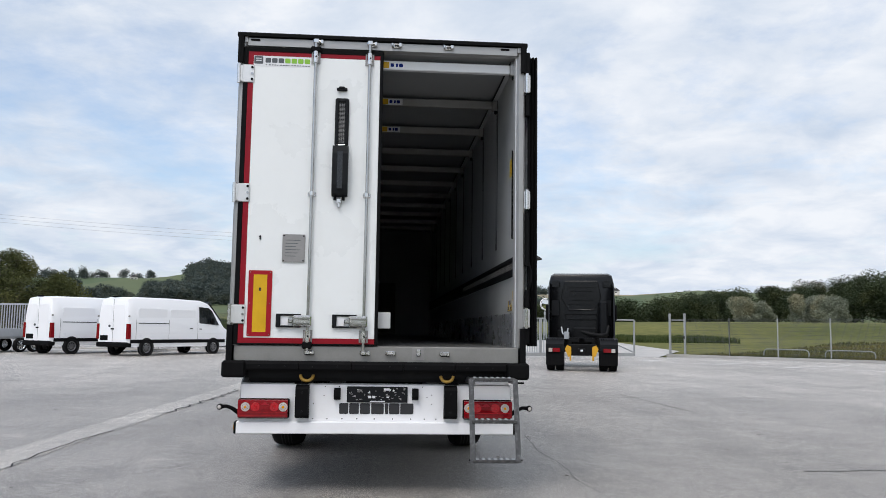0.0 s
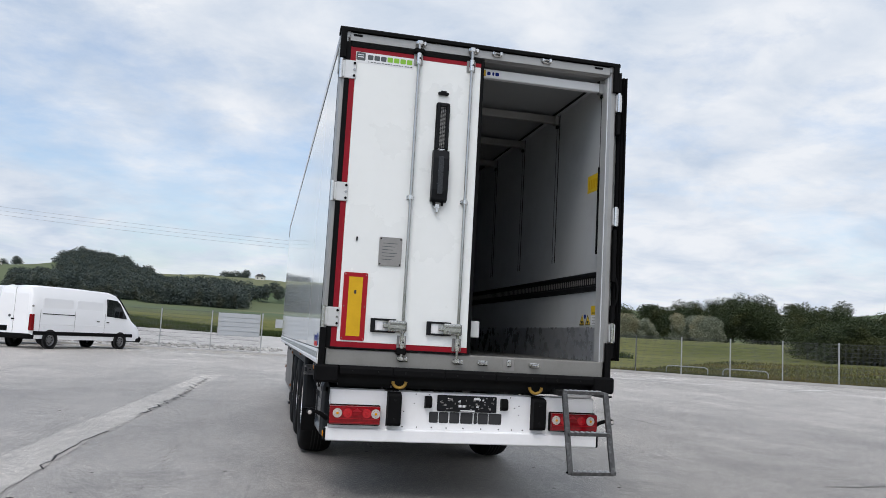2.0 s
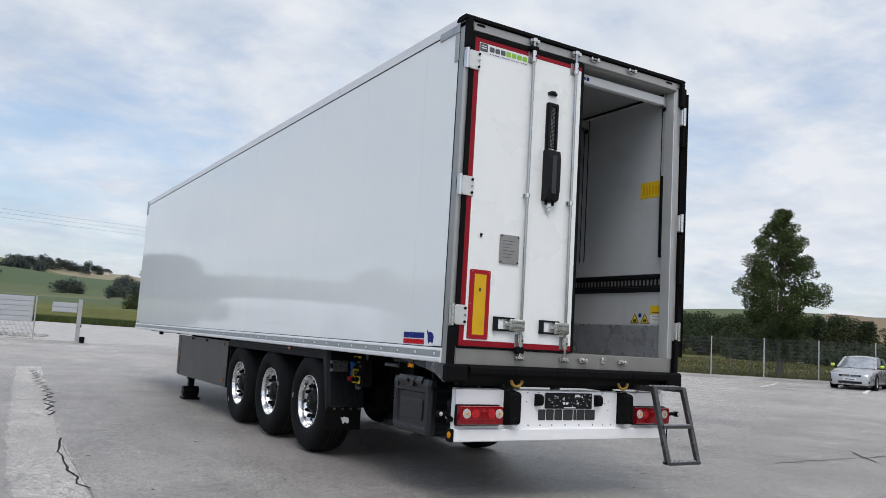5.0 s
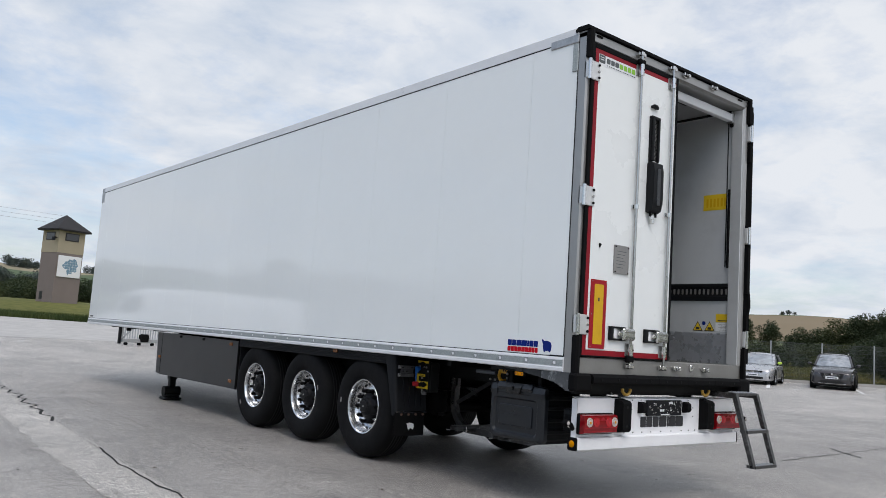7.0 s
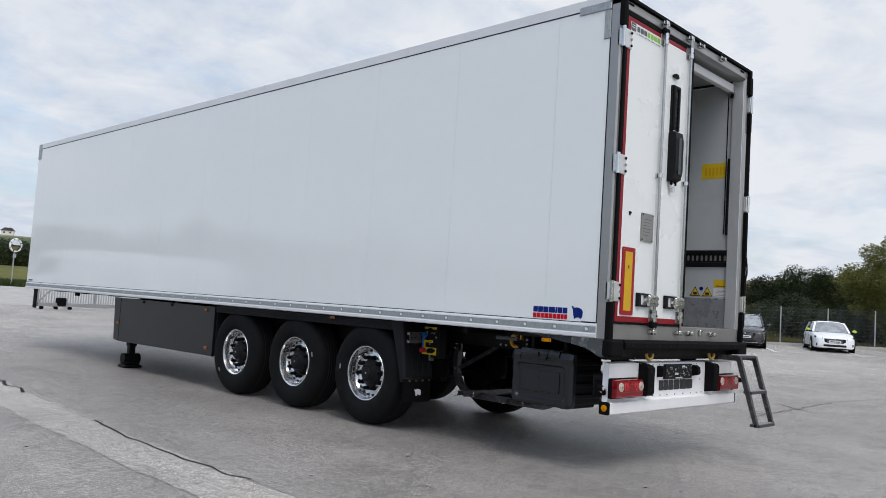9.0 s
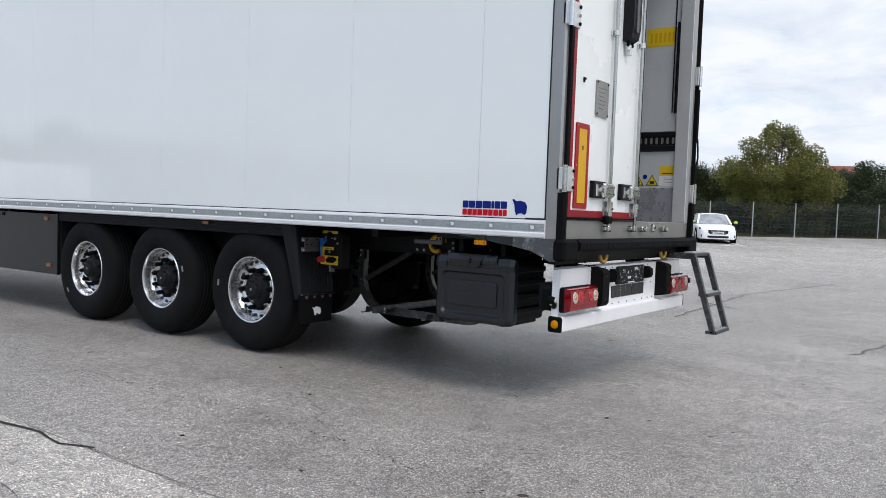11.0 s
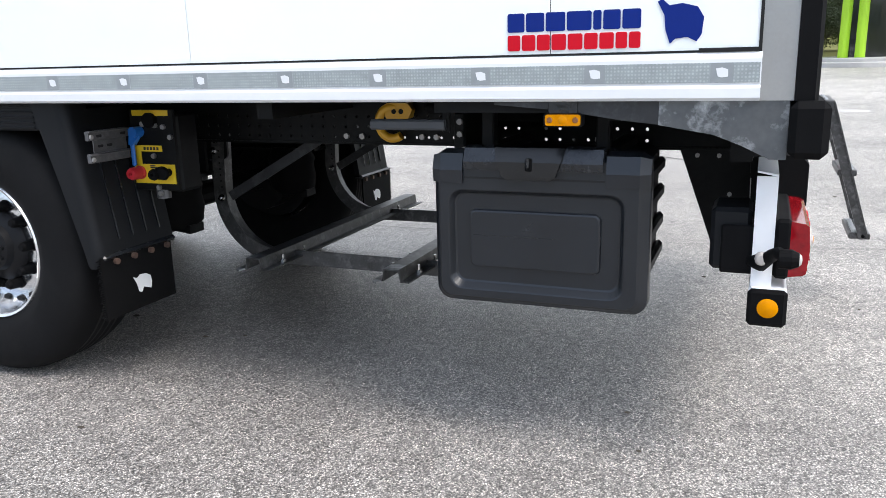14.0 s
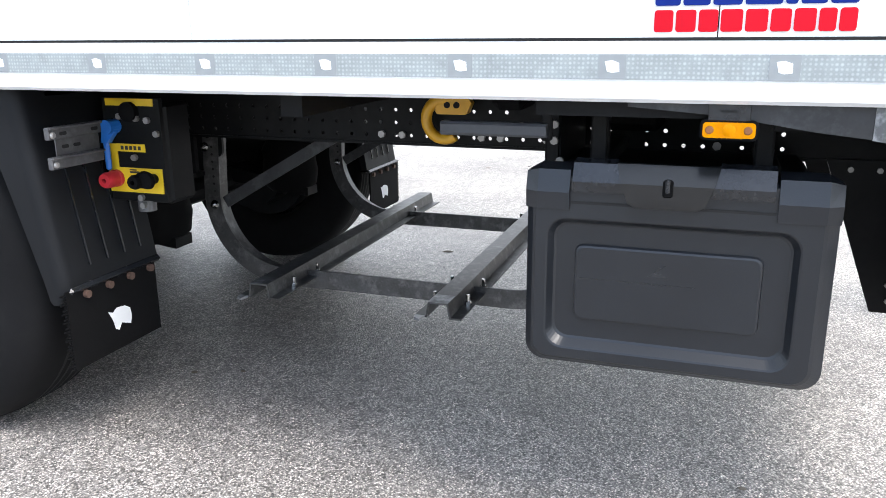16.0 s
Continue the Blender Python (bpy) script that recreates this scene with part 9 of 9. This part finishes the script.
tufts("verge_weeds", "rough weeds along the kerb", lambda g: along(g.uniform(-4, 46), -0.25 - abs(g.normal()) * 0.6), 14000, 0.24, GRASS, 1)
tufts("meadow_grass", "long meadow grass behind the fence", lambda g: along(g.uniform(-6, 40), -0.5 - g.uniform(0, 1) ** 1.5 * 30), 40000, 0.17, GRASS, 2)
tufts("bank_grass", "rough grass on the road bank", lambda g: bank_spot(g.uniform(-32, 30), g.uniform(0.1, 8)), 90000, 0.45, BANK_GRASS, 3)

# heap of pale stones beside the road
s = M()
rr = random.Random(9)
for i in range(420):
    x, y = rr.uniform(-16, -0.5), rr.uniform(40, 46)
    r = rr.uniform(0.05, 0.17)
    z = terrain_z(x, y) + 0.06 + r * 0.3
    b = M().lathe([(0.0, -r * 0.7), (r * 0.8, -r * 0.5), (r, 0.0), (r * 0.7, r * 0.55), (0.0, r * 0.7)], (0, 0, 0), "z", 7)
    b.moved(pose(x, y, z, rr.uniform(0, 40), rr.uniform(0, 40), rr.uniform(0, 180)) @ Matrix.Diagonal((rr.uniform(0.7, 1.4), 1, rr.uniform(0.6, 1), 1)))
    s.add(b.v, b.f)
tagged(part("boulder_heap", s, STONE, None), "heap of pale stones beside the road", "stones", "", "stuff")


# crumbs and leaves lying on the yard, and the ravelled paving joint
s = M()
rr = random.Random(21)
joint = [(-2.95, -6), (-2.8, 0.0), (-2.64, 1.6), (-2.63, 3.3), (-2.5, 8), (-2.3, 18)]
for (xa, ya), (xb, yb) in zip(joint, joint[1:]):
    for i in range(int((yb - ya) * 26)):
        u = rr.random()
        y = ya + (yb - ya) * u
        x = xa + (xb - xa) * u + 0.05 * math.sin(y * 1.7) + 0.03 * math.sin(y * 5.1) + rr.gauss(0, 0.022)
        r = rr.uniform(0.003, 0.009)
        z = ground_z(x, y) + 0.001
        s.add([(x - r, y, z), (x, y - r * 1.3, z), (x + r, y, z), (x, y + r * 1.2, z), (x, y, z + 0.003)], [(0, 1, 4), (1, 2, 4), (2, 3, 4), (3, 0, 4)])
for i in range(150):
    x, y = rr.uniform(-8, 7), rr.uniform(-3.5, 8)
    r = rr.uniform(0.006, 0.022)
    b = M().lathe([(0.0, 0.0), (r, 0.001), (r * 0.7, 0.004), (0.0, 0.006)], (0, 0, 0), "z", 6)
    b.moved(pose(x, y, ground_z(x, y) + 0.001, 0, 0, rr.uniform(0, 180)) @ Matrix.Diagonal((rr.uniform(0.6, 1.8), 1, 1, 1)))
    s.add(b.v, b.f)
tagged(part("yard_crumbs", s, CRUMB, None), "dark crumbs and dry leaf scraps on the asphalt", "debris", "", "stuff")
